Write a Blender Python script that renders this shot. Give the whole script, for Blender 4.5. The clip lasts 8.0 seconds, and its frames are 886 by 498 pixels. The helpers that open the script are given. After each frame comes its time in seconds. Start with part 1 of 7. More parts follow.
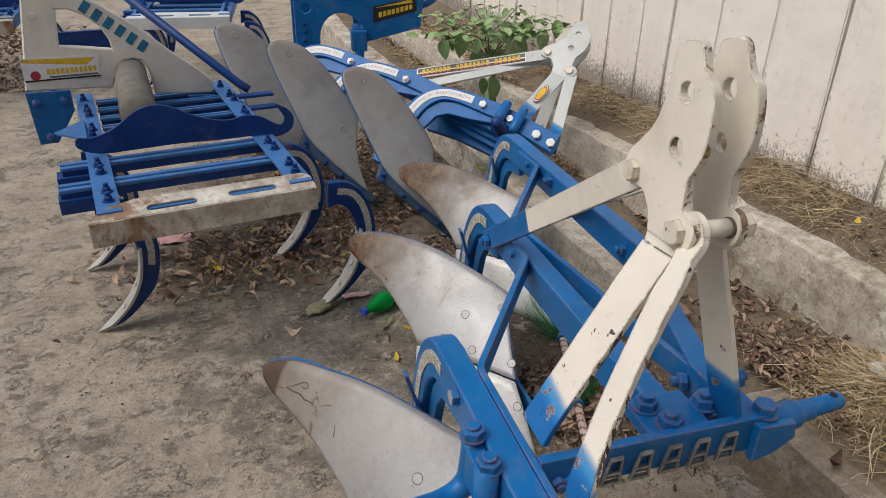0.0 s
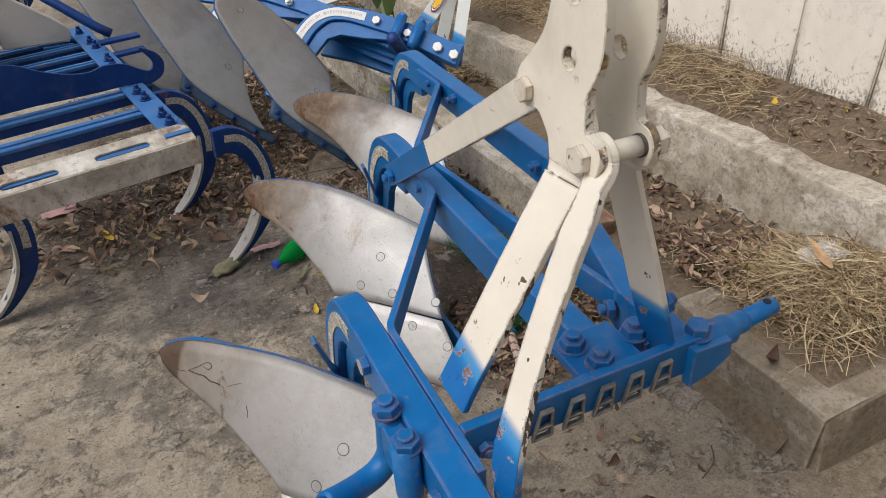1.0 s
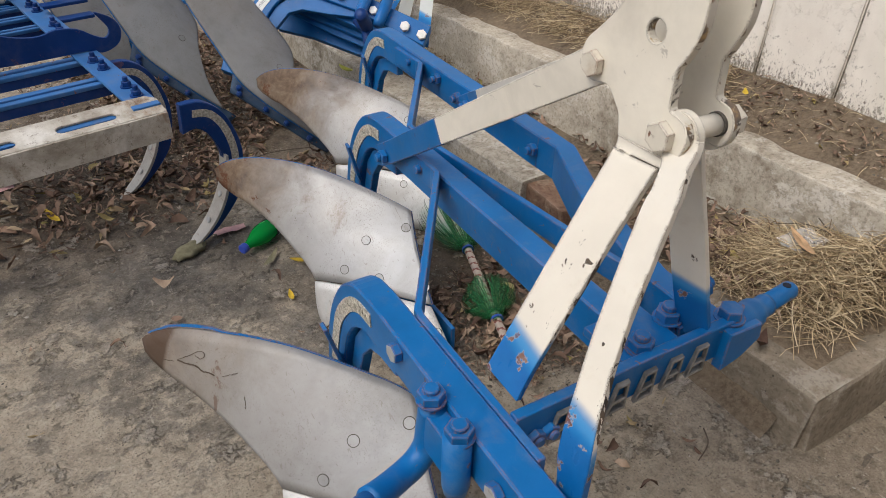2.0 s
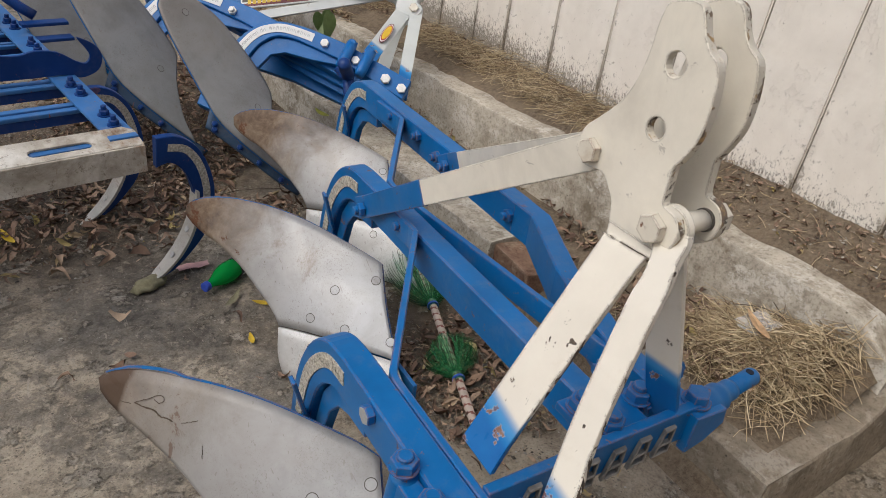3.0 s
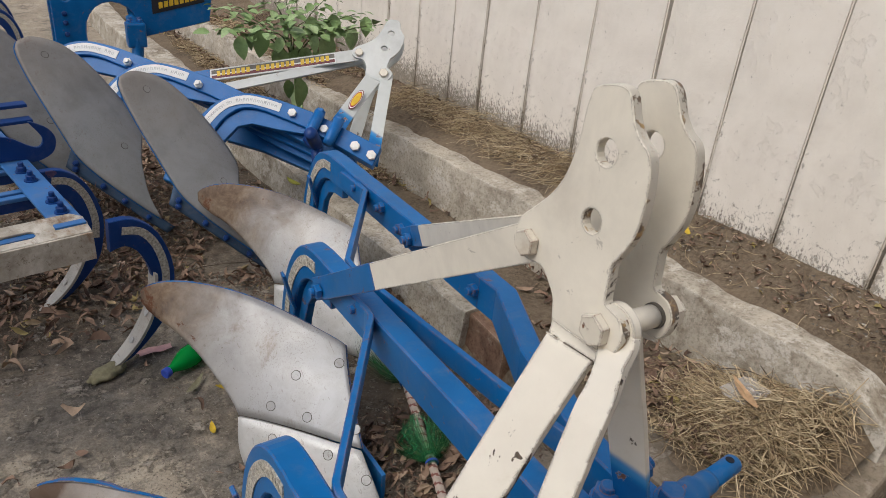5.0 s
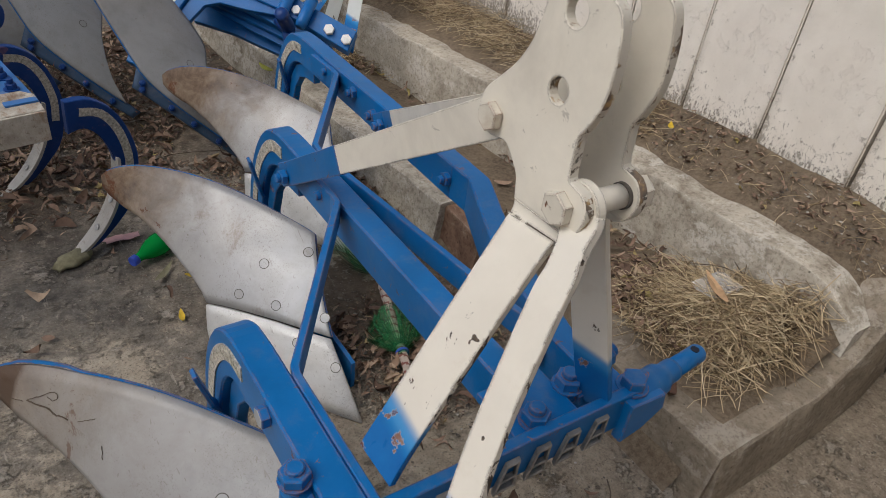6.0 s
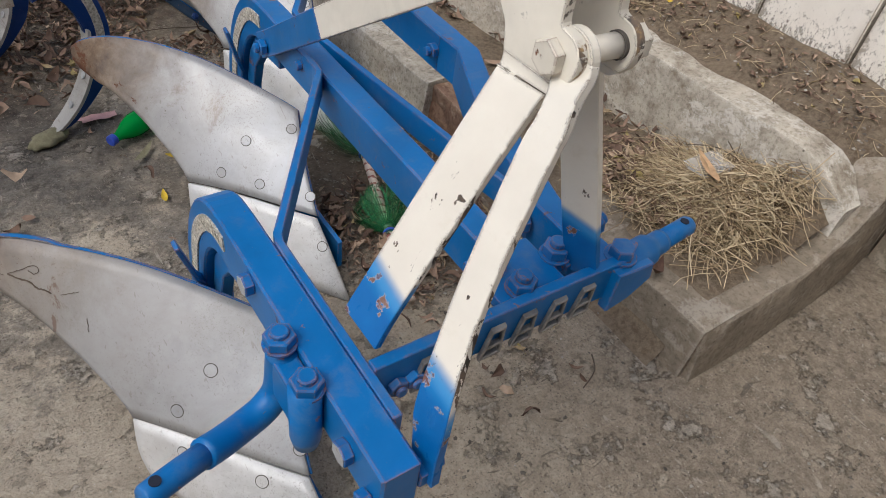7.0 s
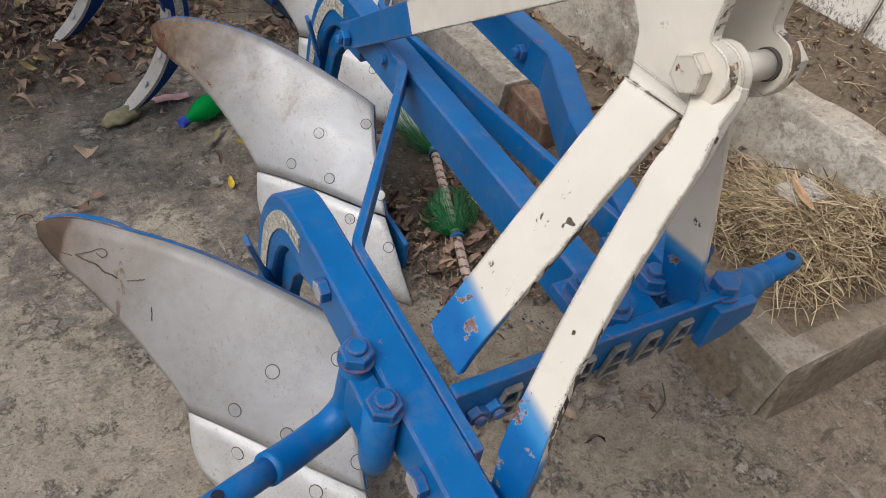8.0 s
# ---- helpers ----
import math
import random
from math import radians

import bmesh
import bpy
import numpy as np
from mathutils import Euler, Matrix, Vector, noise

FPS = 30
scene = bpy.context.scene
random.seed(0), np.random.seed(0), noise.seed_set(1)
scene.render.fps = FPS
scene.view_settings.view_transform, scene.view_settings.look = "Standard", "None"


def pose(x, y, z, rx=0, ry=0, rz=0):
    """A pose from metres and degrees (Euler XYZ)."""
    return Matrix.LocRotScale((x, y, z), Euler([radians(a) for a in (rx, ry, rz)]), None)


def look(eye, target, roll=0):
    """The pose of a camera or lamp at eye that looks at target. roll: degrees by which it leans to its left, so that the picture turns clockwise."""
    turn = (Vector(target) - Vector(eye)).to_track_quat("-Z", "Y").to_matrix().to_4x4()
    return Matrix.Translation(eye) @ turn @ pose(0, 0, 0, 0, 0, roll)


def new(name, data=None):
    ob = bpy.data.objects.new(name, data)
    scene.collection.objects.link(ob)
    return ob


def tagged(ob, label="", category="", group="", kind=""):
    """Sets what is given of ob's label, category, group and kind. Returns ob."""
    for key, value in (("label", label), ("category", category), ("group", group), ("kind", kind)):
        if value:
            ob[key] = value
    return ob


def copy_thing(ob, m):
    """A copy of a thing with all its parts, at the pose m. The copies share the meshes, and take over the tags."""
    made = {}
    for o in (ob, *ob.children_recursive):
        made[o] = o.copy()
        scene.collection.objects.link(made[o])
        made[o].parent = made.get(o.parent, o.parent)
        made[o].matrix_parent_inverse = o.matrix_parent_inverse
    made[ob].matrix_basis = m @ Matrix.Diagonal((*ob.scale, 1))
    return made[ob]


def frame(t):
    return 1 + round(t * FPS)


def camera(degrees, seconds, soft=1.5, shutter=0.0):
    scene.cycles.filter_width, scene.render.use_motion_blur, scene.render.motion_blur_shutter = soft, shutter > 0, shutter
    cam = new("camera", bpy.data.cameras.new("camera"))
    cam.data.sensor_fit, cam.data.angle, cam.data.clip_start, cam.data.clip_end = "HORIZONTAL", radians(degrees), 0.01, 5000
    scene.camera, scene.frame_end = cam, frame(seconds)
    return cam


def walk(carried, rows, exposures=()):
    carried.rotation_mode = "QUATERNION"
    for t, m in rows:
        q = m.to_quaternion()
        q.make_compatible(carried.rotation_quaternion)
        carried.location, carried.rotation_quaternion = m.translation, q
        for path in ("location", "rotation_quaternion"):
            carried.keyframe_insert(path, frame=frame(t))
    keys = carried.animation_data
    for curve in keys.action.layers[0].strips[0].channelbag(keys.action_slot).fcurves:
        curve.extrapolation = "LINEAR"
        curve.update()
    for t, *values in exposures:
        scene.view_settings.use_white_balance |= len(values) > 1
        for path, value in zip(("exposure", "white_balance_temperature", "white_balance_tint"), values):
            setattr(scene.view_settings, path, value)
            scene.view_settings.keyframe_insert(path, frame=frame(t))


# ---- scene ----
cam = camera(63.3, 8.0, 0.5)
# seconds, eye, target, roll
PATH = [
    (0, (-0.026, -0.604, 1.372), (0.513, 1.082, 0.441), 1.1),
    (0.5, (0.01, -0.551, 1.371), (0.643, 1.045, 0.345), -1.1),
    (1, (0.097, -0.477, 1.339), (0.752, 1.035, 0.206), -3.7),
    (1.2, (0.083, -0.464, 1.319), (0.766, 0.962, 0.095), -2.6),
    (2.3, (-0.068, -0.331, 1.305), (0.881, 1.025, 0.182), 4.7),
    (2.5, (-0.064, -0.326, 1.319), (0.938, 1.017, 0.228), 7.5),
    (3, (-0.088, -0.323, 1.333), (0.904, 1.058, 0.281), 8.3),
    (3.5, (-0.109, -0.317, 1.333), (0.908, 1.058, 0.297), 8.6),
    (4, (-0.124, -0.313, 1.333), (0.891, 1.081, 0.32), 9.2),
    (4.5, (-0.066, -0.315, 1.34), (0.956, 1.067, 0.316), 7.5),
    (4.7, (-0.019, -0.296, 1.357), (0.993, 1.158, 0.429), 5.3),
    (5.8, (0.09, -0.271, 1.332), (1.141, 1.052, 0.261), 8.8),
    (6, (0.082, -0.277, 1.312), (1.077, 1.011, 0.15), 7.9),
    (6.5, (0.097, -0.286, 1.285), (1.013, 0.92, -0.022), 6.5),
    (7, (0.09, -0.285, 1.264), (1.027, 0.818, -0.116), 9.6),
    (7.5, (0.081, -0.274, 1.258), (0.877, 0.916, -0.139), 6.2),
    (8, (0.077, -0.202, 1.229), (0.909, 0.956, -0.173), 10.8),
]
walk(cam, [(t, look(eye, target, roll)) for t, eye, target, roll in PATH],
     exposures=((0.0, -0.08, 6320, 10), (0.5, 0.03, 6320, 10), (1.2, 0.05, 6320, 10), (2.5, -0.03, 6240, 10), (3.0, -0.10, 6240, 10), (3.5, -0.13, 6240, 10), (4.5, -0.13, 6260, 10), (4.7, -0.13, 6260, 10), (5.8, -0.33, 6160, 10), (6.0, -0.33, 6160, 10), (6.5, -0.07, 6090, 10), (7.0, 0.03, 6000, 10), (7.5, 0.0, 6040, 10), (8.0, 0.0, 6050, 10)))

# ---------------------------------------------------------------- light
SUN_EL, SUN_AZ = 56.0, 264.0          # degrees; azimuth counted from +y towards +x
world = bpy.data.worlds.new("sky")
scene.world = world
world.use_nodes = True
wn = world.node_tree
wn.nodes.clear()
w_out = wn.nodes.new("ShaderNodeOutputWorld")
w_bg = wn.nodes.new("ShaderNodeBackground")
w_sky = wn.nodes.new("ShaderNodeTexSky")
w_sky.sky_type, w_sky.sun_disc = "NISHITA", False
w_sky.sun_elevation, w_sky.sun_rotation = radians(SUN_EL), radians(SUN_AZ)
w_sky.air_density, w_sky.dust_density, w_sky.ozone_density = 1.0, 5.0, 0.6
w_bg.inputs["Strength"].default_value = 0.135
wn.links.new(w_sky.outputs[0], w_bg.inputs["Color"])
wn.links.new(w_bg.outputs[0], w_out.inputs["Surface"])
sun = new("sun", bpy.data.lights.new("sun", "SUN"))
sun.data.energy, sun.data.angle, sun.data.color = 1.36, radians(40), (1.0, 0.985, 0.89)
_el, _az = radians(SUN_EL), radians(SUN_AZ)
_dir = Vector((math.sin(_az) * math.cos(_el), math.cos(_az) * math.cos(_el), math.sin(_el)))
sun.matrix_world = look(_dir * 20, (0, 0, 0))
scene.view_settings.exposure = 0.0


# ---------------------------------------------------------------- materials
class Nodes:
    """A small wrapper round one node tree."""

    def __init__(self, name, coords="Object"):
        self.m = bpy.data.materials.new(name)
        self.m.use_nodes = True
        self.t = self.m.node_tree
        self.b = self.t.nodes["Principled BSDF"]
        self.tc = self.t.nodes.new("ShaderNodeTexCoord").outputs[coords]

    def jitter(self, k=17.0):
        """Shift the pattern from object to object."""
        n = self.t.nodes.new("ShaderNodeVectorMath")
        n.operation = "ADD"
        r = self.math("MULTIPLY", self.random(), k)
        self.link(self.tc, n.inputs[0])
        self.link(r, n.inputs[1])
        self.tc = n.outputs[0]

    def link(self, a, b):
        self.t.links.new(a, b)

    def scaled(self, vec):
        n = self.t.nodes.new("ShaderNodeMapping")
        n.inputs["Scale"].default_value = vec
        self.link(self.tc, n.inputs["Vector"])
        return n.outputs[0]

    def noise(self, scale, detail=6, rough=0.6, dist=0.0, vec=None):
        n = self.t.nodes.new("ShaderNodeTexNoise")
        n.inputs["Scale"].default_value, n.inputs["Detail"].default_value = scale, detail
        n.inputs["Roughness"].default_value, n.inputs["Distortion"].default_value = rough, dist
        self.link(vec or self.tc, n.inputs["Vector"])
        return n.outputs["Fac"]

    def voronoi(self, scale, feature="F1", out="Distance", vec=None, rand=1.0):
        n = self.t.nodes.new("ShaderNodeTexVoronoi")
        n.feature = feature
        n.inputs["Scale"].default_value, n.inputs["Randomness"].default_value = scale, rand
        self.link(vec or self.tc, n.inputs["Vector"])
        return n.outputs[out]

    def ramp(self, fac, stops, mode="LINEAR"):
        n = self.t.nodes.new("ShaderNodeValToRGB")
        n.color_ramp.interpolation = mode
        els = n.color_ramp.elements
        while len(els) < len(stops):
            els.new(0.5)
        for e, (p, c) in zip(els, stops):
            e.position = p
            e.color = (*c, 1) if isinstance(c, tuple) else (c, c, c, 1)
        self.link(fac, n.inputs[0])
        return n.outputs[0]

    def mix(self, fac, a, b, mode="MIX"):
        n = self.t.nodes.new("ShaderNodeMix")
        n.data_type, n.blend_type = "RGBA", mode
        for s, v in ((0, fac), (6, a), (7, b)):
            if isinstance(v, (int, float)):
                n.inputs[s].default_value = v if s == 0 else (v, v, v, 1)
            elif isinstance(v, tuple):
                n.inputs[s].default_value = (*v, 1)
            else:
                self.link(v, n.inputs[s])
        return n.outputs[2]

    def math(self, op, a, b=0.0):
        n = self.t.nodes.new("ShaderNodeMath")
        n.operation = op
        for s, v in ((0, a), (1, b)):
            if isinstance(v, (int, float)):
                n.inputs[s].default_value = v
            else:
                self.link(v, n.inputs[s])
        return n.outputs[0]

    def axis(self, k):
        n = self.t.nodes.new("ShaderNodeSeparateXYZ")
        self.link(self.tc, n.inputs[0])
        return n.outputs[k]

    def random(self):
        return self.t.nodes.new("ShaderNodeObjectInfo").outputs["Random"]

    def island(self):
        return self.t.nodes.new("ShaderNodeNewGeometry").outputs["Random Per Island"]

    def bump(self, height, strength=0.3, distance=0.01):
        n = self.t.nodes.new("ShaderNodeBump")
        n.inputs["Strength"].default_value, n.inputs["Distance"].default_value = strength, distance
        self.link(height, n.inputs["Height"])
        self.link(n.outputs[0], self.b.inputs["Normal"])

    def edges(self, radius=0.004):
        """1 on sharp outer edges, 0 on flats."""
        bv = self.t.nodes.new("ShaderNodeBevel")
        bv.samples = 4
        bv.inputs["Radius"].default_value = radius
        d = self.t.nodes.new("ShaderNodeVectorMath")
        d.operation = "DOT_PRODUCT"
        g = self.t.nodes.new("ShaderNodeNewGeometry")
        self.link(bv.outputs[0], d.inputs[0])
        self.link(g.outputs["Normal"], d.inputs[1])
        return self.ramp(d.outputs["Value"], [(0.80, 1.0), (0.985, 0.0)])

    def done(self, color, rough=0.6, metal=0.0, spec=0.5):
        for key, v in (("Base Color", color), ("Roughness", rough), ("Metallic", metal), ("Specular IOR Level", spec)):
            if isinstance(v, (int, float)):
                self.b.inputs[key].default_value = v
            elif isinstance(v, tuple):
                self.b.inputs[key].default_value = (*v, 1)
            else:
                self.link(v, self.b.inputs[key])
        return self.m


def mat_ground():
    n = Nodes("weathered_concrete")
    big = n.noise(0.9, 9, 0.62, 0.25)
    mid = n.noise(5, 11, 0.70, 0.15)
    fine = n.noise(38, 9, 0.75)
    grain = n.noise(170, 5, 0.7)
    dust = n.ramp(n.math("ADD", n.math("MULTIPLY", mid, 0.6), n.math("MULTIPLY", fine, 0.4)),
                  [(0.36, (0.262, 0.219, 0.168)), (0.50, (0.405, 0.347, 0.268)), (0.64, (0.51, 0.445, 0.355))])
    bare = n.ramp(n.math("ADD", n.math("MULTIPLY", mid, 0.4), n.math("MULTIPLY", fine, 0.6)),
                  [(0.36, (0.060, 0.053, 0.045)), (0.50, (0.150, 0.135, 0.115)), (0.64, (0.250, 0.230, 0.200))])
    # bare, darker slab shows more towards (0.25, 1.55); dust lies elsewhere
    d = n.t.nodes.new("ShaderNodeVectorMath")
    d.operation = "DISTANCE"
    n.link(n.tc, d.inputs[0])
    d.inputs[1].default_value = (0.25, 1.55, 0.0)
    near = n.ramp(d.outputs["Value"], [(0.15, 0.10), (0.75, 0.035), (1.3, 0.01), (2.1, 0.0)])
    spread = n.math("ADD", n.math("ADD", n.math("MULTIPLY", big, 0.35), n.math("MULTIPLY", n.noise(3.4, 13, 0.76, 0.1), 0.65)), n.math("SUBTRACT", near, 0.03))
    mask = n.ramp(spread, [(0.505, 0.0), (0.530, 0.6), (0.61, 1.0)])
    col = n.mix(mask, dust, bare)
    # earth swept in along the kerb
    e = n.t.nodes.new("ShaderNodeVectorMath")
    e.operation = "DISTANCE"
    n.link(n.tc, e.inputs[0])
    e.inputs[1].default_value = (1.00, 1.15, 0.0)
    earth = n.ramp(n.math("ADD", e.outputs["Value"], n.math("MULTIPLY", n.math("SUBTRACT", n.noise(4, 9, 0.7), 0.5), 1.1)), [(0.30, 0.9), (0.62, 0.0)])
    # and trodden in among the implements
    e2 = n.t.nodes.new("ShaderNodeVectorMath")
    e2.operation = "DISTANCE"
    n.link(n.tc, e2.inputs[0])
    e2.inputs[1].default_value = (0.62, 2.75, 0.0)
    # soil stain under the cultivator, with the frame's shade painted into it
    cult_shade = n.t.nodes.new("ShaderNodeVectorMath")
    cult_shade.operation = "DISTANCE"
    n.link(n.tc, cult_shade.inputs[0])
    cult_shade.inputs[1].default_value = (-0.05, 2.05, 0.0)
    earth = n.math("MAXIMUM", earth, n.ramp(n.math("ADD", cult_shade.outputs["Value"], n.math("MULTIPLY", n.math("SUBTRACT", n.noise(4, 9, 0.7), 0.5), 0.8)), [(0.22, 0.85), (0.55, 0.0)]))
    earth = n.math("MAXIMUM", earth, n.ramp(n.math("ADD", e2.outputs["Value"], n.math("MULTIPLY", n.math("SUBTRACT", n.noise(3, 9, 0.7), 0.5), 1.2)), [(0.55, 0.85), (0.98, 0.0)]))
    # finer, browner tone before the planting bed's end, fading outwards
    e3 = n.t.nodes.new("ShaderNodeVectorMath")
    e3.operation = "DISTANCE"
    n.link(n.tc, e3.inputs[0])
    e3.inputs[1].default_value = (1.50, -0.22, 0.0)
    brown_patch = n.ramp(n.math("ADD", e3.outputs["Value"], n.math("MULTIPLY", n.math("SUBTRACT", n.noise(4, 9, 0.7), 0.5), 0.7)), [(0.55, 0.85), (1.05, 0.0)])
    col = n.mix(brown_patch, col, n.ramp(fine, [(0.36, (0.165, 0.132, 0.098)), (0.64, (0.335, 0.280, 0.215))]))
    # this mask holds real earth and the shade painted under the cultivator
    col = n.mix(earth, col, n.ramp(fine, [(0.38, (0.060, 0.043, 0.030)), (0.64, (0.165, 0.122, 0.083))]))
    # pale crusts that flaked, their rims sharp
    crust = n.noise(7.5, 12, 0.73, 0.1)
    col = n.mix(n.ramp(crust, [(0.575, 0.0), (0.586, 0.70), (0.66, 0.85)]), col, n.ramp(fine, [(0.4, (0.30, 0.262, 0.215)), (0.65, (0.45, 0.405, 0.345))]))
    col = n.mix(n.ramp(crust, [(0.548, 0.0), (0.566, 0.25), (0.580, 0.0)]), col, (0.10, 0.085, 0.070))
    # thin pale skins of cement, a few centimetres across
    skin = n.noise(21, 10, 0.74, 0.1)
    col = n.mix(n.ramp(skin, [(0.585, 0.0), (0.60, 0.45), (0.70, 0.6)]), col, (0.44, 0.385, 0.305))
    col = n.mix(n.ramp(skin, [(0.36, 0.5), (0.42, 0.0)]), col, (0.11, 0.092, 0.072))
    # small dark stones and pale chips showing through
    cells = n.voronoi(140)
    pick = n.voronoi(140, "F1", "Color")
    dark_stone = n.math("MULTIPLY", n.ramp(cells, [(0.22, 1.0), (0.30, 0.0)]), n.ramp(n.math("ADD", pick, n.math("MULTIPLY", n.noise(4, 3), 0.4)), [(0.84, 0.0), (0.90, 0.65)]))
    pale_stone = n.math("MULTIPLY", n.ramp(cells, [(0.16, 1.0), (0.28, 0.0)]), n.ramp(pick, [(0.13, 0.75), (0.19, 0.0)]))
    col = n.mix(dark_stone, col, (0.105, 0.086, 0.070))
    col = n.mix(pale_stone, col, (0.50, 0.46, 0.40))
    col = n.mix(n.ramp(grain, [(0.36, 0.40), (0.49, 0.0)]), col, (0.095, 0.080, 0.063))
    col = n.mix(n.ramp(grain, [(0.56, 0.0), (0.70, 0.30)]), col, (0.52, 0.46, 0.38))
    scuff = n.ramp(n.noise(13, 6, 0.62, 0.6, n.scaled((3.2, 0.8, 1.0))), [(0.645, 0.0), (0.66, 0.7), (0.70, 0.7)])
    col = n.mix(scuff, col, (0.40, 0.355, 0.295))
    col = n.mix(n.ramp(n.noise(12, 6, 0.62, 0.8, n.scaled((0.8, 3.4, 1.0))), [(0.655, 0.0), (0.668, 0.6)]), col, (0.085, 0.072, 0.060))
    crack = n.ramp(n.math("ADD", n.voronoi(1.3, "DISTANCE_TO_EDGE"), n.math("MULTIPLY", n.math("SUBTRACT", n.noise(9, 6), 0.5), 0.12)), [(-0.006, 0.0), (0.0, 1.0), (0.006, 0.0)])
    col = n.mix(n.math("MULTIPLY", crack, n.ramp(n.noise(1.6, 4), [(0.50, 0.0), (0.56, 0.8)])), col, (0.06, 0.050, 0.042))
    h = n.math("ADD", n.math("MULTIPLY", n.ramp(crust, [(0.56, 0.0), (0.585, 1.0)]), 0.35), n.math("ADD", n.math("MULTIPLY", mid, 0.8), n.math("ADD", n.math("MULTIPLY", fine, 0.55), n.math("ADD", n.math("MULTIPLY", grain, 0.20), n.math("MULTIPLY", n.ramp(skin, [(0.57, 0.0), (0.60, 1.0)]), 0.12)))))
    n.bump(h, 1.0, 0.017)
    return n.done(col, 0.92, 0, 0.25)


def mat_concrete(name, base, dark, stain):
    n = Nodes(name)
    big = n.noise(3.2, 10, 0.68, 0.1)
    mid = n.noise(17, 9, 0.72)
    fine = n.noise(85, 7, 0.75)
    tone = n.math("ADD", n.math("MULTIPLY", big, 0.5), n.math("MULTIPLY", mid, 0.5))
    col = n.ramp(tone, [(0.38, dark), (0.50, base), (0.64, tuple(min(1, c * 1.3) for c in base))])
    lime = n.noise(6, 11, 0.74, 0.1, n.scaled((1.0, 1.0, 1.6)))
    col = n.mix(n.ramp(lime, [(0.53, 0.0), (0.57, 0.6), (0.66, 0.8)]), col, stain)
    col = n.mix(n.ramp(fine, [(0.38, 0.55), (0.50, 0.0)]), col, tuple(c * 0.7 for c in dark))
    arris = n.math("MULTIPLY", n.edges(0.022), n.ramp(n.noise(14, 8, 0.7), [(0.42, 0.1), (0.56, 0.75)]))
    col = n.mix(arris, col, tuple(min(1, c * 1.35) for c in stain))
    pits = n.math("MULTIPLY", n.ramp(n.voronoi(60), [(0.10, 1.0), (0.22, 0.0)]), n.ramp(n.voronoi(60, "F1", "Color"), [(0.78, 0.0), (0.84, 0.8)]))
    col = n.mix(pits, col, tuple(c * 0.4 for c in dark))
    crack = n.ramp(n.math("ADD", n.voronoi(2.3, "DISTANCE_TO_EDGE"), n.math("MULTIPLY", n.math("SUBTRACT", n.noise(12, 6), 0.5), 0.10)), [(-0.004, 0.0), (0.0, 1.0), (0.005, 0.0)])
    col = n.mix(n.math("MULTIPLY", crack, n.ramp(n.noise(3, 4), [(0.52, 0.0), (0.58, 0.7)])), col, tuple(c * 0.35 for c in dark))
    n.bump(n.math("SUBTRACT", n.math("ADD", n.math("MULTIPLY", fine, 0.4), n.math("MULTIPLY", mid, 0.8)), n.math("MULTIPLY", pits, 0.3)), 0.55, 0.009)
    return n.done(col, 0.93, 0, 0.25)


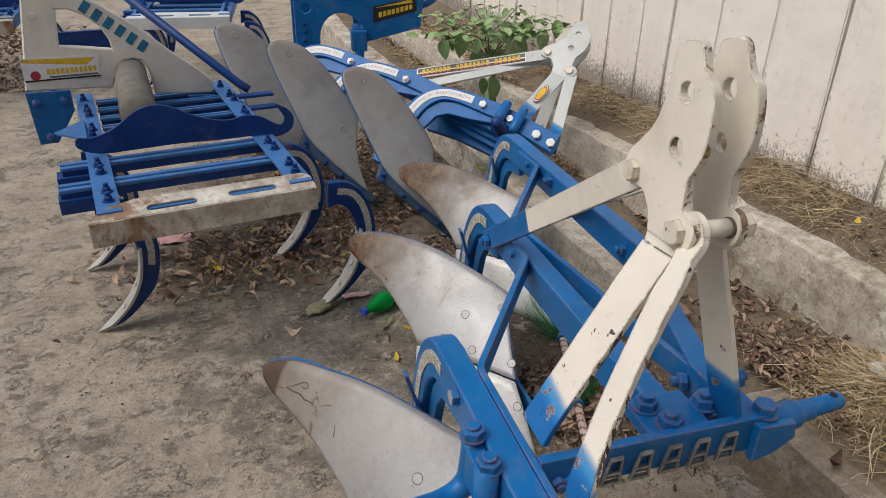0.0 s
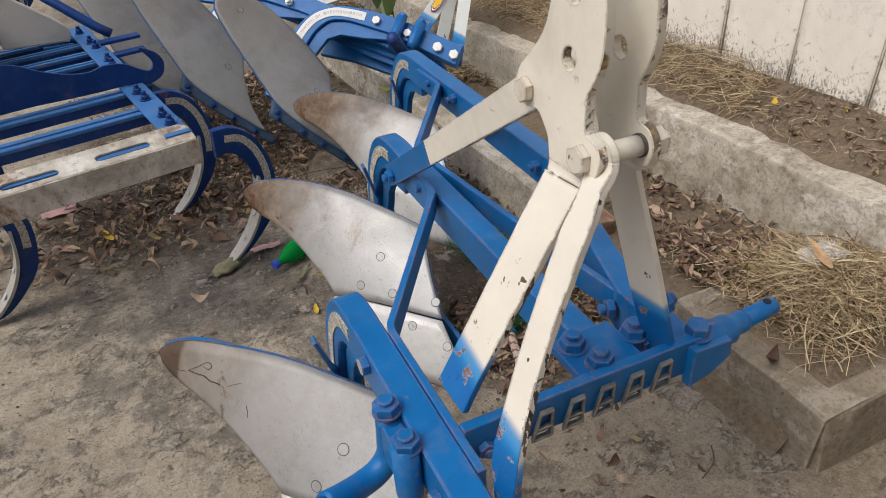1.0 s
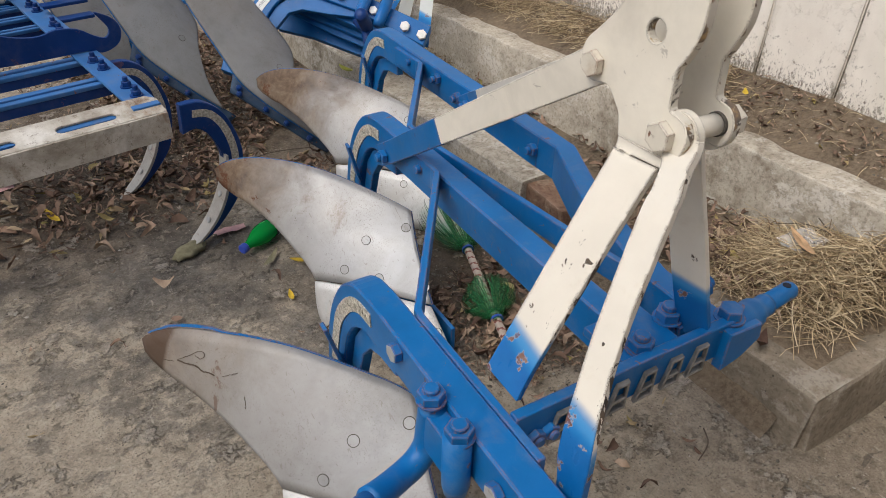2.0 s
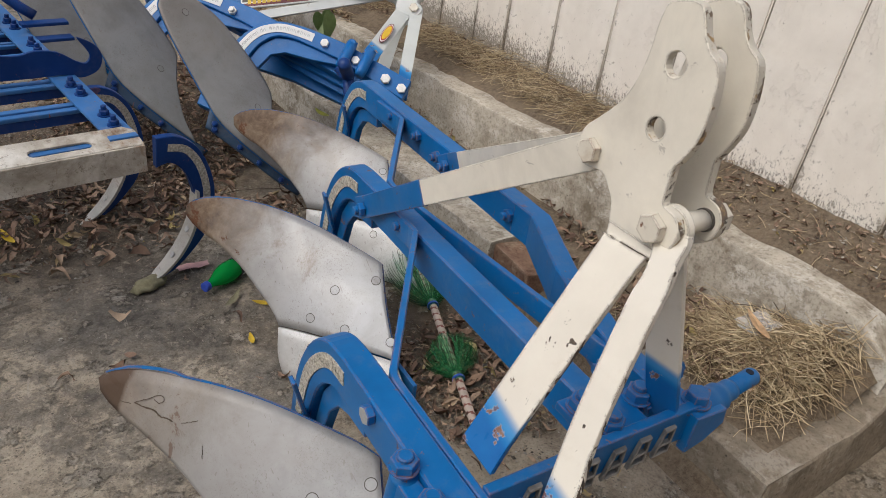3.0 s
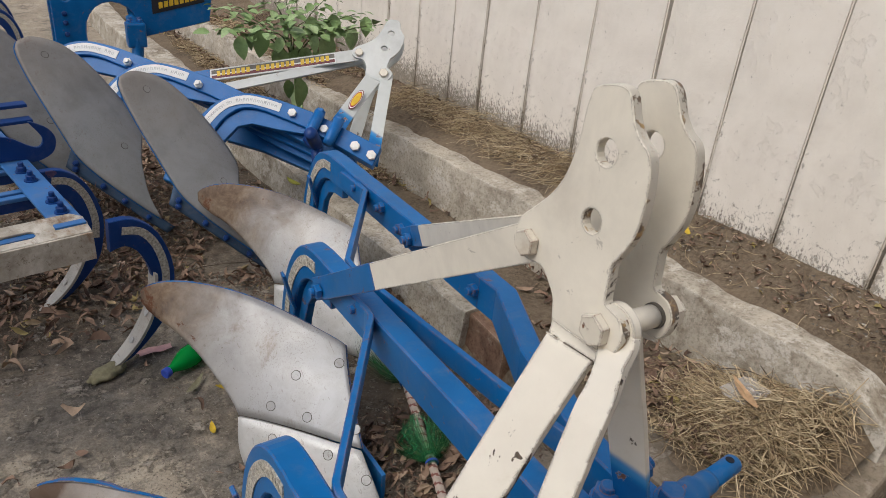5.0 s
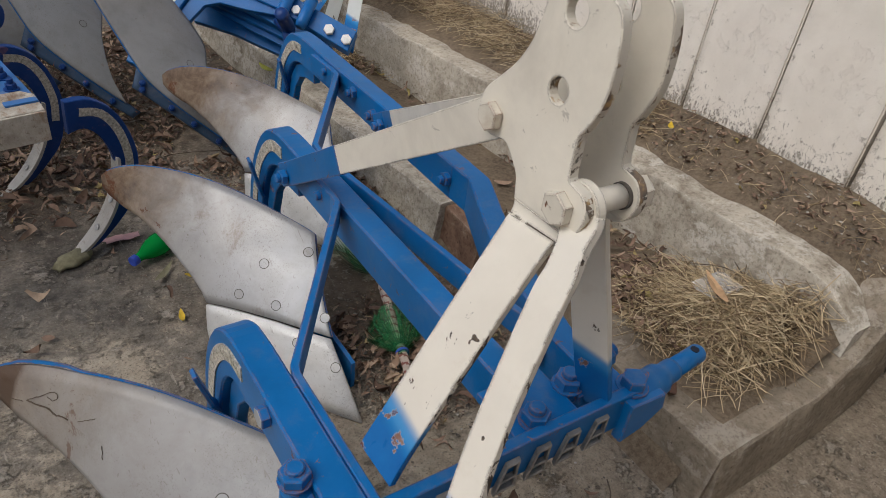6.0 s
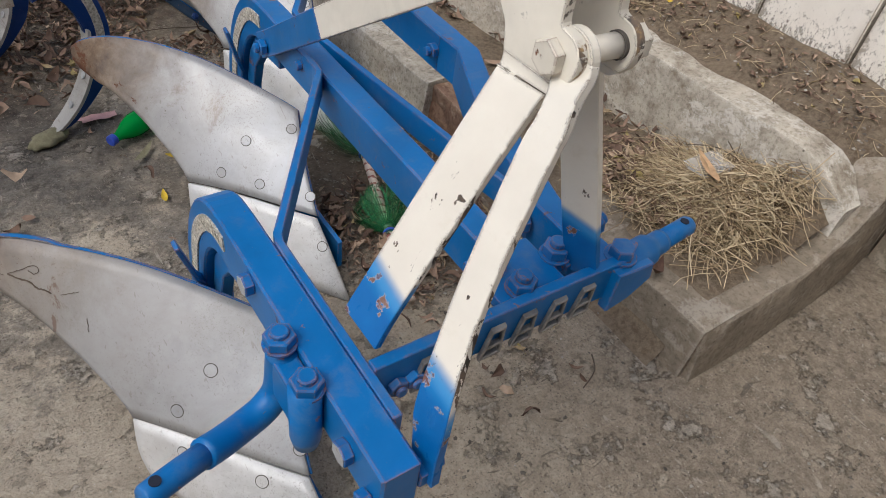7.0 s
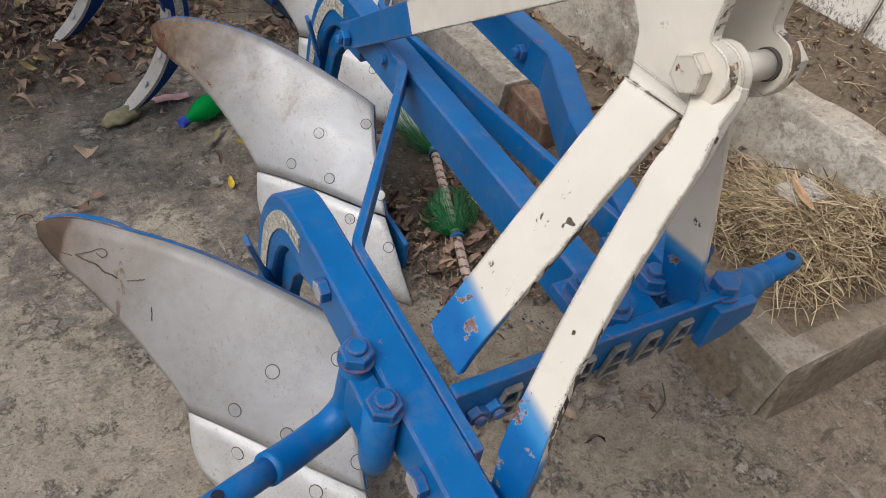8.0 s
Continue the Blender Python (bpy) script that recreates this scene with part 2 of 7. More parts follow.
def mat_wall():
    n = Nodes("whitewashed_panel")
    z = n.axis(2)
    big = n.noise(3, 8, 0.65, 0.4)
    fine = n.noise(30, 8, 0.7)
    col = n.ramp(big, [(0.3, (0.73, 0.68, 0.60)), (0.55, (0.83, 0.78, 0.70)), (0.75, (0.86, 0.82, 0.75))])
    tone = n.mix(n.math("MULTIPLY", n.random(), 0.22), col, (0.76, 0.70, 0.65))
    grime = n.ramp(n.noise(2.2, 6, 0.6, 0.5, n.scaled((1, 1, 0.5))), [(0.52, 0.0), (0.78, 0.30)])
    tone = n.mix(grime, tone, (0.50, 0.45, 0.38))
    # limewash flaking off towards the foot, in ragged speckles
    edge = n.noise(2.6, 5, 0.6)
    reach = n.math("SUBTRACT", n.math("ADD", n.ramp(z, [(0.28, 1.0), (0.56, 0.0)]), n.math("MULTIPLY", edge, 0.6)), 0.50)
    speck = n.noise(70, 7, 0.80, 0.2, n.scaled((1.0, 1.5, 0.9)))
    flake = n.ramp(n.math("ADD", n.math("MULTIPLY", reach, 0.34), speck), [(0.585, 0.0), (0.625, 1.0)])
    tone = n.mix(n.math("MULTIPLY", flake, 0.85), tone, (0.17, 0.145, 0.115))
    splash = n.ramp(n.math("ADD", n.math("MULTIPLY", n.ramp(z, [(0.2, 1.0), (0.55, 0.0)]), 0.5), n.math("MULTIPLY", n.noise(5, 6), 0.5)),
                    [(0.40, 0.0), (0.68, 0.7)])
    tone = n.mix(splash, tone, (0.44, 0.38, 0.30))
    peel = n.ramp(n.noise(5, 11, 0.72, 0.2), [(0.56, 0.0), (0.575, 1.0)])
    tone = n.mix(n.math("MULTIPLY", peel, 0.07), tone, (0.60, 0.53, 0.45))
    # damp moss creeping up beside the joints and over the foot
    y = n.axis(1)
    beside = n.ramp(y, [(0.0, 1.0), (0.06, 0.12), (0.265, 0.12), (0.3265, 1.0)])
    moss = n.math("ADD", n.math("ADD", n.math("MULTIPLY", n.math("MULTIPLY", beside, n.ramp(z, [(0.40, 1.0), (0.85, 0.15)])), 0.10), n.math("MULTIPLY", n.ramp(z, [(0.36, 1.0), (0.60, 0.0)]), 0.09)), n.noise(30, 9, 0.80, 0.1))
    tone = n.mix(n.ramp(moss, [(0.615, 0.0), (0.67, 0.75)]), tone, n.ramp(fine, [(0.4, (0.10, 0.085, 0.065)), (0.6, (0.25, 0.22, 0.175))]))
    # brown stain plus groove shade painted along the joints, thicker towards the foot
    lip = n.ramp(n.math("ADD", y, n.math("MULTIPLY", n.math("SUBTRACT", n.noise(9, 6, 0.7), 0.5), 0.022)), [(0.006, 1.0), (0.017, 0.25), (0.034, 0.0), (0.295, 0.0), (0.312, 0.25), (0.322, 1.0)])
    lip = n.math("MULTIPLY", lip, n.ramp(n.math("ADD", z, n.math("MULTIPLY", n.noise(3, 5), 0.5)), [(0.50, 0.85), (0.80, 0.30), (1.4, 0.08)]))
    tone = n.mix(lip, tone, (0.30, 0.25, 0.19))
    n.bump(n.math("SUBTRACT", n.math("ADD", n.math("MULTIPLY", fine, 0.5), n.math("MULTIPLY", big, 1.2)), n.math("ADD", n.math("MULTIPLY", flake, 0.4), n.math("MULTIPLY", peel, 0.35))), 0.5, 0.008)
    return n.done(tone, 0.9, 0, 0.2)


def mat_soil(name="dry_soil", a=(0.085, 0.063, 0.044), b=(0.19, 0.145, 0.10)):
    n = Nodes(name)
    big = n.noise(5, 9, 0.7, 0.5)
    fine = n.noise(70, 7, 0.75)
    col = n.mix(n.ramp(fine, [(0.4, 0.0), (0.65, 0.6)]), n.ramp(big, [(0.35, a), (0.65, b)]), (0.29, 0.235, 0.17))
    n.bump(n.math("ADD", big, n.math("MULTIPLY", fine, 0.5)), 0.8, 0.02)
    return n.done(col, 0.97, 0, 0.15)


def mat_paint(name, base, rough=0.38, wear=0.5, dirt=(0.30, 0.24, 0.17), chip=(0.17, 0.075, 0.04), edge=0.0):
    """Machine paint: brush streaks, dust, rusty scuffs, knocked edges."""
    n = Nodes(name)
    n.jitter()
    streak = n.noise(6, 7, 0.62, 0.3)
    big = n.noise(7, 5, 0.6)
    lite = tuple(min(1, c * 1.12 + 0.006) for c in base)
    deep = tuple(c * 0.82 for c in base)
    col = n.ramp(streak, [(0.3, deep), (0.5, base), (0.72, lite)])
    dust = n.ramp(n.noise(16, 10, 0.76, 0.3), [(0.50, 0.0), (0.78, 0.6 * wear)])
    col = n.mix(dust, col, dirt)
    chips = n.ramp(n.math("ADD", n.noise(30, 8, 0.68, 0.5), n.math("MULTIPLY", big, 0.20)), [(0.752, 0.0), (0.765, min(1.0, 1.6 * wear))])
    if edge:
        rub = n.math("MULTIPLY", n.edges(0.005), n.ramp(n.noise(26, 8, 0.72), [(0.48 - 0.06 * edge, 0.0), (0.52 - 0.06 * edge, 1.0)]))
        chips = n.math("MAXIMUM", chips, n.math("MULTIPLY", rub, 0.85))
    col = n.mix(chips, col, n.ramp(n.noise(50, 4), [(0.4, chip), (0.62, tuple(c * 2.0 for c in chip))]))
    n.bump(n.math("SUBTRACT", n.math("ADD", n.math("MULTIPLY", n.noise(55, 4), 0.25), streak), n.math("MULTIPLY", chips, 0.8)), 0.16, 0.004)
    r = n.mix(dust, n.mix(chips, rough, 0.85), 0.8)
    return n.done(col, r, 0, 0.32)


def mat_mast(name, level, slope, knock=0.0, tones=((0.66, 0.62, 0.54), (0.73, 0.69, 0.605), (0.77, 0.735, 0.655))):
    """Cream paint sprayed over blue feet, the border soft, with knocks along it."""
    n = Nodes(name)
    z = n.math("ADD", n.axis(2), n.math("MULTIPLY", n.math("SUBTRACT", n.axis(1), 0.18), -slope))
    cream = n.ramp(n.noise(8, 6, 0.6), list(zip((0.3, 0.6, 0.8), tones)))
    cream = n.mix(n.ramp(n.noise(20, 9, 0.75), [(0.56, 0.0), (0.78, 0.35)]), cream, (0.50, 0.42, 0.30))
    blue = n.ramp(n.noise(10, 6), [(0.3, (0.003, 0.100, 0.33)), (0.6, (0.004, 0.130, 0.40)), (0.8, (0.008, 0.16, 0.45))])
    mask = n.ramp(n.math("ADD", z, n.math("MULTIPLY", n.noise(40, 2), 0.004)), [(level - 0.018, 0.0), (level - 0.004, 0.25), (level + 0.008, 1.0)])
    col = n.mix(mask, blue, cream)
    col = n.mix(n.ramp(z, [(level - 0.030, 0.0), (level - 0.010, 0.75), (level + 0.004, 0.0)]), col, (0.02, 0.27, 0.60))
    # knocks drawn out along the leg, thickest just above the border
    spots = n.noise(34, 7, 0.66, 0.3, n.scaled((1.0, 1.3, 0.6)))
    near = n.ramp(z, [(0.50, 0.03), (0.60, 0.03), (level + 0.005, 0.075), (level + 0.05, 0.085), (0.76, 0.05), (0.88, 0.0)])
    chips = n.ramp(n.math("ADD", n.math("ADD", spots, near), knock), [(0.685, 0.0), (0.698, 1.0)])
    dark = n.ramp(n.noise(60, 4), [(0.4, (0.045, 0.038, 0.032)), (0.62, (0.15, 0.11, 0.08))])
    if knock >= 0:
        rub = n.math("MULTIPLY", n.edges(0.006), n.ramp(n.noise(30, 8, 0.72), [(0.45, 0.0), (0.48, 1.0)]))
        chips = n.math("MAXIMUM", chips, rub)
    col = n.mix(n.math("MULTIPLY", chips, mask), col, dark)
    # rust blisters on the blue foot, pale round the rim
    blist = n.noise(32, 5, 0.58, 0.2)
    foot = n.math("SUBTRACT", 1.0, mask)
    col = n.mix(n.math("MULTIPLY", n.ramp(blist, [(0.615, 0.0), (0.63, 0.8), (0.65, 0.0)]), foot), col, (0.42, 0.34, 0.27))
    blot = n.math("MULTIPLY", n.ramp(blist, [(0.632, 0.0), (0.65, 0.95)]), foot)
    col = n.mix(blot, col, n.ramp(n.noise(45, 5), [(0.4, (0.15, 0.062, 0.034)), (0.65, (0.30, 0.17, 0.10))]))
    n.bump(n.math("SUBTRACT", n.math("MULTIPLY", n.noise(40, 5), 0.4), n.math("MAXIMUM", chips, blot)), 0.2, 0.004)
    return n.done(col, n.mix(n.math("MAXIMUM", chips, blot), 0.42, 0.85), 0, 0.4)


def mat_steel(name, base, rough=0.42, metal=0.55, rust=0.5, wingy=0.80, smudge=1.0, tip=9.0):
    """Sprayed sheet steel with scratches, dust, speckle and a rusty wing."""
    n = Nodes(name)
    y = n.axis(1)
    n.jitter()
    big = n.noise(4, 8, 0.65, 0.4)
    mid = n.noise(14, 10, 0.72, 0.3)
    col = n.ramp(n.math("ADD", n.math("MULTIPLY", big, 0.65), n.math("MULTIPLY", mid, 0.35)), [(0.34, tuple(c * 0.66 for c in base)), (0.52, base), (0.7, tuple(min(1, c * 1.14) for c in base))])
    dust = n.ramp(n.noise(8, 10, 0.72, 0.4), [(0.46, 0.0), (0.70, 0.55 * smudge)])
    col = n.mix(dust, col, (base[0] * 0.62, base[1] * 0.56, base[2] * 0.48))
    speck = n.ramp(n.noise(110, 6, 0.80, 0.1), [(0.60, 0.0), (0.64, 0.8)])
    smask = n.ramp(n.noise(4.5, 7, 0.7), [(0.50, 0.02), (0.60, 0.9)])
    col = n.mix(n.math("MULTIPLY", speck, smask), col, (0.12, 0.10, 0.082))
    grit = n.ramp(n.noise(240, 5, 0.75), [(0.55, 0.0), (0.62, 0.55)])
    col = n.mix(n.math("MULTIPLY", grit, n.ramp(n.noise(6, 6, 0.7), [(0.44, 0.05), (0.60, 0.95)])), col, (0.17, 0.15, 0.125))
    film = n.ramp(n.math("ADD", y, n.math("MULTIPLY", n.math("SUBTRACT", n.noise(3.5, 8, 0.68, 0.4), 0.5), 0.5)), [(wingy - 0.34, 0.0), (wingy + 0.05, 0.65)])
    col = n.mix(n.math("MULTIPLY", film, smudge), col, (0.27, 0.225, 0.175))
    stain = n.ramp(n.noise(5.5, 11, 0.76, 0.7), [(0.57, 0.0), (0.66, 0.5 * rust)])
    col = n.mix(stain, col, (0.19, 0.135, 0.085))
    wing = n.ramp(n.math("ADD", y, n.math("MULTIPLY", n.math("SUBTRACT", n.noise(5, 10, 0.72, 0.4), 0.5), 0.40)), [(wingy - 0.12, 0.0), (wingy - 0.03, 0.55), (wingy + 0.06, 0.95)])
    tan = n.ramp(n.noise(11, 9, 0.72, 0.4), [(0.35, (0.075, 0.045, 0.028)), (0.5, (0.155, 0.105, 0.067)), (0.66, (0.27, 0.21, 0.15))])
    col = n.mix(n.math("MULTIPLY", wing, rust), col, tan)
    rusty = n.ramp(n.math("ADD", n.noise(7, 9, 0.72, 0.5, n.scaled((1.6, 1, 1))), n.math("MULTIPLY", wing, 0.10)), [(0.655, 0.0), (0.685, 1.0)])
    col = n.mix(n.math("MULTIPLY", rusty, rust), col, (0.12, 0.05, 0.025))
    end = n.ramp(n.math("ADD", y, n.math("MULTIPLY", n.noise(9, 6), 0.02)), [(tip, 0.0), (tip + 0.008, 0.9)]) if tip < 1 else 0.0
    col = n.mix(end, col, (0.075, 0.045, 0.028))
    scratch = n.ramp(n.noise(11, 5, 0.5, 0.5, n.scaled((16, 1.4, 6))), [(0.665, 0.0), (0.685, 0.4)])
    col = n.mix(scratch, col, (0.20, 0.17, 0.145))
    n.bump(n.math("ADD", n.math("MULTIPLY", n.noise(4, 4), 0.3), n.math("ADD", n.math("MULTIPLY", speck, -0.1), n.math("MULTIPLY", n.noise(60, 5), 0.12))), 0.14, 0.01)
    rr = n.math("MULTIPLY", n.math("MAXIMUM", rusty, wing), rust)
    r = n.mix(rr, n.ramp(mid, [(0.3, rough - 0.08), (0.7, rough + 0.2)]), 0.88)
    return n.done(col, r, n.mix(rr, metal, 0.0), 0.4)


def mat_worn_bar():
    """Cream end bar: paint worn thin, grey grime and a run of rust at one end."""
    n = Nodes("worn_cream_bar")
    x, z = n.axis(0), n.axis(2)
    n.jitter(5.0)
    col = n.ramp(n.noise(9, 9, 0.7, 0.3), [(0.35, (0.26, 0.225, 0.18)), (0.5, (0.44, 0.405, 0.345)), (0.66, (0.64, 0.615, 0.56))])
    col = n.mix(n.ramp(n.noise(60, 7, 0.78), [(0.56, 0.0), (0.64, 0.7)]), col, (0.16, 0.125, 0.09))
    end = n.ramp(x, [(0.0, 0.06), (0.08, 0.13), (0.16, 0.05), (0.30, 0.0), (0.52, 0.0), (0.60, 0.07)])
    rust = n.ramp(n.math("ADD", n.noise(7, 8, 0.68, 0.4, n.scaled((1.4, 1, 0.7))), end), [(0.545, 0.0), (0.64, 0.9)])
    col = n.mix(rust, col, n.ramp(n.noise(20, 6), [(0.4, (0.15, 0.075, 0.035)), (0.62, (0.27, 0.165, 0.09))]))
    n.bump(n.noise(50, 6), 0.25, 0.004)
    return n.done(col, 0.8, 0, 0.3)


def mat_edge():
    """Cut plate edges: cream paint knocked off in patches to dark steel and rust."""
    n = Nodes("worn_plate_edge")
    n.jitter()
    a = n.noise(28, 8, 0.7, 0.4)
    col = n.ramp(n.noise(9, 5), [(0.3, (0.56, 0.52, 0.44)), (0.7, (0.68, 0.64, 0.55))])
    col = n.mix(n.ramp(a, [(0.525, 0.0), (0.56, 0.9)]), col, n.ramp(n.noise(40, 5), [(0.4, (0.045, 0.036, 0.03)), (0.54, (0.16, 0.10, 0.06)), (0.64, (0.42, 0.26, 0.08))]))
    n.bump(a, 0.3, 0.003)
    return n.done(col, 0.7, 0, 0.35)


def mat_plain(name, color, rough=0.6, metal=0.0, vary=0.2, scale=30):
    n = Nodes(name)
    col = n.ramp(n.noise(scale, 5, 0.65), [(0.3, tuple(c * (1 - vary) for c in color)), (0.7, tuple(min(1, c * (1 + vary)) for c in color))])
    n.bump(n.noise(scale * 3, 4), 0.12, 0.003)
    return n.done(col, rough, metal, 0.4)


def mat_litter(name, stops, rough=0.85, rand="island"):
    n = Nodes(name)
    col = n.ramp(n.island() if rand == "island" else n.random(), stops)
    col = n.mix(n.ramp(n.noise(60, 4), [(0.35, 0.0), (0.7, 0.35)]), col, tuple(c * 0.5 for c in stops[0][1]))
    return n.done(col, rough, 0, 0.3)


def mat_clear(name, color, rough=0.08, trans=0.92, alpha=1.0):
    n = Nodes(name)
    n.b.inputs["Transmission Weight"].default_value = trans
    n.b.inputs["IOR"].default_value = 1.2
    n.b.inputs["Alpha"].default_value = alpha
    return n.done(color, rough, 0, 0.5)


M_GROUND = mat_ground()
M_KERB = mat_concrete("old_kerb_concrete", (0.245, 0.206, 0.157), (0.155, 0.127, 0.095), (0.36, 0.322, 0.27))
M_KERB_BACK = mat_concrete("limewashed_kerb", (0.41, 0.37, 0.305), (0.20, 0.165, 0.122), (0.60, 0.57, 0.51))
M_WALL = mat_wall()
M_SOIL = mat_soil()
M_BLUE = mat_paint("blue_machine_paint", (0.002, 0.122, 0.36), 0.42, 0.45, edge=0.6)
M_BLUE_NEW = mat_paint("fresh_blue_paint", (0.003, 0.118, 0.375), 0.42, 0.3)
M_NAVY = mat_paint("deep_blue_paint", (0.003, 0.036, 0.17), 0.45, 0.2)
M_SHARE_BLUE = mat_paint("grimy_blue_share", (0.030, 0.060, 0.11), 0.65, 0.9, (0.17, 0.14, 0.11))
M_PALE_BLUE = mat_paint("dusty_blue_paint", (0.040, 0.145, 0.37), 0.5, 0.7)
M_CREAM = mat_paint("cream_paint", (0.715, 0.672, 0.58), 0.42, 0.22, (0.50, 0.42, 0.31), (0.075, 0.055, 0.042), edge=0.75)
M_CREAM_BOLT = mat_paint("chipped_cream_bolt", (0.68, 0.635, 0.54), 0.5, 0.9, (0.36, 0.25, 0.15), (0.11, 0.05, 0.028), edge=1.2)
M_MAST = mat_mast("cream_over_blue_leg", 0.657, 0.42, 0.008)
M_MAST_FLAT = mat_mast("cream_over_blue_strap", 0.684, 0.22, 0.022)
M_MAST_EDGE = mat_mast("cream_over_blue_edge", 0.668, 0.30, 0.085)
M_MAST_CALM = mat_mast("cream_over_blue_far_leg", 0.649, 0.27, -0.06)
M_OLD_CREAM = mat_worn_bar()
M_STEEL = mat_steel("silver_sprayed_steel", (0.455, 0.465, 0.48), 0.48, 0.38, 1.0, 0.72, 0.7)
M_STEEL_RUSTY = mat_steel("silver_sprayed_steel_rusty", (0.47, 0.48, 0.495), 0.48, 0.38, 1.0, 0.64, 0.7)
M_STEEL_CLEAN = mat_steel("silver_sprayed_steel_clean", (0.385, 0.39, 0.398), 0.50, 0.30, 0.6, 0.74, 0.7, 0.785)
M_SHARE = mat_steel("bright_share_steel", (0.60, 0.60, 0.595), 0.5, 0.25, 0.45, 1.6, 0.6)
M_TINE = mat_steel("dull_tine_steel", (0.43, 0.42, 0.395), 0.55, 0.1, 0.5, 1.6, 1.0)
M_GREY = mat_steel("grey_primed_steel", (0.258, 0.262, 0.268), 0.6, 0.1, 0.25, 0.85, 0.6)
M_EDGE = mat_edge()
M_RING = mat_plain("dark_joint", (0.09, 0.08, 0.07), 0.9)
M_PLATE = mat_plain("embossed_label", (0.40, 0.375, 0.32), 0.7, 0, 0.6, 140)
M_PLATE_NEW = mat_plain("white_label", (0.72, 0.73, 0.72), 0.6, 0, 0.08, 40)
M_FAINT = mat_plain("faint_embossing", (0.42, 0.44, 0.45), 0.6)
M_WHITE = mat_plain("white_bolt_paint", (0.75, 0.75, 0.72), 0.5)
M_WHITE_PAINT = mat_paint("white_machine_paint", (0.56, 0.58, 0.57), 0.45, 0.3)
M_WHITE_LEG = mat_mast("white_over_blue_leg", 0.660, 0.2, -0.05, ((0.50, 0.53, 0.52), (0.57, 0.60, 0.59), (0.62, 0.65, 0.64)))
M_BARE = mat_plain("bare_steel_letters", (0.24, 0.23, 0.22), 0.5, 0.5, 0.35, 40)
# near-black that stands for the shade inside the pin holes
M_HOLE_SHADE = mat_plain("hole_shade", (0.012, 0.016, 0.03), 0.8)
M_YELLOW = mat_plain("yellow_print", (0.66, 0.43, 0.03), 0.5)
M_MAROON = mat_plain("maroon_print", (0.13, 0.022, 0.028), 0.5)
M_RED = mat_plain("red_print", (0.35, 0.03, 0.04), 0.5)
M_INK = mat_plain("black_print", (0.02, 0.02, 0.025), 0.5)
M_TEAL = mat_plain("teal_lettering", (0.02, 0.16, 0.27), 0.5)
M_PIPE = mat_plain("dusty_grey_pipe", (0.16, 0.148, 0.128), 0.8, 0, 0.25, 14)
M_BRICK = mat_concrete("brick_clay", (0.225, 0.140, 0.095), (0.115, 0.062, 0.043), (0.34, 0.26, 0.19))
M_LEAF = mat_litter("dry_leaves", [(0.0, (0.090, 0.055, 0.040)), (0.35, (0.20, 0.130, 0.093)), (0.65, (0.32, 0.215, 0.152)), (0.9, (0.48, 0.36, 0.26)), (1.0, (0.38, 0.31, 0.11))])
M_STRAW = mat_litter("straw", [(0.0, (0.12, 0.080, 0.048)), (0.22, (0.27, 0.195, 0.115)), (0.55, (0.50, 0.39, 0.235)), (1.0, (0.70, 0.585, 0.39))])
M_GRIT = mat_litter("grit", [(0.0, (0.07, 0.06, 0.052)), (0.4, (0.16, 0.14, 0.115)), (0.8, (0.30, 0.27, 0.225)), (1.0, (0.50, 0.47, 0.42))], 0.95)
M_YLEAF = mat_plain("yellow_leaf", (0.52, 0.36, 0.025), 0.6, 0, 0.25, 50)
M_OLIVE = mat_plain("yellow_green_leaf", (0.30, 0.30, 0.05), 0.6, 0, 0.25, 50)
M_DRY_LEAF = mat_plain("withered_leaf", (0.085, 0.045, 0.030), 0.8, 0, 0.35, 60)
M_TAN_LEAF = mat_plain("tan_leaf", (0.42, 0.27, 0.15), 0.8, 0, 0.3, 40)
M_GLEAF = mat_litter("green_leaves", [(0.0, (0.16, 0.265, 0.085)), (0.5, (0.26, 0.38, 0.155)), (1.0, (0.37, 0.48, 0.25))], 0.5, "object")
M_STEM = mat_plain("green_stem", (0.085, 0.115, 0.04), 0.7)
M_BOTTLE = mat_clear("green_bottle_plastic", (0.01, 0.40, 0.07), 0.1, 0.45)
M_STRIP = mat_clear("green_cut_plastic", (0.055, 0.28, 0.11), 0.25, 0.45, 0.60)
M_CAP = mat_plain("blue_cap", (0.03, 0.07, 0.42), 0.4)
M_PINK = mat_plain("pink_paper", (0.55, 0.33, 0.32), 0.8)
M_FILM = mat_clear("clear_film", (0.75, 0.74, 0.73), 0.25, 0.5, 0.5)
M_TWIG = mat_plain("dry_twig", (0.10, 0.075, 0.055), 0.9)
M_ROPE = mat_plain("pale_rope", (0.48, 0.40, 0.34), 0.8)
M_ROPE_RED = mat_plain("red_rope", (0.22, 0.085, 0.07), 0.8)
M_MUD = mat_plain("caked_mud", (0.20, 0.185, 0.115), 0.95, 0, 0.3, 60)


# ---------------------------------------------------------------- building blocks
def part(name, bm, material, parent=None, label="", smooth=False):
    """Link a bmesh as one mesh object, under a thing or a part if given."""
    me = bpy.data.meshes.new(name)
    bmesh.ops.recalc_face_normals(bm, faces=bm.faces)
    bm.to_mesh(me)
    bm.free()
    for m in (material if isinstance(material, (list, tuple)) else [material]):
        me.materials.append(m)
    if smooth:
        for p in me.polygons:
            p.use_smooth = True
        if smooth == "creased":
            me.set_sharp_from_angle(angle=radians(32))
    ob = new(name, me)
    if parent is not None:
        ob.parent = parent
    if label:
        tagged(ob, label)
    return ob


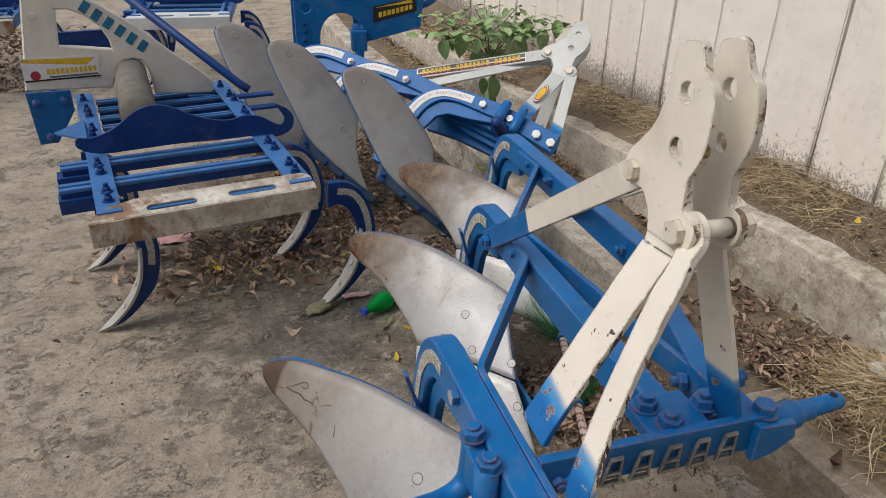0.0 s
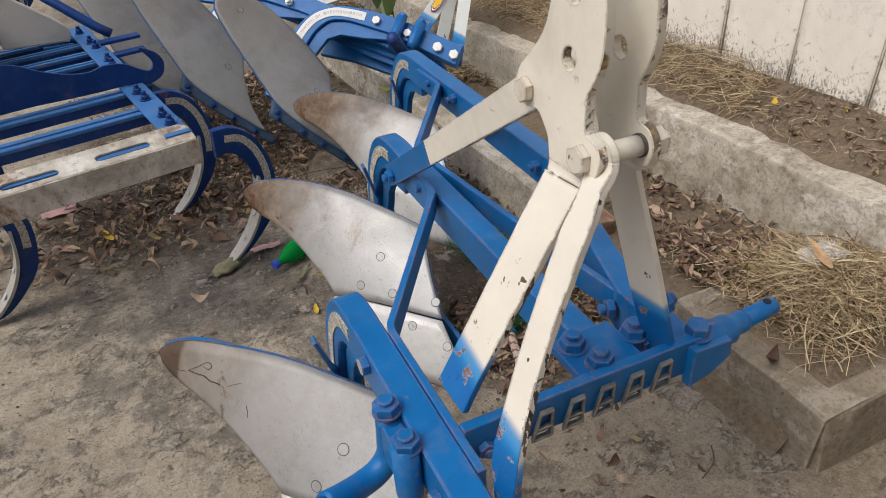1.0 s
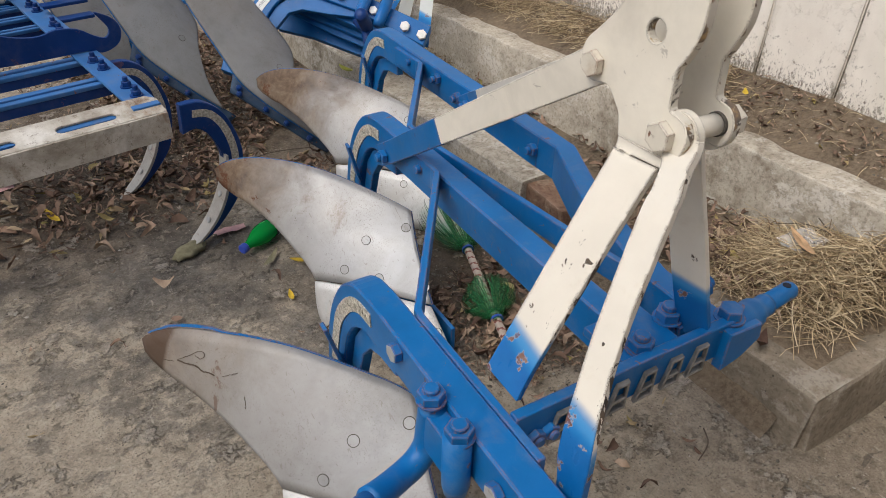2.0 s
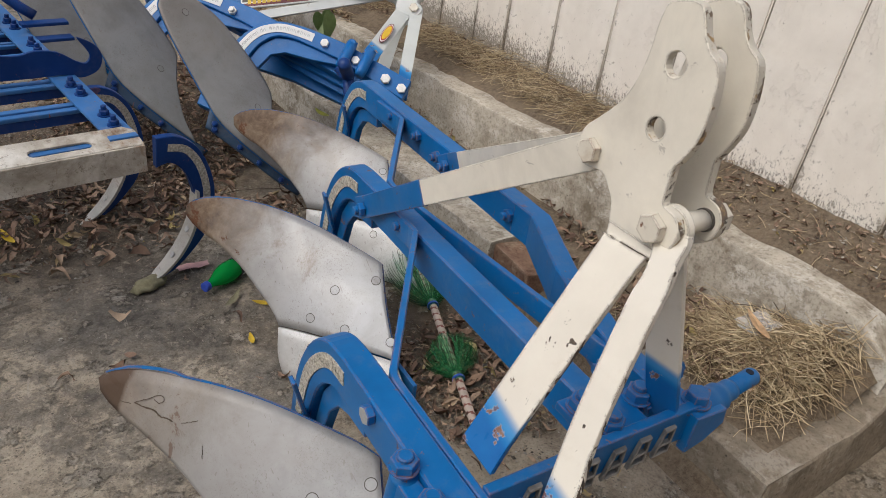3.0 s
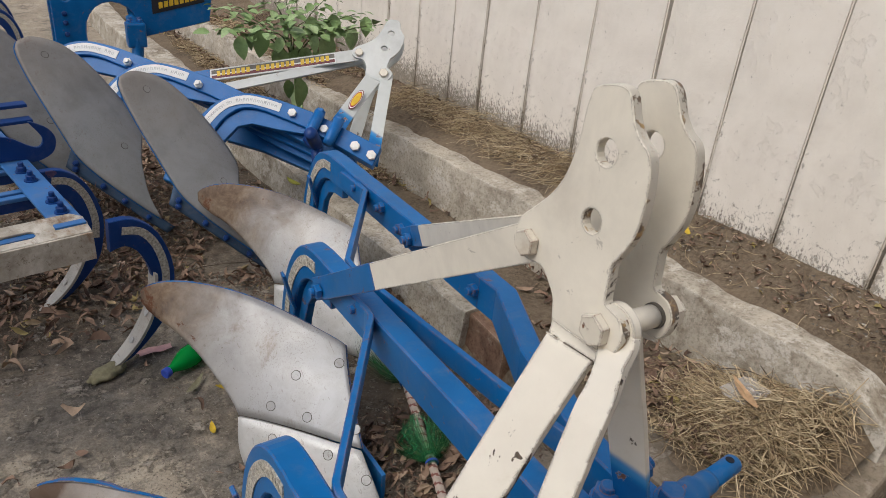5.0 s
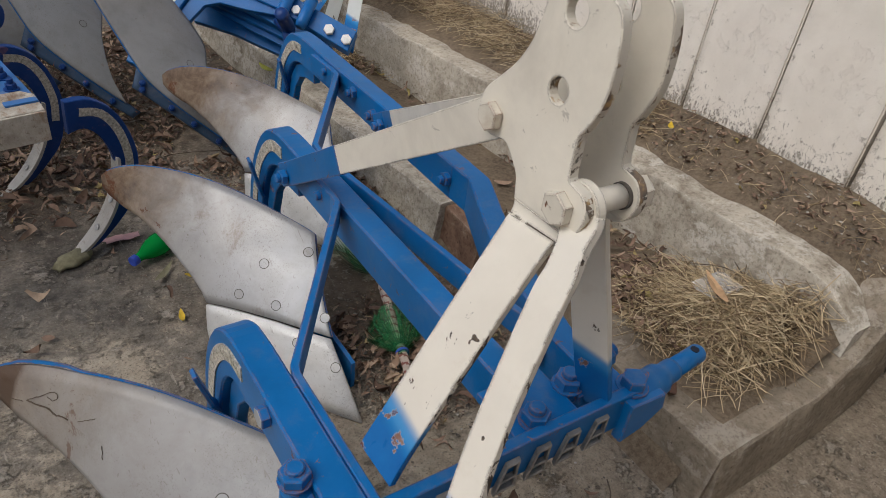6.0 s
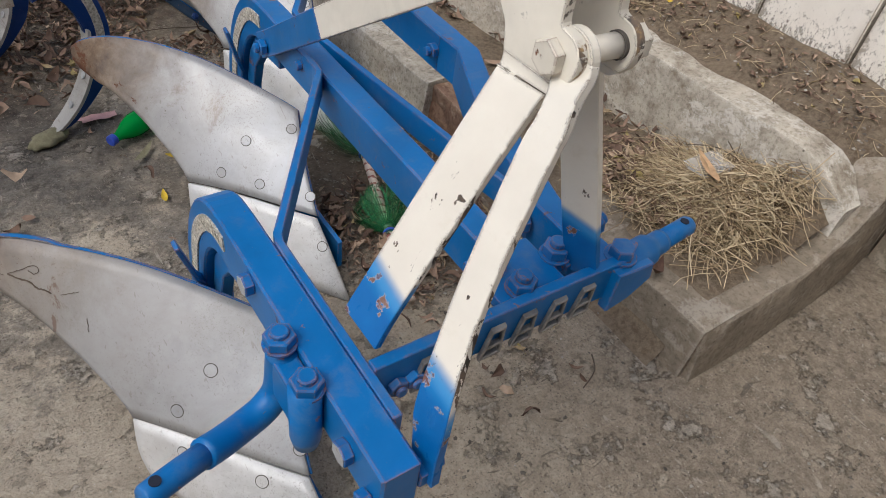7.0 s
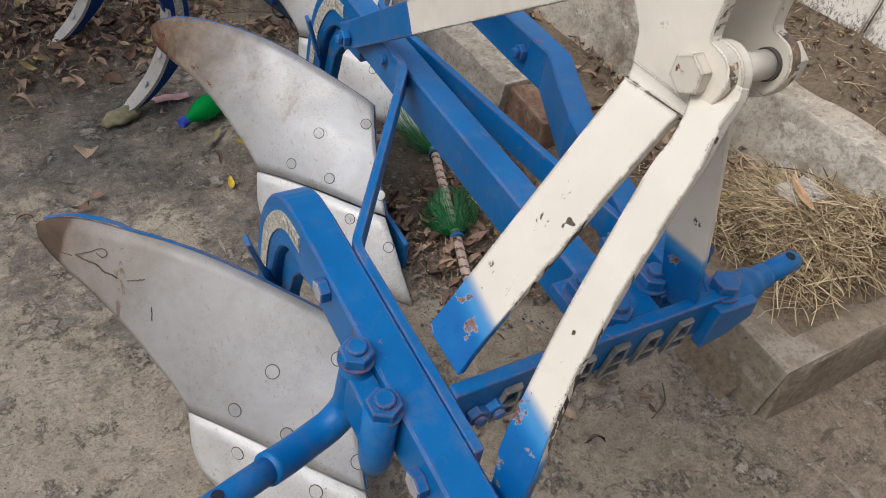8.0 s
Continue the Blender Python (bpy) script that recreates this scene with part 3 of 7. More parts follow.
def empty(name, m=None):
    ob = new(name)
    ob.empty_display_size = 0.1
    if m is not None:
        ob.matrix_world = m
    return ob


def add_box(bm, lo, hi, bevel=0.0, m=None):
    g = bmesh.ops.create_cube(bm, size=1.0)
    vs = g["verts"]
    c = [(a + b) / 2 for a, b in zip(lo, hi)]
    for v in vs:
        v.co = Vector([c[k] + v.co[k] * (hi[k] - lo[k]) for k in range(3)])
    if bevel:
        es = {e for v in vs for e in v.link_edges}
        vs = [v for v in bmesh.ops.bevel(bm, geom=list(es), offset=bevel, segments=2, affect="EDGES", profile=0.6)["verts"]] + [v for v in vs if v.is_valid]
    if m is not None:
        for v in set(vs):
            v.co = m @ v.co
    return bm


def box(lo, hi, bevel=0.0, m=None):
    return add_box(bmesh.new(), lo, hi, bevel, m)


def axes_to(p, d):
    """A matrix whose z axis runs along d from p."""
    return Matrix.Translation(p) @ Vector(d).to_track_quat("Z", "Y").to_matrix().to_4x4()


def add_cyl(bm, p, d, r, h, seg=16, r2=None, bevel=0.0):
    m = axes_to(p, d) @ Matrix.Translation((0, 0, h / 2))
    g = bmesh.ops.create_cone(bm, cap_ends=True, segments=seg, radius1=r, radius2=r if r2 is None else r2, depth=h, matrix=m)
    if bevel:
        es = {e for v in g["verts"] for e in v.link_edges if len([f for f in e.link_faces if len(f.verts) > 4]) == 1}
        bmesh.ops.bevel(bm, geom=list(es), offset=bevel, segments=1, affect="EDGES")
    return bm


def nut_bm(p, d, r=0.017, h=0.014, stud=0.01, washer=0.0):
    """A hex nut (or bolt head) on p, its axis along d, with its stud's end."""
    bm = bmesh.new()
    d = Vector(d).normalized()
    p = Vector(p)
    if washer:
        add_cyl(bm, p, d, washer, 0.003, 20)
        p = p + d * 0.003
    add_cyl(bm, p, d, r, h, 6, None, 0.0015)
    if stud:
        add_cyl(bm, p + d * h, d, r * 0.58, stud, 12, None, 0.0015)
    return bm


def tube_bm(path, radii, seg=12, cap=True):
    """A round bar swept along a path, with one radius or one a point."""
    bm = bmesh.new()
    pts = [Vector(p) for p in path]
    if isinstance(radii, (int, float)):
        radii = [radii] * len(pts)
    rings, side = [], None
    for i, p in enumerate(pts):
        d = (pts[min(i + 1, len(pts) - 1)] - pts[max(i - 1, 0)]).normalized()
        if side is None:
            side = d.orthogonal().normalized()
        side = (side - d * side.dot(d)).normalized()
        up = d.cross(side)
        rings.append([bm.verts.new(p + (side * math.cos(a) + up * math.sin(a)) * radii[i]) for a in [2 * math.pi * k / seg for k in range(seg)]])
    for a, b in zip(rings, rings[1:]):
        for k in range(seg):
            bm.faces.new((a[k], a[(k + 1) % seg], b[(k + 1) % seg], b[k]))
    if cap:
        bm.faces.new(rings[0][::-1])
        bm.faces.new(rings[-1])
    return bm


def bar_bm(path, width_dir, width, thick, bevel=0.0015, rim=0):
    """A flat bar along a path; its width lies along width_dir, made square to the path."""
    bm = bmesh.new()
    pts = [Vector(p) for p in path]
    rings = []
    for i, p in enumerate(pts):
        d = (pts[min(i + 1, len(pts) - 1)] - pts[max(i - 1, 0)]).normalized()
        w = Vector(width_dir if not isinstance(width_dir, list) else width_dir[i])
        w = (w - d * w.dot(d)).normalized()
        n = d.cross(w)
        rings.append([bm.verts.new(p + w * (sx * width / 2) + n * (sy * thick / 2)) for sx, sy in ((-1, -1), (1, -1), (1, 1), (-1, 1))])
    for a, b in zip(rings, rings[1:]):
        for k in range(4):
            f = bm.faces.new((a[k], a[(k + 1) % 4], b[(k + 1) % 4], b[k]))
            f.material_index = rim if k % 2 else 0
    bm.faces.new(rings[0][::-1])
    bm.faces.new(rings[-1])
    if bevel:
        bmesh.ops.recalc_face_normals(bm, faces=bm.faces)
        es = [e for e in bm.edges if len(e.link_faces) == 2 and e.calc_face_angle() > 0.8]
        bmesh.ops.bevel(bm, geom=es, offset=bevel, segments=1, affect="EDGES")
    return bm


def ribbon_bm(low, high, thick, rim=0):
    """A bent flat bar between two edge lines of its front face; its thickness lies behind that face."""
    bm = bmesh.new()
    a, b = smooth_line(low, 5), smooth_line(high, 5)
    rings = []
    for i in range(len(a)):
        p, q = max(i - 1, 0), min(i + 1, len(a) - 1)
        d = ((a[q] + b[q]) - (a[p] + b[p])).normalized()
        n = d.cross(b[i] - a[i]).normalized()
        n = (n if n.x > 0 else -n) * thick
        rings.append([bm.verts.new(v) for v in (a[i], b[i], b[i] + n, a[i] + n)])
    for r0, r1 in zip(rings, rings[1:]):
        for k in range(4):
            bm.faces.new((r0[k], r0[(k + 1) % 4], r1[(k + 1) % 4], r1[k])).material_index = rim if k % 2 else 0
    bm.faces.new(rings[0][::-1])
    bm.faces.new(rings[-1])
    bmesh.ops.recalc_face_normals(bm, faces=bm.faces)
    es = [e for e in bm.edges if len(e.link_faces) == 2 and e.calc_face_angle() > 0.8]
    bmesh.ops.bevel(bm, geom=es, offset=0.0012, segments=1, affect="EDGES")
    return bm


def smooth_line(pts, n, closed=False):
    """A Catmull-Rom line through the points, n points a span."""
    pts = [Vector(p) for p in pts]
    out = []
    m = len(pts)
    for i in range(m if closed else m - 1):
        g = [pts[k % m] if closed else pts[min(max(k, 0), m - 1)] for k in (i - 1, i, i + 1, i + 2)]
        for k in range(n):
            t = k / n
            out.append(0.5 * (2 * g[1] + (g[2] - g[0]) * t + (2 * g[0] - 5 * g[1] + 4 * g[2] - g[3]) * t * t + (3 * g[1] - g[0] - 3 * g[2] + g[3]) * t ** 3))
    if not closed:
        out.append(pts[-1])
    return out


def plate_bm(outline, holes, put, thick, bevel=0.0015, rim_index=0, hole_index=0):
    """A plate cut to an outline (points of a plane), with holes; put(a, b, c) sets plane point and depth c in space."""
    bm = bmesh.new()
    loops = [[tuple(p)[:2] for p in outline]] + [[tuple(p)[:2] for p in h] for h in holes]
    front = bmesh.new()
    edges = []
    for lp in loops:
        vs = [front.verts.new((a, b, 0)) for a, b in lp]
        edges += [front.edges.new((vs[k], vs[(k + 1) % len(vs)])) for k in range(len(vs))]
    bmesh.ops.triangle_fill(front, edges=edges, use_beauty=True, use_dissolve=False)
    front.verts.index_update()
    co = [v.co.copy() for v in front.verts]
    tris = [[v.index for v in f.verts] for f in front.faces]
    front.free()
    top = [bm.verts.new(put(c.x, c.y, thick / 2)) for c in co]
    bot = [bm.verts.new(put(c.x, c.y, -thick / 2)) for c in co]
    for t in tris:
        bm.faces.new([top[k] for k in t])
        bm.faces.new([bot[k] for k in t[::-1]])
    k0 = 0
    rim = []
    for which, lp in enumerate(loops):
        m = len(lp)
        for k in range(m):
            a, b = k0 + k, k0 + (k + 1) % m
            bm.faces.new((top[a], top[b], bot[b], bot[a])).material_index = hole_index if which else rim_index
            rim += [(top[a], top[b]), (bot[a], bot[b])]
        k0 += m
    if bevel:
        bmesh.ops.recalc_face_normals(bm, faces=bm.faces)
        es = [bm.edges.get(p) for p in rim]
        bmesh.ops.bevel(bm, geom=[e for e in es if e], offset=bevel, segments=1, affect="EDGES")
    return bm


def ring_pts(a, b, r, n=18):
    return [(a + r * math.cos(2 * math.pi * k / n), b + r * math.sin(2 * math.pi * k / n)) for k in range(n)]


def slot_pts(a0, a1, b, r, n=7):
    return ([(a1 + r * math.sin(math.pi * k / n), b + r * math.cos(math.pi * k / n)) for k in range(n + 1)]
            + [(a0 - r * math.sin(math.pi * k / n), b - r * math.cos(math.pi * k / n)) for k in range(n + 1)])


def resample(pts, n):
    pts = [Vector(p) for p in pts]
    cum = [0.0]
    for a, b in zip(pts, pts[1:]):
        cum.append(cum[-1] + (b - a).length)
    out = []
    for k in range(n + 1):
        s = cum[-1] * k / n
        i = min(max([j for j in range(len(cum)) if cum[j] <= s + 1e-9]), len(pts) - 2)
        t = (s - cum[i]) / max(cum[i + 1] - cum[i], 1e-9)
        out.append(pts[i].lerp(pts[i + 1], min(t, 1)))
    return out


def coons(top, right, bottom, left, nu, nv):
    """Grid of plane points inside four edges; top and bottom run from left to right, left and right from top to bottom."""
    T, B, Lf, Rt = resample(top, nu), resample(bottom, nu), resample(left, nv), resample(right, nv)
    g = []
    for j in range(nv + 1):
        t = j / nv
        row = []
        for i in range(nu + 1):
            s = i / nu
            p = T[i] * (1 - t) + B[i] * t + Lf[j] * (1 - s) + Rt[j] * s
            p -= T[0] * (1 - s) * (1 - t) + T[nu] * s * (1 - t) + B[0] * (1 - s) * t + B[nu] * s * t
            row.append(p)
        g.append(row)
    return g


def sheet_bm(grid, put, thick):
    """A curved sheet from a grid of plane points; put(u, v) gives place and normal."""
    bm = bmesh.new()
    nv, nu = len(grid), len(grid[0])
    fr, bk = [], []
    for row in grid:
        a, b = [], []
        for p in row:
            x, n = put(p[0], p[1])
            a.append(bm.verts.new(x))
            b.append(bm.verts.new(x - n * thick))
        fr.append(a)
        bk.append(b)
    for j in range(nv - 1):
        for i in range(nu - 1):
            bm.faces.new((fr[j][i], fr[j][i + 1], fr[j + 1][i + 1], fr[j + 1][i]))
            bm.faces.new((bk[j][i], bk[j + 1][i], bk[j + 1][i + 1], bk[j][i + 1]))
    for i in range(nu - 1):
        bm.faces.new((fr[0][i], bk[0][i], bk[0][i + 1], fr[0][i + 1]))
        bm.faces.new((fr[-1][i], fr[-1][i + 1], bk[-1][i + 1], bk[-1][i]))
    for j in range(nv - 1):
        bm.faces.new((fr[j][0], fr[j + 1][0], bk[j + 1][0], bk[j][0]))
        bm.faces.new((fr[j][-1], bk[j][-1], bk[j + 1][-1], fr[j + 1][-1]))
    return bm


def inside(p, poly):
    c = False
    for (x1, y1), (x2, y2) in zip(poly, poly[1:] + poly[:1]):
        if (y1 > p[1]) != (y2 > p[1]) and p[0] < (x2 - x1) * (p[1] - y1) / (y2 - y1) + x1:
            c = not c
    return c


# ---------------------------------------------------------------- the setting
def ground_sheet():
    """One sheet: fine and slightly uneven near the machines, coarse out to the horizon."""
    bm = bmesh.new()
    xs = [-400, -120, -40, -14, -6, -3] + [-2 + 0.1 * k for k in range(45)] + [3, 6, 14, 40, 120, 400]
    ys = [-400, -120, -40, -14, -5, -2] + [-1 + 0.1 * k for k in range(71)] + [7, 9, 14, 40, 120, 400]
    g = []
    for y in ys:
        row = []
        for x in xs:
            z = 0.006 * noise.noise((x * 1.3, y * 1.3, 0)) + 0.0025 * noise.noise((x * 6, y * 6, 3))
            if abs(x) > 5 or abs(y) > 9:
                z = 0
            row.append(bm.verts.new((x, y, z - 0.004)))
        g.append(row)
    for a, b in zip(g, g[1:]):
        for k in range(len(xs) - 1):
            bm.faces.new((a[k], a[k + 1], b[k + 1], b[k]))
    return part("ground", bm, M_GROUND, None, "", True)


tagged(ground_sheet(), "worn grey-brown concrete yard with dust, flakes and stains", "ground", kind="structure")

WALL_X = 2.016
JOINTS = [0.478 - 0.315 * k for k in range(14, 0, -1)] + [0.478, 0.780, 1.068, 1.372, 1.702, 2.028, 2.362, 2.612] + [2.612 + 0.32 * k for k in range(1, 34)]


def kerb_bm(x0, x1, ys, top, batter=0.03, rough=0.006, seed=0):
    """A cast kerb along y with a battered face, rounded arrises and uneven surfaces; top(y) is its height."""
    bm = bmesh.new()
    rings = []
    prof = [(0 - batter, 0.0), (0 - batter * 0.5, 0.5), (-0.001, 0.955), (0.004, 0.988), (0.012, 1.0)]
    for y in ys:
        h = top(y)
        pts = [(x0 + a, h * b - 0.02 * (b == 0)) for a, b in prof]
        w = x1 - x0
        for s in (0.35, 0.65):
            pts.append((x0 + w * s, h))
        pts += [(x1 - 0.03, h), (x1 - 0.012, h * 0.97), (x1, h * 0.9), (x1, -0.02)]
        row = []
        for k, (x, z) in enumerate(pts):
            n1 = noise.noise((x * 7 + seed, y * 7, z * 7)) * rough + noise.noise((x * 25, y * 25 + seed, z * 25)) * rough * 0.5
            row.append(bm.verts.new((x + n1 + slide(y), y + noise.noise((x * 9, y * 9, z * 9 + 5)) * rough, z + n1)))
        rings.append(row)
    for a, b in zip(rings, rings[1:]):
        for k in range(len(a) - 1):
            bm.faces.new((a[k], a[k + 1], b[k + 1], b[k]))
    bm.faces.new(rings[0])
    bm.faces.new(rings[-1][::-1])
    return bm


def frange(a, b, s):
    n = max(1, round((b - a) / s))
    return [a + (b - a) * k / n for k in range(n + 1)]


KERB_L, KERB_B = 1.212, 1.71          # outer faces of the low kerb and of the back kerb, at the bed's near end


def slide(y):
    """The kerbs draw away from the wall further along the yard."""
    return -0.055 * min(4.4, max(0.0, y - 1.1))


def straight(x, y):
    """The place across the bed as if the kerbs ran parallel to the wall."""
    s, edge = slide(y), KERB_B + 0.09
    if x < edge + s:
        return x - s
    return edge + (x - edge - s) / (WALL_X - edge - s) * (WALL_X - edge)


def back_top(y):
    return 0.345 - 0.040 * min(2.6, max(0, y - 0.3)) - 0.085 * min(1, max(0, (0.40 - y) / 0.215)) ** 2


tagged(part("kerb_back", kerb_bm(KERB_B, KERB_B + 0.14, frange(0.185, 9.0, 0.06), back_top, 0.02, 0.006, 4), M_KERB_BACK, None, "", "creased"),
       "raised limewashed concrete kerb, stained, along the wall's soil strip", "kerb", kind="structure")
tagged(part("kerb_front", kerb_bm(KERB_L, KERB_L + 0.15, frange(0.140, 0.60, 0.04), lambda y: 0.148, 0.012, 0.004, 9), M_KERB, None, "", "creased"),
       "low concrete kerb of the planting bed, corner worn", "kerb", kind="structure")
tagged(part("kerb_middle", kerb_bm(KERB_L - 0.005, KERB_L + 0.15, frange(1.215, 8.5, 0.06), lambda y: 0.150 + 0.008 * math.sin(y * 3), 0.02, 0.008, 15), M_KERB_BACK, None, "", "creased"),
       "low broken concrete kerb under the ploughs, dusty", "kerb", kind="structure")


def end_kerb():
    """The bed's near end: a cast wall whose top sweeps up from the low kerb to the back kerb."""
    bm = bmesh.new()
    rings = []
    line = smooth_line([(1.216, 0.141, 0.147), (1.35, 0.139, 0.150), (1.50, 0.141, 0.153), (1.63, 0.146, 0.158), (1.70, 0.150, 0.178), (1.75, 0.152, 0.225), (1.80, 0.155, 0.295), (1.86, 0.160, 0.332), (2.02, 0.185, 0.345)], 7)
    for p in line:
        s = min(1, max(0, (p.x - 1.21) / 0.5))
        inner = 0.09 + 0.03 * s
        prof = [(-0.022, -0.02), (-0.012, p.z * 0.5), (-0.002, p.z - 0.008), (0.003, p.z - 0.002), (0.012, p.z), (inner * 0.55, p.z), (inner, p.z - 0.006), (inner + 0.05, p.z * 0.78), (inner + 0.12, p.z * 0.5), (inner + 0.15, -0.02)]
        row = []
        for y, z in prof:
            j = noise.noise((p.x * 8, y * 8 + 2, z * 8)) * 0.005
            row.append(bm.verts.new((p.x + j, p.y + y + j, z + j)))
        rings.append(row)
    for a, b in zip(rings, rings[1:]):
        for k in range(len(a) - 1):
            bm.faces.new((a[k], a[k + 1], b[k + 1], b[k]))
    bm.faces.new(rings[0])
    bm.faces.new(rings[-1][::-1])
    return part("kerb_end", bm, M_KERB, None, "", "creased")


tagged(end_kerb(), "concrete end of the planting bed sweeping up to the wall", "kerb", kind="structure")


def soil_z(x, y):
    """Height of the soil: the bed between the kerbs, and the strip between back kerb and wall."""
    n = 0.012 * noise.noise((x * 5, y * 5, 1)) + 0.006 * noise.noise((x * 17, y * 17, 2))
    x = straight(x, y)
    if x < KERB_B + 0.06:
        near = 0.140 - 0.085 * min(1, max(0, (y - 0.45) / 0.8))
        near += 0.11 * math.exp(-((x - 1.70) ** 2 + (y - 0.27) ** 2) / 0.010)
        h = near + n + 0.03 * math.exp(-((x - 1.5) ** 2 + (y - 0.4) ** 2) / 0.05)
        s = min(1, max(0, (x - 1.15) / 0.13))
        return h * s * s * (3 - 2 * s) - 0.025 * (1 - s)
    s = min(1, max(0, (x - KERB_B - 0.10) / (WALL_X - KERB_B - 0.10)))
    foot = 0.43 - 0.055 * max(0, y - 0.75) if y < 3 else 0.306
    return (back_top(y) - 0.005) * (1 - s) + foot * s + n


def soil_sheet(name, x0, x1, y0, y1, step):
    bm = bmesh.new()
    g = []
    for y in frange(y0, y1, step):
        row = [x + slide(y) * min(1, max(0, (WALL_X - x) / (WALL_X - KERB_B - 0.09))) for x in frange(x0, x1, step)]
        g.append([bm.verts.new((x, y, soil_z(x, y))) for x in row])
    for a, b in zip(g, g[1:]):
        for k in range(len(a) - 1):
            bm.faces.new((a[k], a[k + 1], b[k + 1], b[k]))
    return part(name, bm, M_SOIL, None, "", True)


tagged(soil_sheet("soil_bed", KERB_L - 0.075, KERB_B + 0.04, 0.20, 8.5, 0.05), "dry brown soil in the planting bed with litter", "soil", kind="structure")
tagged(soil_sheet("soil_strip", KERB_B + 0.09, WALL_X + 0.02, 0.22, 9.0, 0.05), "dusty soil banked against the wall foot", "soil", kind="structure")

# added wall, never in view: cuts the skylight on faces turned to -y
tagged(part("wall_south", box((-14.0, -3.9, -0.05), (WALL_X, -3.6, 4.6), 0.01), M_KERB), "added unseen concrete wall behind the viewpoint, blocking skylight", "wall", kind="structure")
wall = tagged(empty("wall_east"), "whitewashed wall of upright concrete planks, peeling at its foot", "wall", kind="structure")


def plank_mesh(w, seed):
    bm = bmesh.new()
    add_box(bm, (0.0, 0.0036, -0.05), (0.055, w - 0.0036, 2.35))
    es = [e for e in bm.edges if abs(e.verts[0].co.z - e.verts[1].co.z) > 1 and max(v.co.x for v in e.verts) < 0.01]
    bmesh.ops.bevel(bm, geom=es, offset=0.005, segments=2, affect="EDGES")
    zs = [0.05 + 0.1 * k for k in range(23)]
    for z in zs:
        bmesh.ops.bisect_plane(bm, geom=list(bm.verts) + list(bm.edges) + list(bm.faces), plane_co=(0, 0, z), plane_no=(0, 0, 1))
    for v in bm.verts:
        if v.co.x < 0.03:
            v.co.y += 0.003 * noise.noise((seed, v.co.z * 4, v.co.y * 3))
            v.co.x += 0.004 * noise.noise((seed * 2.3, v.co.z * 2.5, v.co.y * 4))
    bmesh.ops.recalc_face_normals(bm, faces=bm.faces)
    me = bpy.data.meshes.new("plank")
    bm.to_mesh(me)
    bm.free()
    me.materials.append(M_WALL)
    return me


PLANKS = [plank_mesh(0.3265, 3.7 * k) for k in range(6)]
tagged(part("backing", box((WALL_X + 0.045, JOINTS[0], -0.05), (WALL_X + 0.11, JOINTS[-1], 2.33)), M_KERB, wall), "grey concrete behind the planks")
for i, (y, y_next) in enumerate(zip(JOINTS, JOINTS[1:])):
    ob = new("plank", PLANKS[(i * 5 + i // 4) % 6])
    ob.parent = wall
    ob.matrix_basis = pose(WALL_X + 0.003 * math.sin(i * 2.1), y, 0.0) @ Matrix.Diagonal((1, (y_next - y) / 0.3265, 1, 1))


# ---------------------------------------------------------------- mouldboard plough
MB_C, MB_E1 = Vector((0.2214, 0.4185, 0.1798)), Vector((0.3844, -0.8361, -0.3914))
MB_E2, MB_N = Vector((0.6390, -0.0650, 0.7665)), Vector((-0.6663, -0.5447, 0.5092))
MB_K = (0.0107, 0.0118, -0.0194, 0.0466, -0.1252, -1.4519, -0.0464, 0.2916, -0.0842, -0.1388)


def mb_w(u, v):
    k = MB_K
    return k[0] + k[1] * u + k[2] * v + k[3] * u * u + k[4] * u * v + k[5] * v * v + k[6] * u ** 3 + k[7] * u * u * v + k[8] * u * v * v + k[9] * v ** 3


def mb_point(u, v):
    """The twisted working face of a plough bottom: place and normal at (u, v)."""
    p = MB_C + MB_E1 * u + MB_E2 * v + MB_N * mb_w(u, v)
    e = 1e-3
    du = MB_E1 + MB_N * ((mb_w(u + e, v) - mb_w(u - e, v)) / (2 * e))
    dv = MB_E2 + MB_N * ((mb_w(u, v + e) - mb_w(u, v - e)) / (2 * e))
    n = du.cross(dv).normalized()
    return p, (n if n.dot(MB_N) > 0 else -n)


def p2(pts, n=6):
    return [(q[0], q[1]) for q in smooth_line([(a, b, 0) for a, b in pts], n)]


def v2(pts):
    return [Vector((a, b)) for a, b in pts]


MB_TOP = p2([(-0.492, -0.066), (-0.484, -0.044), (-0.459, -0.010), (-0.423, 0.024), (-0.380, 0.055), (-0.300, 0.102), (-0.205, 0.143), (-0.060, 0.186), (0.0, 0.198)])
MB_RIGHT = p2([(0.0, 0.198), (0.092, 0.132), (0.205, 0.060)])
MB_SEAM = p2([(-0.083, -0.103), (-0.020, -0.060), (0.067, -0.010), (0.140, 0.027), (0.205, 0.060)])
MB_LEFT = p2([(-0.492, -0.066), (-0.468, -0.090), (-0.400, -0.087), (-0.357, -0.078), (-0.270, -0.073), (-0.190, -0.079), (-0.120, -0.089), (-0.083, -0.103)])
SH_SEAM = p2([(-0.081, -0.107), (-0.018, -0.064), (0.069, -0.014), (0.142, 0.023), (0.207, 0.056)])
SH_RIGHT = p2([(0.207, 0.056), (0.290, 0.018), (0.393, -0.035)])
SH_EDGE = p2([(0.010, -0.205), (0.2, -0.130), (0.393, -0.035)])
SH_LEFT = p2([(-0.081, -0.107), (-0.035, -0.172), (0.010, -0.205)])
MB_BOLTS = [(0.023, 0.160), (-0.033, 0.074), (-0.030, -0.021), (0.057, 0.023), (0.164, 0.082)]
SH_BOLTS = [(0.024, -0.078), (0.155, -0.005), (0.262, 0.018)]


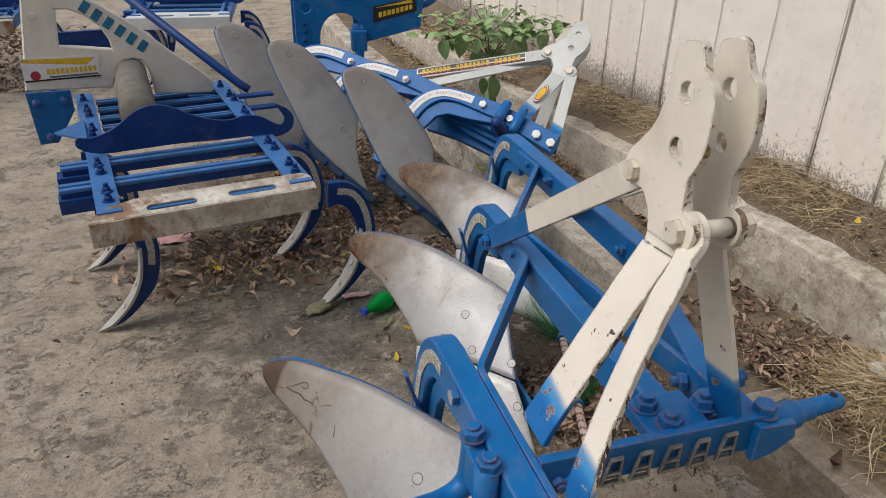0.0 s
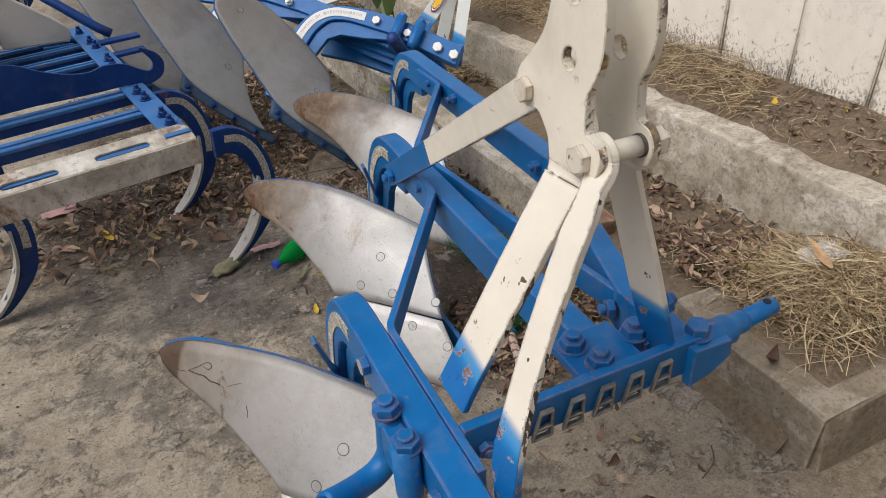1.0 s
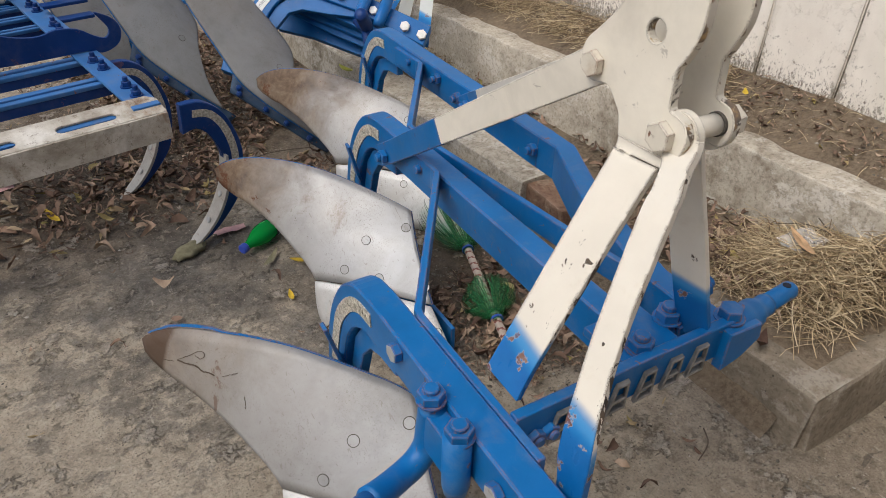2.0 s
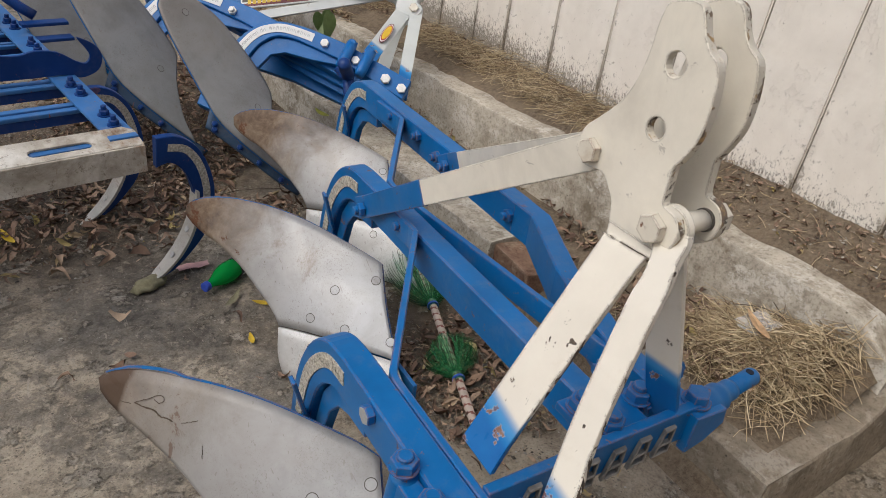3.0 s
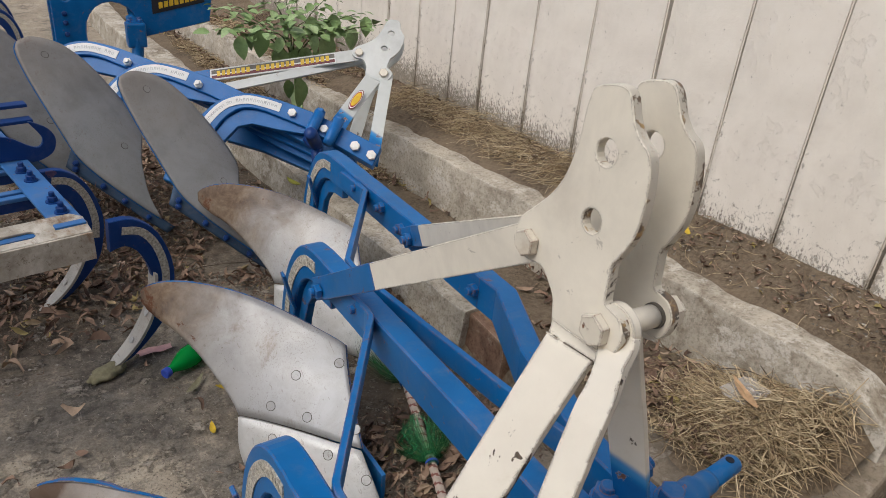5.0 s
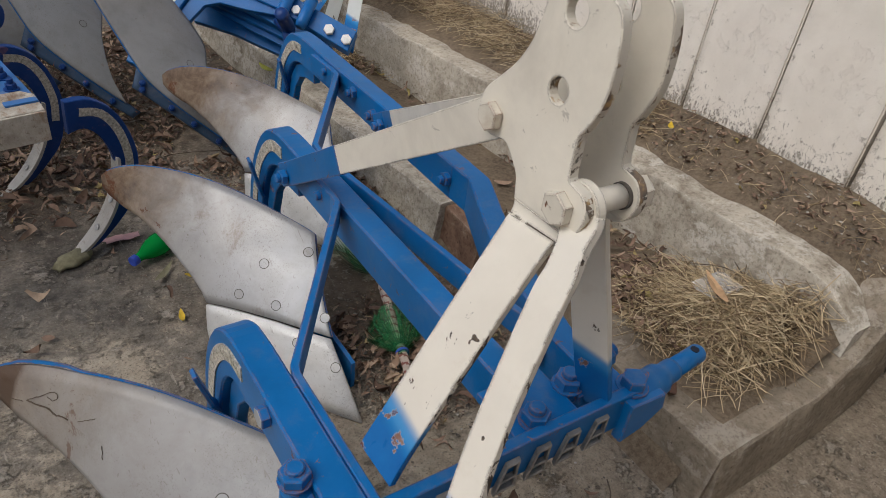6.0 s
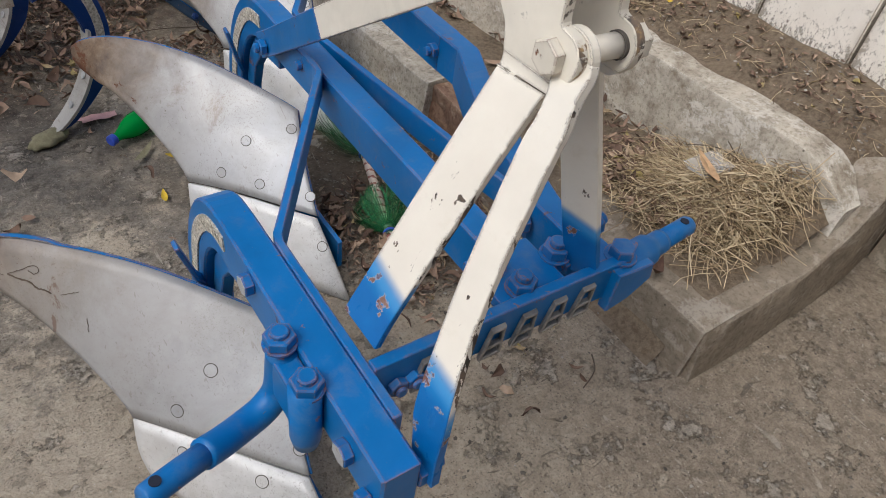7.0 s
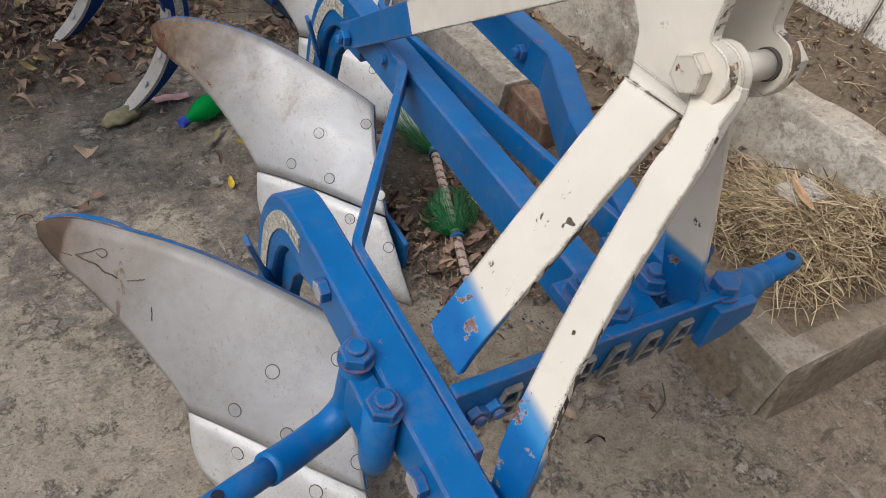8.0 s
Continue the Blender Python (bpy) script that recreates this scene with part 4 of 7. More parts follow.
def wing(pts, lift):
    """Lift the wing's outline, as each mouldboard was bolted on at a slightly different tilt."""
    return [(u, v + lift * min(1, max(0, (-0.05 - u) / 0.30))) for u, v in pts]


LF_TOP = p2([(-0.475, -0.066), (-0.472, -0.022), (-0.44, 0.030), (-0.40, 0.073), (-0.31, 0.118), (-0.19, 0.135), (-0.09, 0.130), (-0.03, 0.100)])
LF_RIGHT = p2([(-0.03, 0.100), (0.045, 0.0), (0.152, -0.075), (0.25, -0.105)])
LF_LEFT = p2([(-0.475, -0.066), (-0.45, -0.090), (-0.36, -0.115), (-0.23, -0.140), (-0.09, -0.166)])
LF_LOW = p2([(-0.09, -0.166), (-0.03, -0.166), (0.07, -0.150), (0.18, -0.125), (0.25, -0.105)])
BAR_TOP = p2([(-0.11, -0.160), (-0.03, -0.158), (0.07, -0.142), (0.18, -0.118), (0.30, -0.085)])
BAR_LOW = p2([(-0.07, -0.212), (0.015, -0.192), (0.10, -0.172), (0.21, -0.146), (0.30, -0.118)])

ARC_OUT = [(0.30, 0.555), (0.42, 0.556), (0.485, 0.554), (0.537, 0.542), (0.590, 0.500), (0.637, 0.427), (0.670, 0.330), (0.686, 0.22), (0.674, 0.12)]
ARC_OUT_FRESH = [(0.30, 0.572), (0.42, 0.566), (0.485, 0.557), (0.55, 0.541), (0.604, 0.506), (0.648, 0.440), (0.676, 0.335), (0.686, 0.22), (0.674, 0.12)]
ARC_IN_FRESH = [(0.581, 0.12), (0.598, 0.22), (0.594, 0.345), (0.580, 0.422), (0.542, 0.478), (0.482, 0.500), (0.411, 0.504), (0.30, 0.506)]
ARC_IN = [(0.581, 0.12), (0.598, 0.22), (0.592, 0.315), (0.567, 0.398), (0.530, 0.448), (0.480, 0.472), (0.40, 0.474), (0.30, 0.474)]


def plough(m, steps, label, fresh=False):
    """A three-furrow mounted mouldboard plough. steps: the shift of each bottom from the first."""
    blue = M_BLUE_NEW if fresh else M_BLUE
    face = M_GREY if fresh else M_STEEL
    share_m = M_GREY if fresh else M_SHARE
    plate_m = M_PLATE_NEW if fresh else M_PLATE
    nut_m = M_WHITE if fresh else blue
    T = empty("mouldboard_plough", m)
    tagged(T, label, "plough", "mouldboard ploughs")
    g_sh = coons(v2(SH_SEAM), v2(SH_RIGHT), v2(SH_EDGE), v2(SH_LEFT), 20, 6)
    if fresh:
        g_mb = coons(v2(LF_TOP), v2(LF_RIGHT), v2(LF_LOW), v2(LF_LEFT), 40, 16)
        g_sh = coons(v2(BAR_TOP), v2([BAR_TOP[-1], BAR_LOW[-1]]), v2(BAR_LOW), v2([BAR_TOP[0], BAR_LOW[0]]), 20, 4)

    def at(ob, s):
        ob.location = s
        return ob

    # the worn plough's bottoms and beams stand slightly off their even spacing
    bottom_off = (Vector((0.012, 0.017, 0.002)), Vector((-0.013, -0.021, -0.006)), Vector((-0.013, -0.016, -0.006)))
    beam_off = (Vector((0, 0, 0.002)), Vector((-0.007, 0, -0.012)), Vector((-0.018, 0.004, -0.010)))
    for i, (dx, dy) in enumerate(steps):
        s = Vector((dx, dy, 0))
        drop = Vector((0, 0, (0.0, -0.017, -0.030)[i]))
        sb = s + drop if fresh else s + beam_off[i]
        sm = s + drop if fresh else s + bottom_off[i]
        if not fresh:
            lift = (-0.015, 0.015, 0.012)[i]
            g_mb = coons(v2(wing(MB_TOP, lift)), v2(MB_RIGHT), v2(MB_SEAM), v2(wing(MB_LEFT, lift)), 40, 16)
        mb = at(part("mouldboard", sheet_bm(g_mb, mb_point, 0.008), [face if fresh else (M_STEEL_CLEAN, M_STEEL, M_STEEL_RUSTY)[i]], T, "grey primed mouldboard" if fresh else "silver mouldboard, rust-stained at the wing", True), sm)
        # blue-painted back, showing as a thin rim along the top edge
        rim_pts = []
        for u, v in (wing(MB_TOP[4:], lift) + MB_RIGHT[1:]) if not fresh else (LF_LEFT + LF_LOW):
            p, n = mb_point(u, v)
            lip = 0.006 if not fresh and i == 0 and -0.46 < u < -0.37 else 0.001
            rim_pts.append(p - n * 0.0095 + MB_E2 * lip)
        part("painted_rim", bar_bm(rim_pts[::2], MB_N, 0.004, 0.006, 0), blue, mb, "blue paint along the back edge")
        sh = at(part("share", sheet_bm(g_sh, lambda u, v: (mb_point(u, v)[0] - mb_point(u, v)[1] * (0.010 if fresh else 0.0), mb_point(u, v)[1]), 0.010), M_SHARE_BLUE if fresh else share_m, T, "grimy blue bolted share bar" if fresh else "bolted ploughshare, bright and speckled", True), sm)
        for own, uvs in ((mb, MB_BOLTS), (sh, SH_BOLTS)) if not fresh else ((mb, [(-0.40, -0.02), (-0.02, -0.02)]), (sh, [(-0.06, -0.185), (-0.045, -0.198), (0.05, -0.172), (0.13, -0.155), (0.22, -0.133)])):
            for u, v in uvs:
                p, n = mb_point(u, v)
                b = bmesh.new()
                add_cyl(b, p - n * 0.002, n, 0.0125, 0.0024, 20)
                for f in b.faces:
                    f.material_index = 1
                add_cyl(b, p - n * 0.002, n, 0.0108, 0.0030, 20)
                if fresh and own is sh:
                    b.free()
                    b = nut_bm(p - n * 0.010, n, 0.011, 0.009, 0.004)
                    part("nut", b, M_NAVY, own)
                else:
                    part("bolt_head", b, [share_m if own is sh else (M_STEEL_CLEAN if i == 0 and not fresh else face), M_RING], own)
        # gooseneck leg and beam in one forging
        y0 = (0.012, 0.16 - dy, 0.82 - dy)[i] if not fresh else (0.012, 0.16 - dy, 0.16 - dy)[i]
        out = [(y0, 0.550 if fresh else 0.555)] + p2(ARC_OUT_FRESH if fresh else ARC_OUT, 3) + p2(ARC_IN_FRESH if fresh else ARC_IN, 3) + [(y0, 0.470)]
        bx = 0.340

        def put_beam(a, b, c):
            return Vector((bx + c, a, b))
        beam = at(part("beam", plate_bm(out, [], put_beam, 0.050, 0.003), blue, T, "blue gooseneck beam"), sb)
        # inner web of the gooseneck, set back
        part("web", plate_bm([(0.25, 0.510), (0.411, 0.506), (0.482, 0.502), (0.541, 0.480), (0.580, 0.422), (0.593, 0.345), (0.596, 0.22), (0.550, 0.22), (0.549, 0.337), (0.527, 0.412), (0.484, 0.443), (0.387, 0.461), (0.263, 0.494)] if fresh else [(0.40, 0.470), (0.48, 0.468), (0.53, 0.445), (0.566, 0.395), (0.590, 0.315), (0.595, 0.22), (0.565, 0.22), (0.558, 0.30), (0.535, 0.37), (0.50, 0.415), (0.46, 0.43), (0.40, 0.435)], [],
                              lambda a, b, c: Vector((bx + c, a, b)), 0.022, 0.002), blue, beam)
        # embossed label along the curve of the neck
        mid = smooth_line([(0.412, 0.537, 0), (0.472, 0.531, 0), (0.536, 0.517, 0), (0.588, 0.482, 0), (0.616, 0.440, 0), (0.632, 0.385, 0), (0.641, 0.32, 0)] if fresh else [(0.458, 0.520, 0), (0.512, 0.513, 0), (0.557, 0.480, 0), (0.602, 0.416, 0), (0.629, 0.335, 0), (0.641, 0.275, 0)], 5)
        half = 0.0165 if fresh else 0.0135
        lab = bmesh.new()
        ring = []
        for k, q in enumerate(mid):
            d = (mid[min(k + 1, len(mid) - 1)] - mid[max(k - 1, 0)]).normalized()
            nn = Vector((-d.y, d.x, 0))
            ring.append([lab.verts.new((bx - 0.025 - e, (q + nn * w).x, (q + nn * w).y)) for w, e in ((-half, 0.0), (-half, 0.0025), (half, 0.0025), (half, 0.0))])
        for a, b in zip(ring, ring[1:]):
            for k in range(3):
                lab.faces.new((a[k], a[k + 1], b[k + 1], b[k]))
        lab.faces.new(ring[0])
        lab.faces.new(ring[-1][::-1])
        plate = part("label_plate", lab, plate_m, beam, "embossed metal label, characters worn")
        marks = bmesh.new()
        rnd = random.Random(5 + i)
        for k in range(2, len(mid) - 2):
            d = (mid[k + 1] - mid[k - 1]).normalized()
            nn = Vector((-d.y, d.x, 0))
            q = mid[k]
            if rnd.random() < 0.12:
                continue
            mm = Matrix(((0, 0, -1, bx - 0.0272), (d.x, nn.x, 0, q.x), (d.y, nn.y, 0, q.y), (0, 0, 0, 1)))
            for e in (-0.0032, 0.0032):
                add_box(marks, (e - 0.0011, -0.0075 + rnd.random() * 0.004, 0), (e + 0.0011, 0.0075 - rnd.random() * 0.004, 0.0012), 0, mm)
            add_box(marks, (-0.003, -0.001 + rnd.random() * 0.006, 0), (0.003, 0.001 + rnd.random() * 0.006, 0.0012), 0, mm)
        tagged(part("embossing", marks, plate_m if not fresh else M_FAINT, plate), kind="stuff")
        for py, pz in (((0.364, 0.535), (0.231, 0.526)) if i == 0 else ((0.36, 0.525),)) if fresh else (((0.36, 0.534), (0.085, 0.516)), ((0.230, 0.545),), ((0.010, 0.515), (0.121, 0.530), (0.266, 0.530)))[i]:
            nb = at(part("nut", nut_bm((bx - 0.025, py, pz), (-1, 0, 0), 0.0165, 0.014, 0.012 if i else 0.0), nut_m, T), sb)
            if i == 0 and not fresh:
                rub = bmesh.new()
                add_cyl(rub, (bx - 0.0388, py, pz), (-1, 0, 0), 0.0150, 0.0008, 6)
                part("rubbed_face", rub, M_STEEL, nb, "paint rubbed off the bolt head")
        # frog, landside and stay behind the mouldboard
        if not fresh:
            at(part("landside", box((0.352, 0.17, 0.004), (0.364, 0.80, 0.085), 0.003), blue, T, "blue landside plate"), s)
        if fresh:
            continue
        at(part("frog", bar_bm([(0.330, 0.30, 0.075), (0.338, 0.45, 0.10), (0.342, 0.62, 0.13)], (0, 0, 1), 0.13, 0.03), blue, T, "blue frog casting"), s)
        at(part("stay", bar_bm([(0.338, 0.63, 0.26), (0.300, 0.585, 0.345), (0.272, 0.572, 0.440)], (0, 1, 0.2), 0.022, 0.008), blue, T, "blue flat stay of the mouldboard"), s)
        nb = at(part("nut", nut_bm((bx + 0.025, 0.34, 0.52), (1, 0, 0), 0.0165, 0.014, 0.008), nut_m, T), sb)

    # spacer straps from beam to beam, bent flat bars on edge
    if fresh:
        # the further beams, seen as bars under the arch
        part("rear_beam", plate_bm([(0.60, 0.53), (0.575, 0.452), (0.384, 0.430), (0.245, 0.425), (0.13, 0.425), (0.13, 0.53)], [], lambda p, q, c: Vector((0.445 + c, p, q)), 0.012, 0.002), blue, T, "blue beam of the further bottom")
        part("rear_beam", plate_bm([(0.601, 0.388), (0.459, 0.406), (0.289, 0.405), (0.15, 0.408), (0.15, 0.46), (0.271, 0.462), (0.408, 0.468), (0.587, 0.470)], [], lambda p, q, c: Vector((0.505 + c, p, q)), 0.03, 0.002), blue, T, "blue beam of the further bottom")
    else:
        part("spacer_strap", bar_bm([(0.372, 0.075, 0.531), (0.372, 0.392, 0.533), (0.377, 0.411, 0.533), (0.624, 0.776, 0.533), (0.628, 0.800, 0.531), (0.628, 0.905, 0.528)],
                                    (0, 0, 1), 0.052, 0.013), blue, T, "bent flat spacer bar on edge")
        part("spacer_strap", bar_bm([(0.775, 0.30, 0.518), (0.745, 0.50, 0.520), (0.691, 0.975, 0.518), (0.696, 1.029, 0.519), (0.917, 1.372, 0.515), (0.922, 1.40, 0.513), (0.922, 1.53, 0.510)],
                                    (0, 0, 1), 0.050, 0.014), blue, T, "bent flat spacer bar on edge")
        part("beam_tail", bar_bm([(0.954, 0.83, 0.5025), (0.953, 0.757, 0.503), (0.860, 0.550, 0.505), (0.785, 0.30, 0.511), (0.778, 0.15, 0.515)], (0, 0, 1), 0.085, 0.048, 0.003), blue, T, "blue beam bent in to the cross bar")
    for x, y in () if fresh else ((0.929, 0.838),):
        part("nut", nut_bm((x, y, 0.507), (-1, 0, 0), 0.0165, 0.014, 0.012), nut_m, T)

    # cross bar at the front: an angle with its web towards the tractor
    xb = part("cross_bar", bar_bm([(0.378, 0.148, 0.5295), (0.60, 0.146, 0.5295), (0.797, 0.142, 0.5295)], (0, 0, 1), 0.067, 0.018), blue, T, "blue flat-iron cross bar")
    part("foot_plate", box((0.585, 0.142, 0.536), (0.700, 0.250, 0.552), 0.003), blue, T, "blue foot plate of the beam")
    # the maker's raised marks, kept as plain slanted frames without any lettering
    for k in range(6):
        lx = 0.452 + 0.054 * k
        mm = Matrix.Translation((lx, 0.1385 - 0.010 * (lx - 0.4), 0.490)) @ Matrix.Shear("XZ", 4, (0.32, 0.0))
        outer = [(-0.021, 0.0), (0.017, 0.0), (0.017, 0.054), (-0.007, 0.054)]
        inner = [[(-0.0145, 0.005), (0.012, 0.005), (0.012, 0.020), (-0.0105, 0.020)], [(-0.0095, 0.025), (0.012, 0.025), (0.012, 0.049), (-0.0035, 0.049)]]
        part("raised_frame", plate_bm(outer, inner, lambda p, q, c: mm @ Vector((p, -0.004 + c, q)), 0.009, 0.0012), M_BARE if not fresh else blue, xb, "bare metal raised frame, edges rubbed")
    for x, y in ((0.612, 0.222), (0.628, 0.170), (0.715, 0.200)):
        part("nut", nut_bm((x, y, 0.552), (0, 0, 1), 0.021, 0.017, 0.010, 0.024), blue, T)
    for x in (0.41, 0.435):
        part("nut", nut_bm((x, 0.139, 0.515), (0, -1, 0), 0.014, 0.012, 0.006), blue, T)
    # the extra stickers of the fresh plough
    if fresh:
        oval = [(0.018 * math.cos(q), 0.066 * math.sin(q)) for q in [2 * math.pi * k / 20 for k in range(20)]]
        ax = (Vector((0.535, 0.184, 0.885)) - Vector((0.43, 0.1825, 0.675))).normalized()
        nrm = Vector((-ax.z, 0, ax.x))
        for sc, m_, e in ((1.0, M_MAROON, 0.0075), (0.90, M_WHITE, 0.0082), (0.80, M_RED, 0.0089), (0.68, M_YELLOW, 0.0096)):
            part("oval_sticker", plate_bm([(a * sc, b * sc) for a, b in oval], [], lambda a, b, c: Vector((0.4615, 0.207, 0.734)) + Vector((0, 1, 0)) * a + ax * b + nrm * (c + e), 0.0006, 0), m_, T, "oval sticker, red and yellow")
    if fresh:
        part("beam_bolt", nut_bm((0.314, 0.100, 0.511), (-1, 0, 0), 0.019, 0.016, 0.0), M_WHITE, T)
    part("beam_bolt", nut_bm((0.314, 0.032, 0.504) if fresh else (0.314, 0.03, 0.487), (-1, 0, 0), 0.019, 0.014, 0.0), M_WHITE if fresh else blue, T)
    part("nut", nut_bm((0.366, 0.03, 0.51), (1, 0, 0), 0.021, 0.02, 0.02), blue, T)

    # the two lower hitch pins
    if fresh:
        hl = part("hitch_arm", tube_bm(smooth_line([(0.294, 0.268, 0.470), (0.290, 0.240, 0.455), (0.268, 0.224, 0.450), (0.210, 0.226, 0.447), (0.150, 0.228, 0.444)], 4), [0.0235] * 16 + [0.018], 18), M_NAVY, T, "bent round hitch arm, dark and grimy", True)
        part("pin", tube_bm([(0.285, 0.226, 0.456), (0.285, 0.20, 0.41), (0.285, 0.16, 0.34)], 0.0215, 16), M_NAVY, hl, "", True)
        for y in (0.268, 0.192):
            sl = part("sleeve", tube_bm([(0.294, y, 0.575), (0.294, y, 0.49), (0.294, y, 0.470)], [0.0205, 0.0205, 0.017], 18), blue, hl, "", True)
            part("nut", nut_bm((0.294, y, 0.575), (0, 0, 1), 0.0185, 0.010, 0.004), blue, sl)
    else:
        hl = part("hitch_arm", tube_bm(smooth_line([(0.300, 0.230, 0.548), (0.299, 0.236, 0.500), (0.294, 0.237, 0.460), (0.272, 0.231, 0.440), (0.242, 0.222, 0.437), (0.207, 0.205, 0.450), (0.178, 0.192, 0.463)], 4), 0.0205, 18), blue, T, "bent round hitch arm", True)
        part("pin", tube_bm([(0.190, 0.197, 0.457), (0.150, 0.181, 0.469), (0.117, 0.169, 0.4745), (0.104, 0.164, 0.476), (0.100, 0.163, 0.477)], [0.0165, 0.0165, 0.0165, 0.0165, 0.0145], 18), blue, hl, "", True)
        # no hole is cut: a black disc paints the shade inside it
        part("pin_hole", tube_bm([(0.1187, 0.1695, 0.4905), (0.1189, 0.1695, 0.4920)], 0.0072, 14), M_HOLE_SHADE, hl)
        part("sleeve", tube_bm([(0.296, 0.158, 0.562), (0.296, 0.158, 0.465), (0.296, 0.158, 0.445)], [0.0205, 0.0205, 0.017], 18), blue, hl, "", True)
        part("gusset", box((0.283, 0.158, 0.47), (0.314, 0.232, 0.545), 0.004), blue, hl)
        for y in (0.233, 0.159):
            part("nut", nut_bm((0.299, y, 0.556), (0, 0, 1), 0.0205, 0.016, 0.007, 0.022), blue, hl)
    if not fresh:
        hr = part("hitch_arm", tube_bm(smooth_line([(0.800, 0.150, 0.530), (0.842, 0.154, 0.530), (0.875, 0.158, 0.528), (0.915, 0.163, 0.526)], 4), [0.029] * 5 + [0.026] * 4 + [0.0195] * 4, 18), blue, T, "round hitch arm", True)
        part("pin", tube_bm([(0.905, 0.162, 0.5265), (0.965, 0.169, 0.5230), (0.990, 0.172, 0.5215), (0.994, 0.1725, 0.5213)], [0.0165, 0.0165, 0.0165, 0.0145], 18), blue, hr, "", True)
        # black disc as the painted shade of this pin's hole
        part("pin_hole", tube_bm([(0.974, 0.170, 0.5385), (0.974, 0.170, 0.5400)], 0.0072, 14), M_HOLE_SHADE, hr)
        part("nut", nut_bm((0.800, 0.150, 0.556), (0, 0, 1), 0.020, 0.018, 0.0, 0.025), blue, hr)
        part("web_plate", plate_bm([(0.77, 0.478), (0.812, 0.488), (0.852, 0.515), (0.845, 0.548), (0.77, 0.555)], [], lambda a, b, c: Vector((a, 0.128 + c, b)), 0.02, 0.002), blue, hr)

    # mast: two profiled plates, spread at the foot into straps
    fixed = set(T.children)
    top = [(0.240, 1.166), (0.237, 1.174), (0.226, 1.180), (0.208, 1.185), (0.197, 1.185), (0.190, 1.182), (0.183, 1.173), (0.176, 1.158), (0.167, 1.147), (0.160, 1.141), (0.151, 1.136), (0.145, 1.128), (0.141, 1.115), (0.138, 1.099),
           (0.1365, 1.076), (0.138, 1.054), (0.144, 1.036), (0.152, 1.018), (0.157, 1.0095), (0.156, 0.990), (0.154, 0.966), (0.146, 0.962), (0.133, 0.959), (0.124, 0.950), (0.120, 0.936), (0.124, 0.919), (0.132, 0.908)]
    low = [(0.224, 0.903), (0.227, 0.916), (0.231, 0.931), (0.246, 0.947), (0.260, 0.956), (0.285, 0.952), (0.304, 0.956), (0.314, 0.968), (0.313, 0.985), (0.306, 1.001), (0.293, 1.015), (0.281, 1.028),
           (0.268, 1.043), (0.257, 1.061), (0.250, 1.078), (0.245, 1.100), (0.2425, 1.125), (0.2425, 1.150)]
    for side in (0, 1):
        def put_mast(a, b, c, side=side):
            return Vector(((0.5675 + 0.05 * (b - 0.98) if side == 0 else 0.6425) + c, a, b))
        hole_pts = [ring_pts(0.201, 1.1165, 0.0145), ring_pts(0.199, 1.0405, 0.0135)]
        ends = [(q.x, q.y) for q in smooth_line([(p, q, 0) for p, q in top], 3)]
        outer = ends + [(q.x, q.y) for q in smooth_line([(p, q, 0) for p, q in low + [top[0]]], 3)][:-1]
        part("mast_plate", plate_bm(outer, hole_pts, put_mast, 0.013, 0.0012, 1, 1), [M_WHITE_PAINT if fresh else M_CREAM, M_WHITE_PAINT if fresh else M_EDGE], T, "white profiled mast plate with two pin holes" if fresh else "cream profiled mast plate with two pin holes, edges chipped")
        if side == 0:
            lo = [(0.5571, 0.1325, 0.908), (0.5560, 0.1440, 0.895), (0.5440, 0.1535, 0.866), (0.421, 0.156, 0.650), (0.3835, 0.153, 0.583)]
            hi = [(0.5571, 0.2240, 0.906), (0.5510, 0.2185, 0.893), (0.5290, 0.2150, 0.866), (0.4155, 0.2145, 0.670), (0.3750, 0.2145, 0.600)]
        else:
            lo = [(0.6365, 0.1325, 0.907), (0.6450, 0.1500, 0.893), (0.6590, 0.1720, 0.874), (0.705, 0.154, 0.700), (0.744, 0.138, 0.540)]
            hi = [(0.6365, 0.2240, 0.907), (0.6390, 0.2220, 0.890), (0.6450, 0.2190, 0.860), (0.697, 0.200, 0.650), (0.727, 0.185, 0.534)]
        part("mast_leg", ribbon_bm(lo, hi, 0.013, 1), [M_WHITE_LEG] * 2 if fresh else ([M_MAST, M_MAST_EDGE] if side == 0 else [M_MAST_CALM] * 2), T, "white mast leg with a blue foot" if fresh else "cream mast leg with a blue foot, paint knocked off", "creased")
    lug = bmesh.new()
    add_cyl(lug, (0.5722, 0.1435, 0.935), (1, 0, 0), 0.0285, 0.0128, 28, None, 0.0012)
    part("lug", lug, M_WHITE_PAINT if fresh else M_CREAM, T, "rounded head of the flat leg")
    straight_leg = [(0.5722, 0.115, 0.940), (0.366, -0.020, 0.500)], [(0.5722, 0.168, 0.940), (0.364, 0.030, 0.500)]
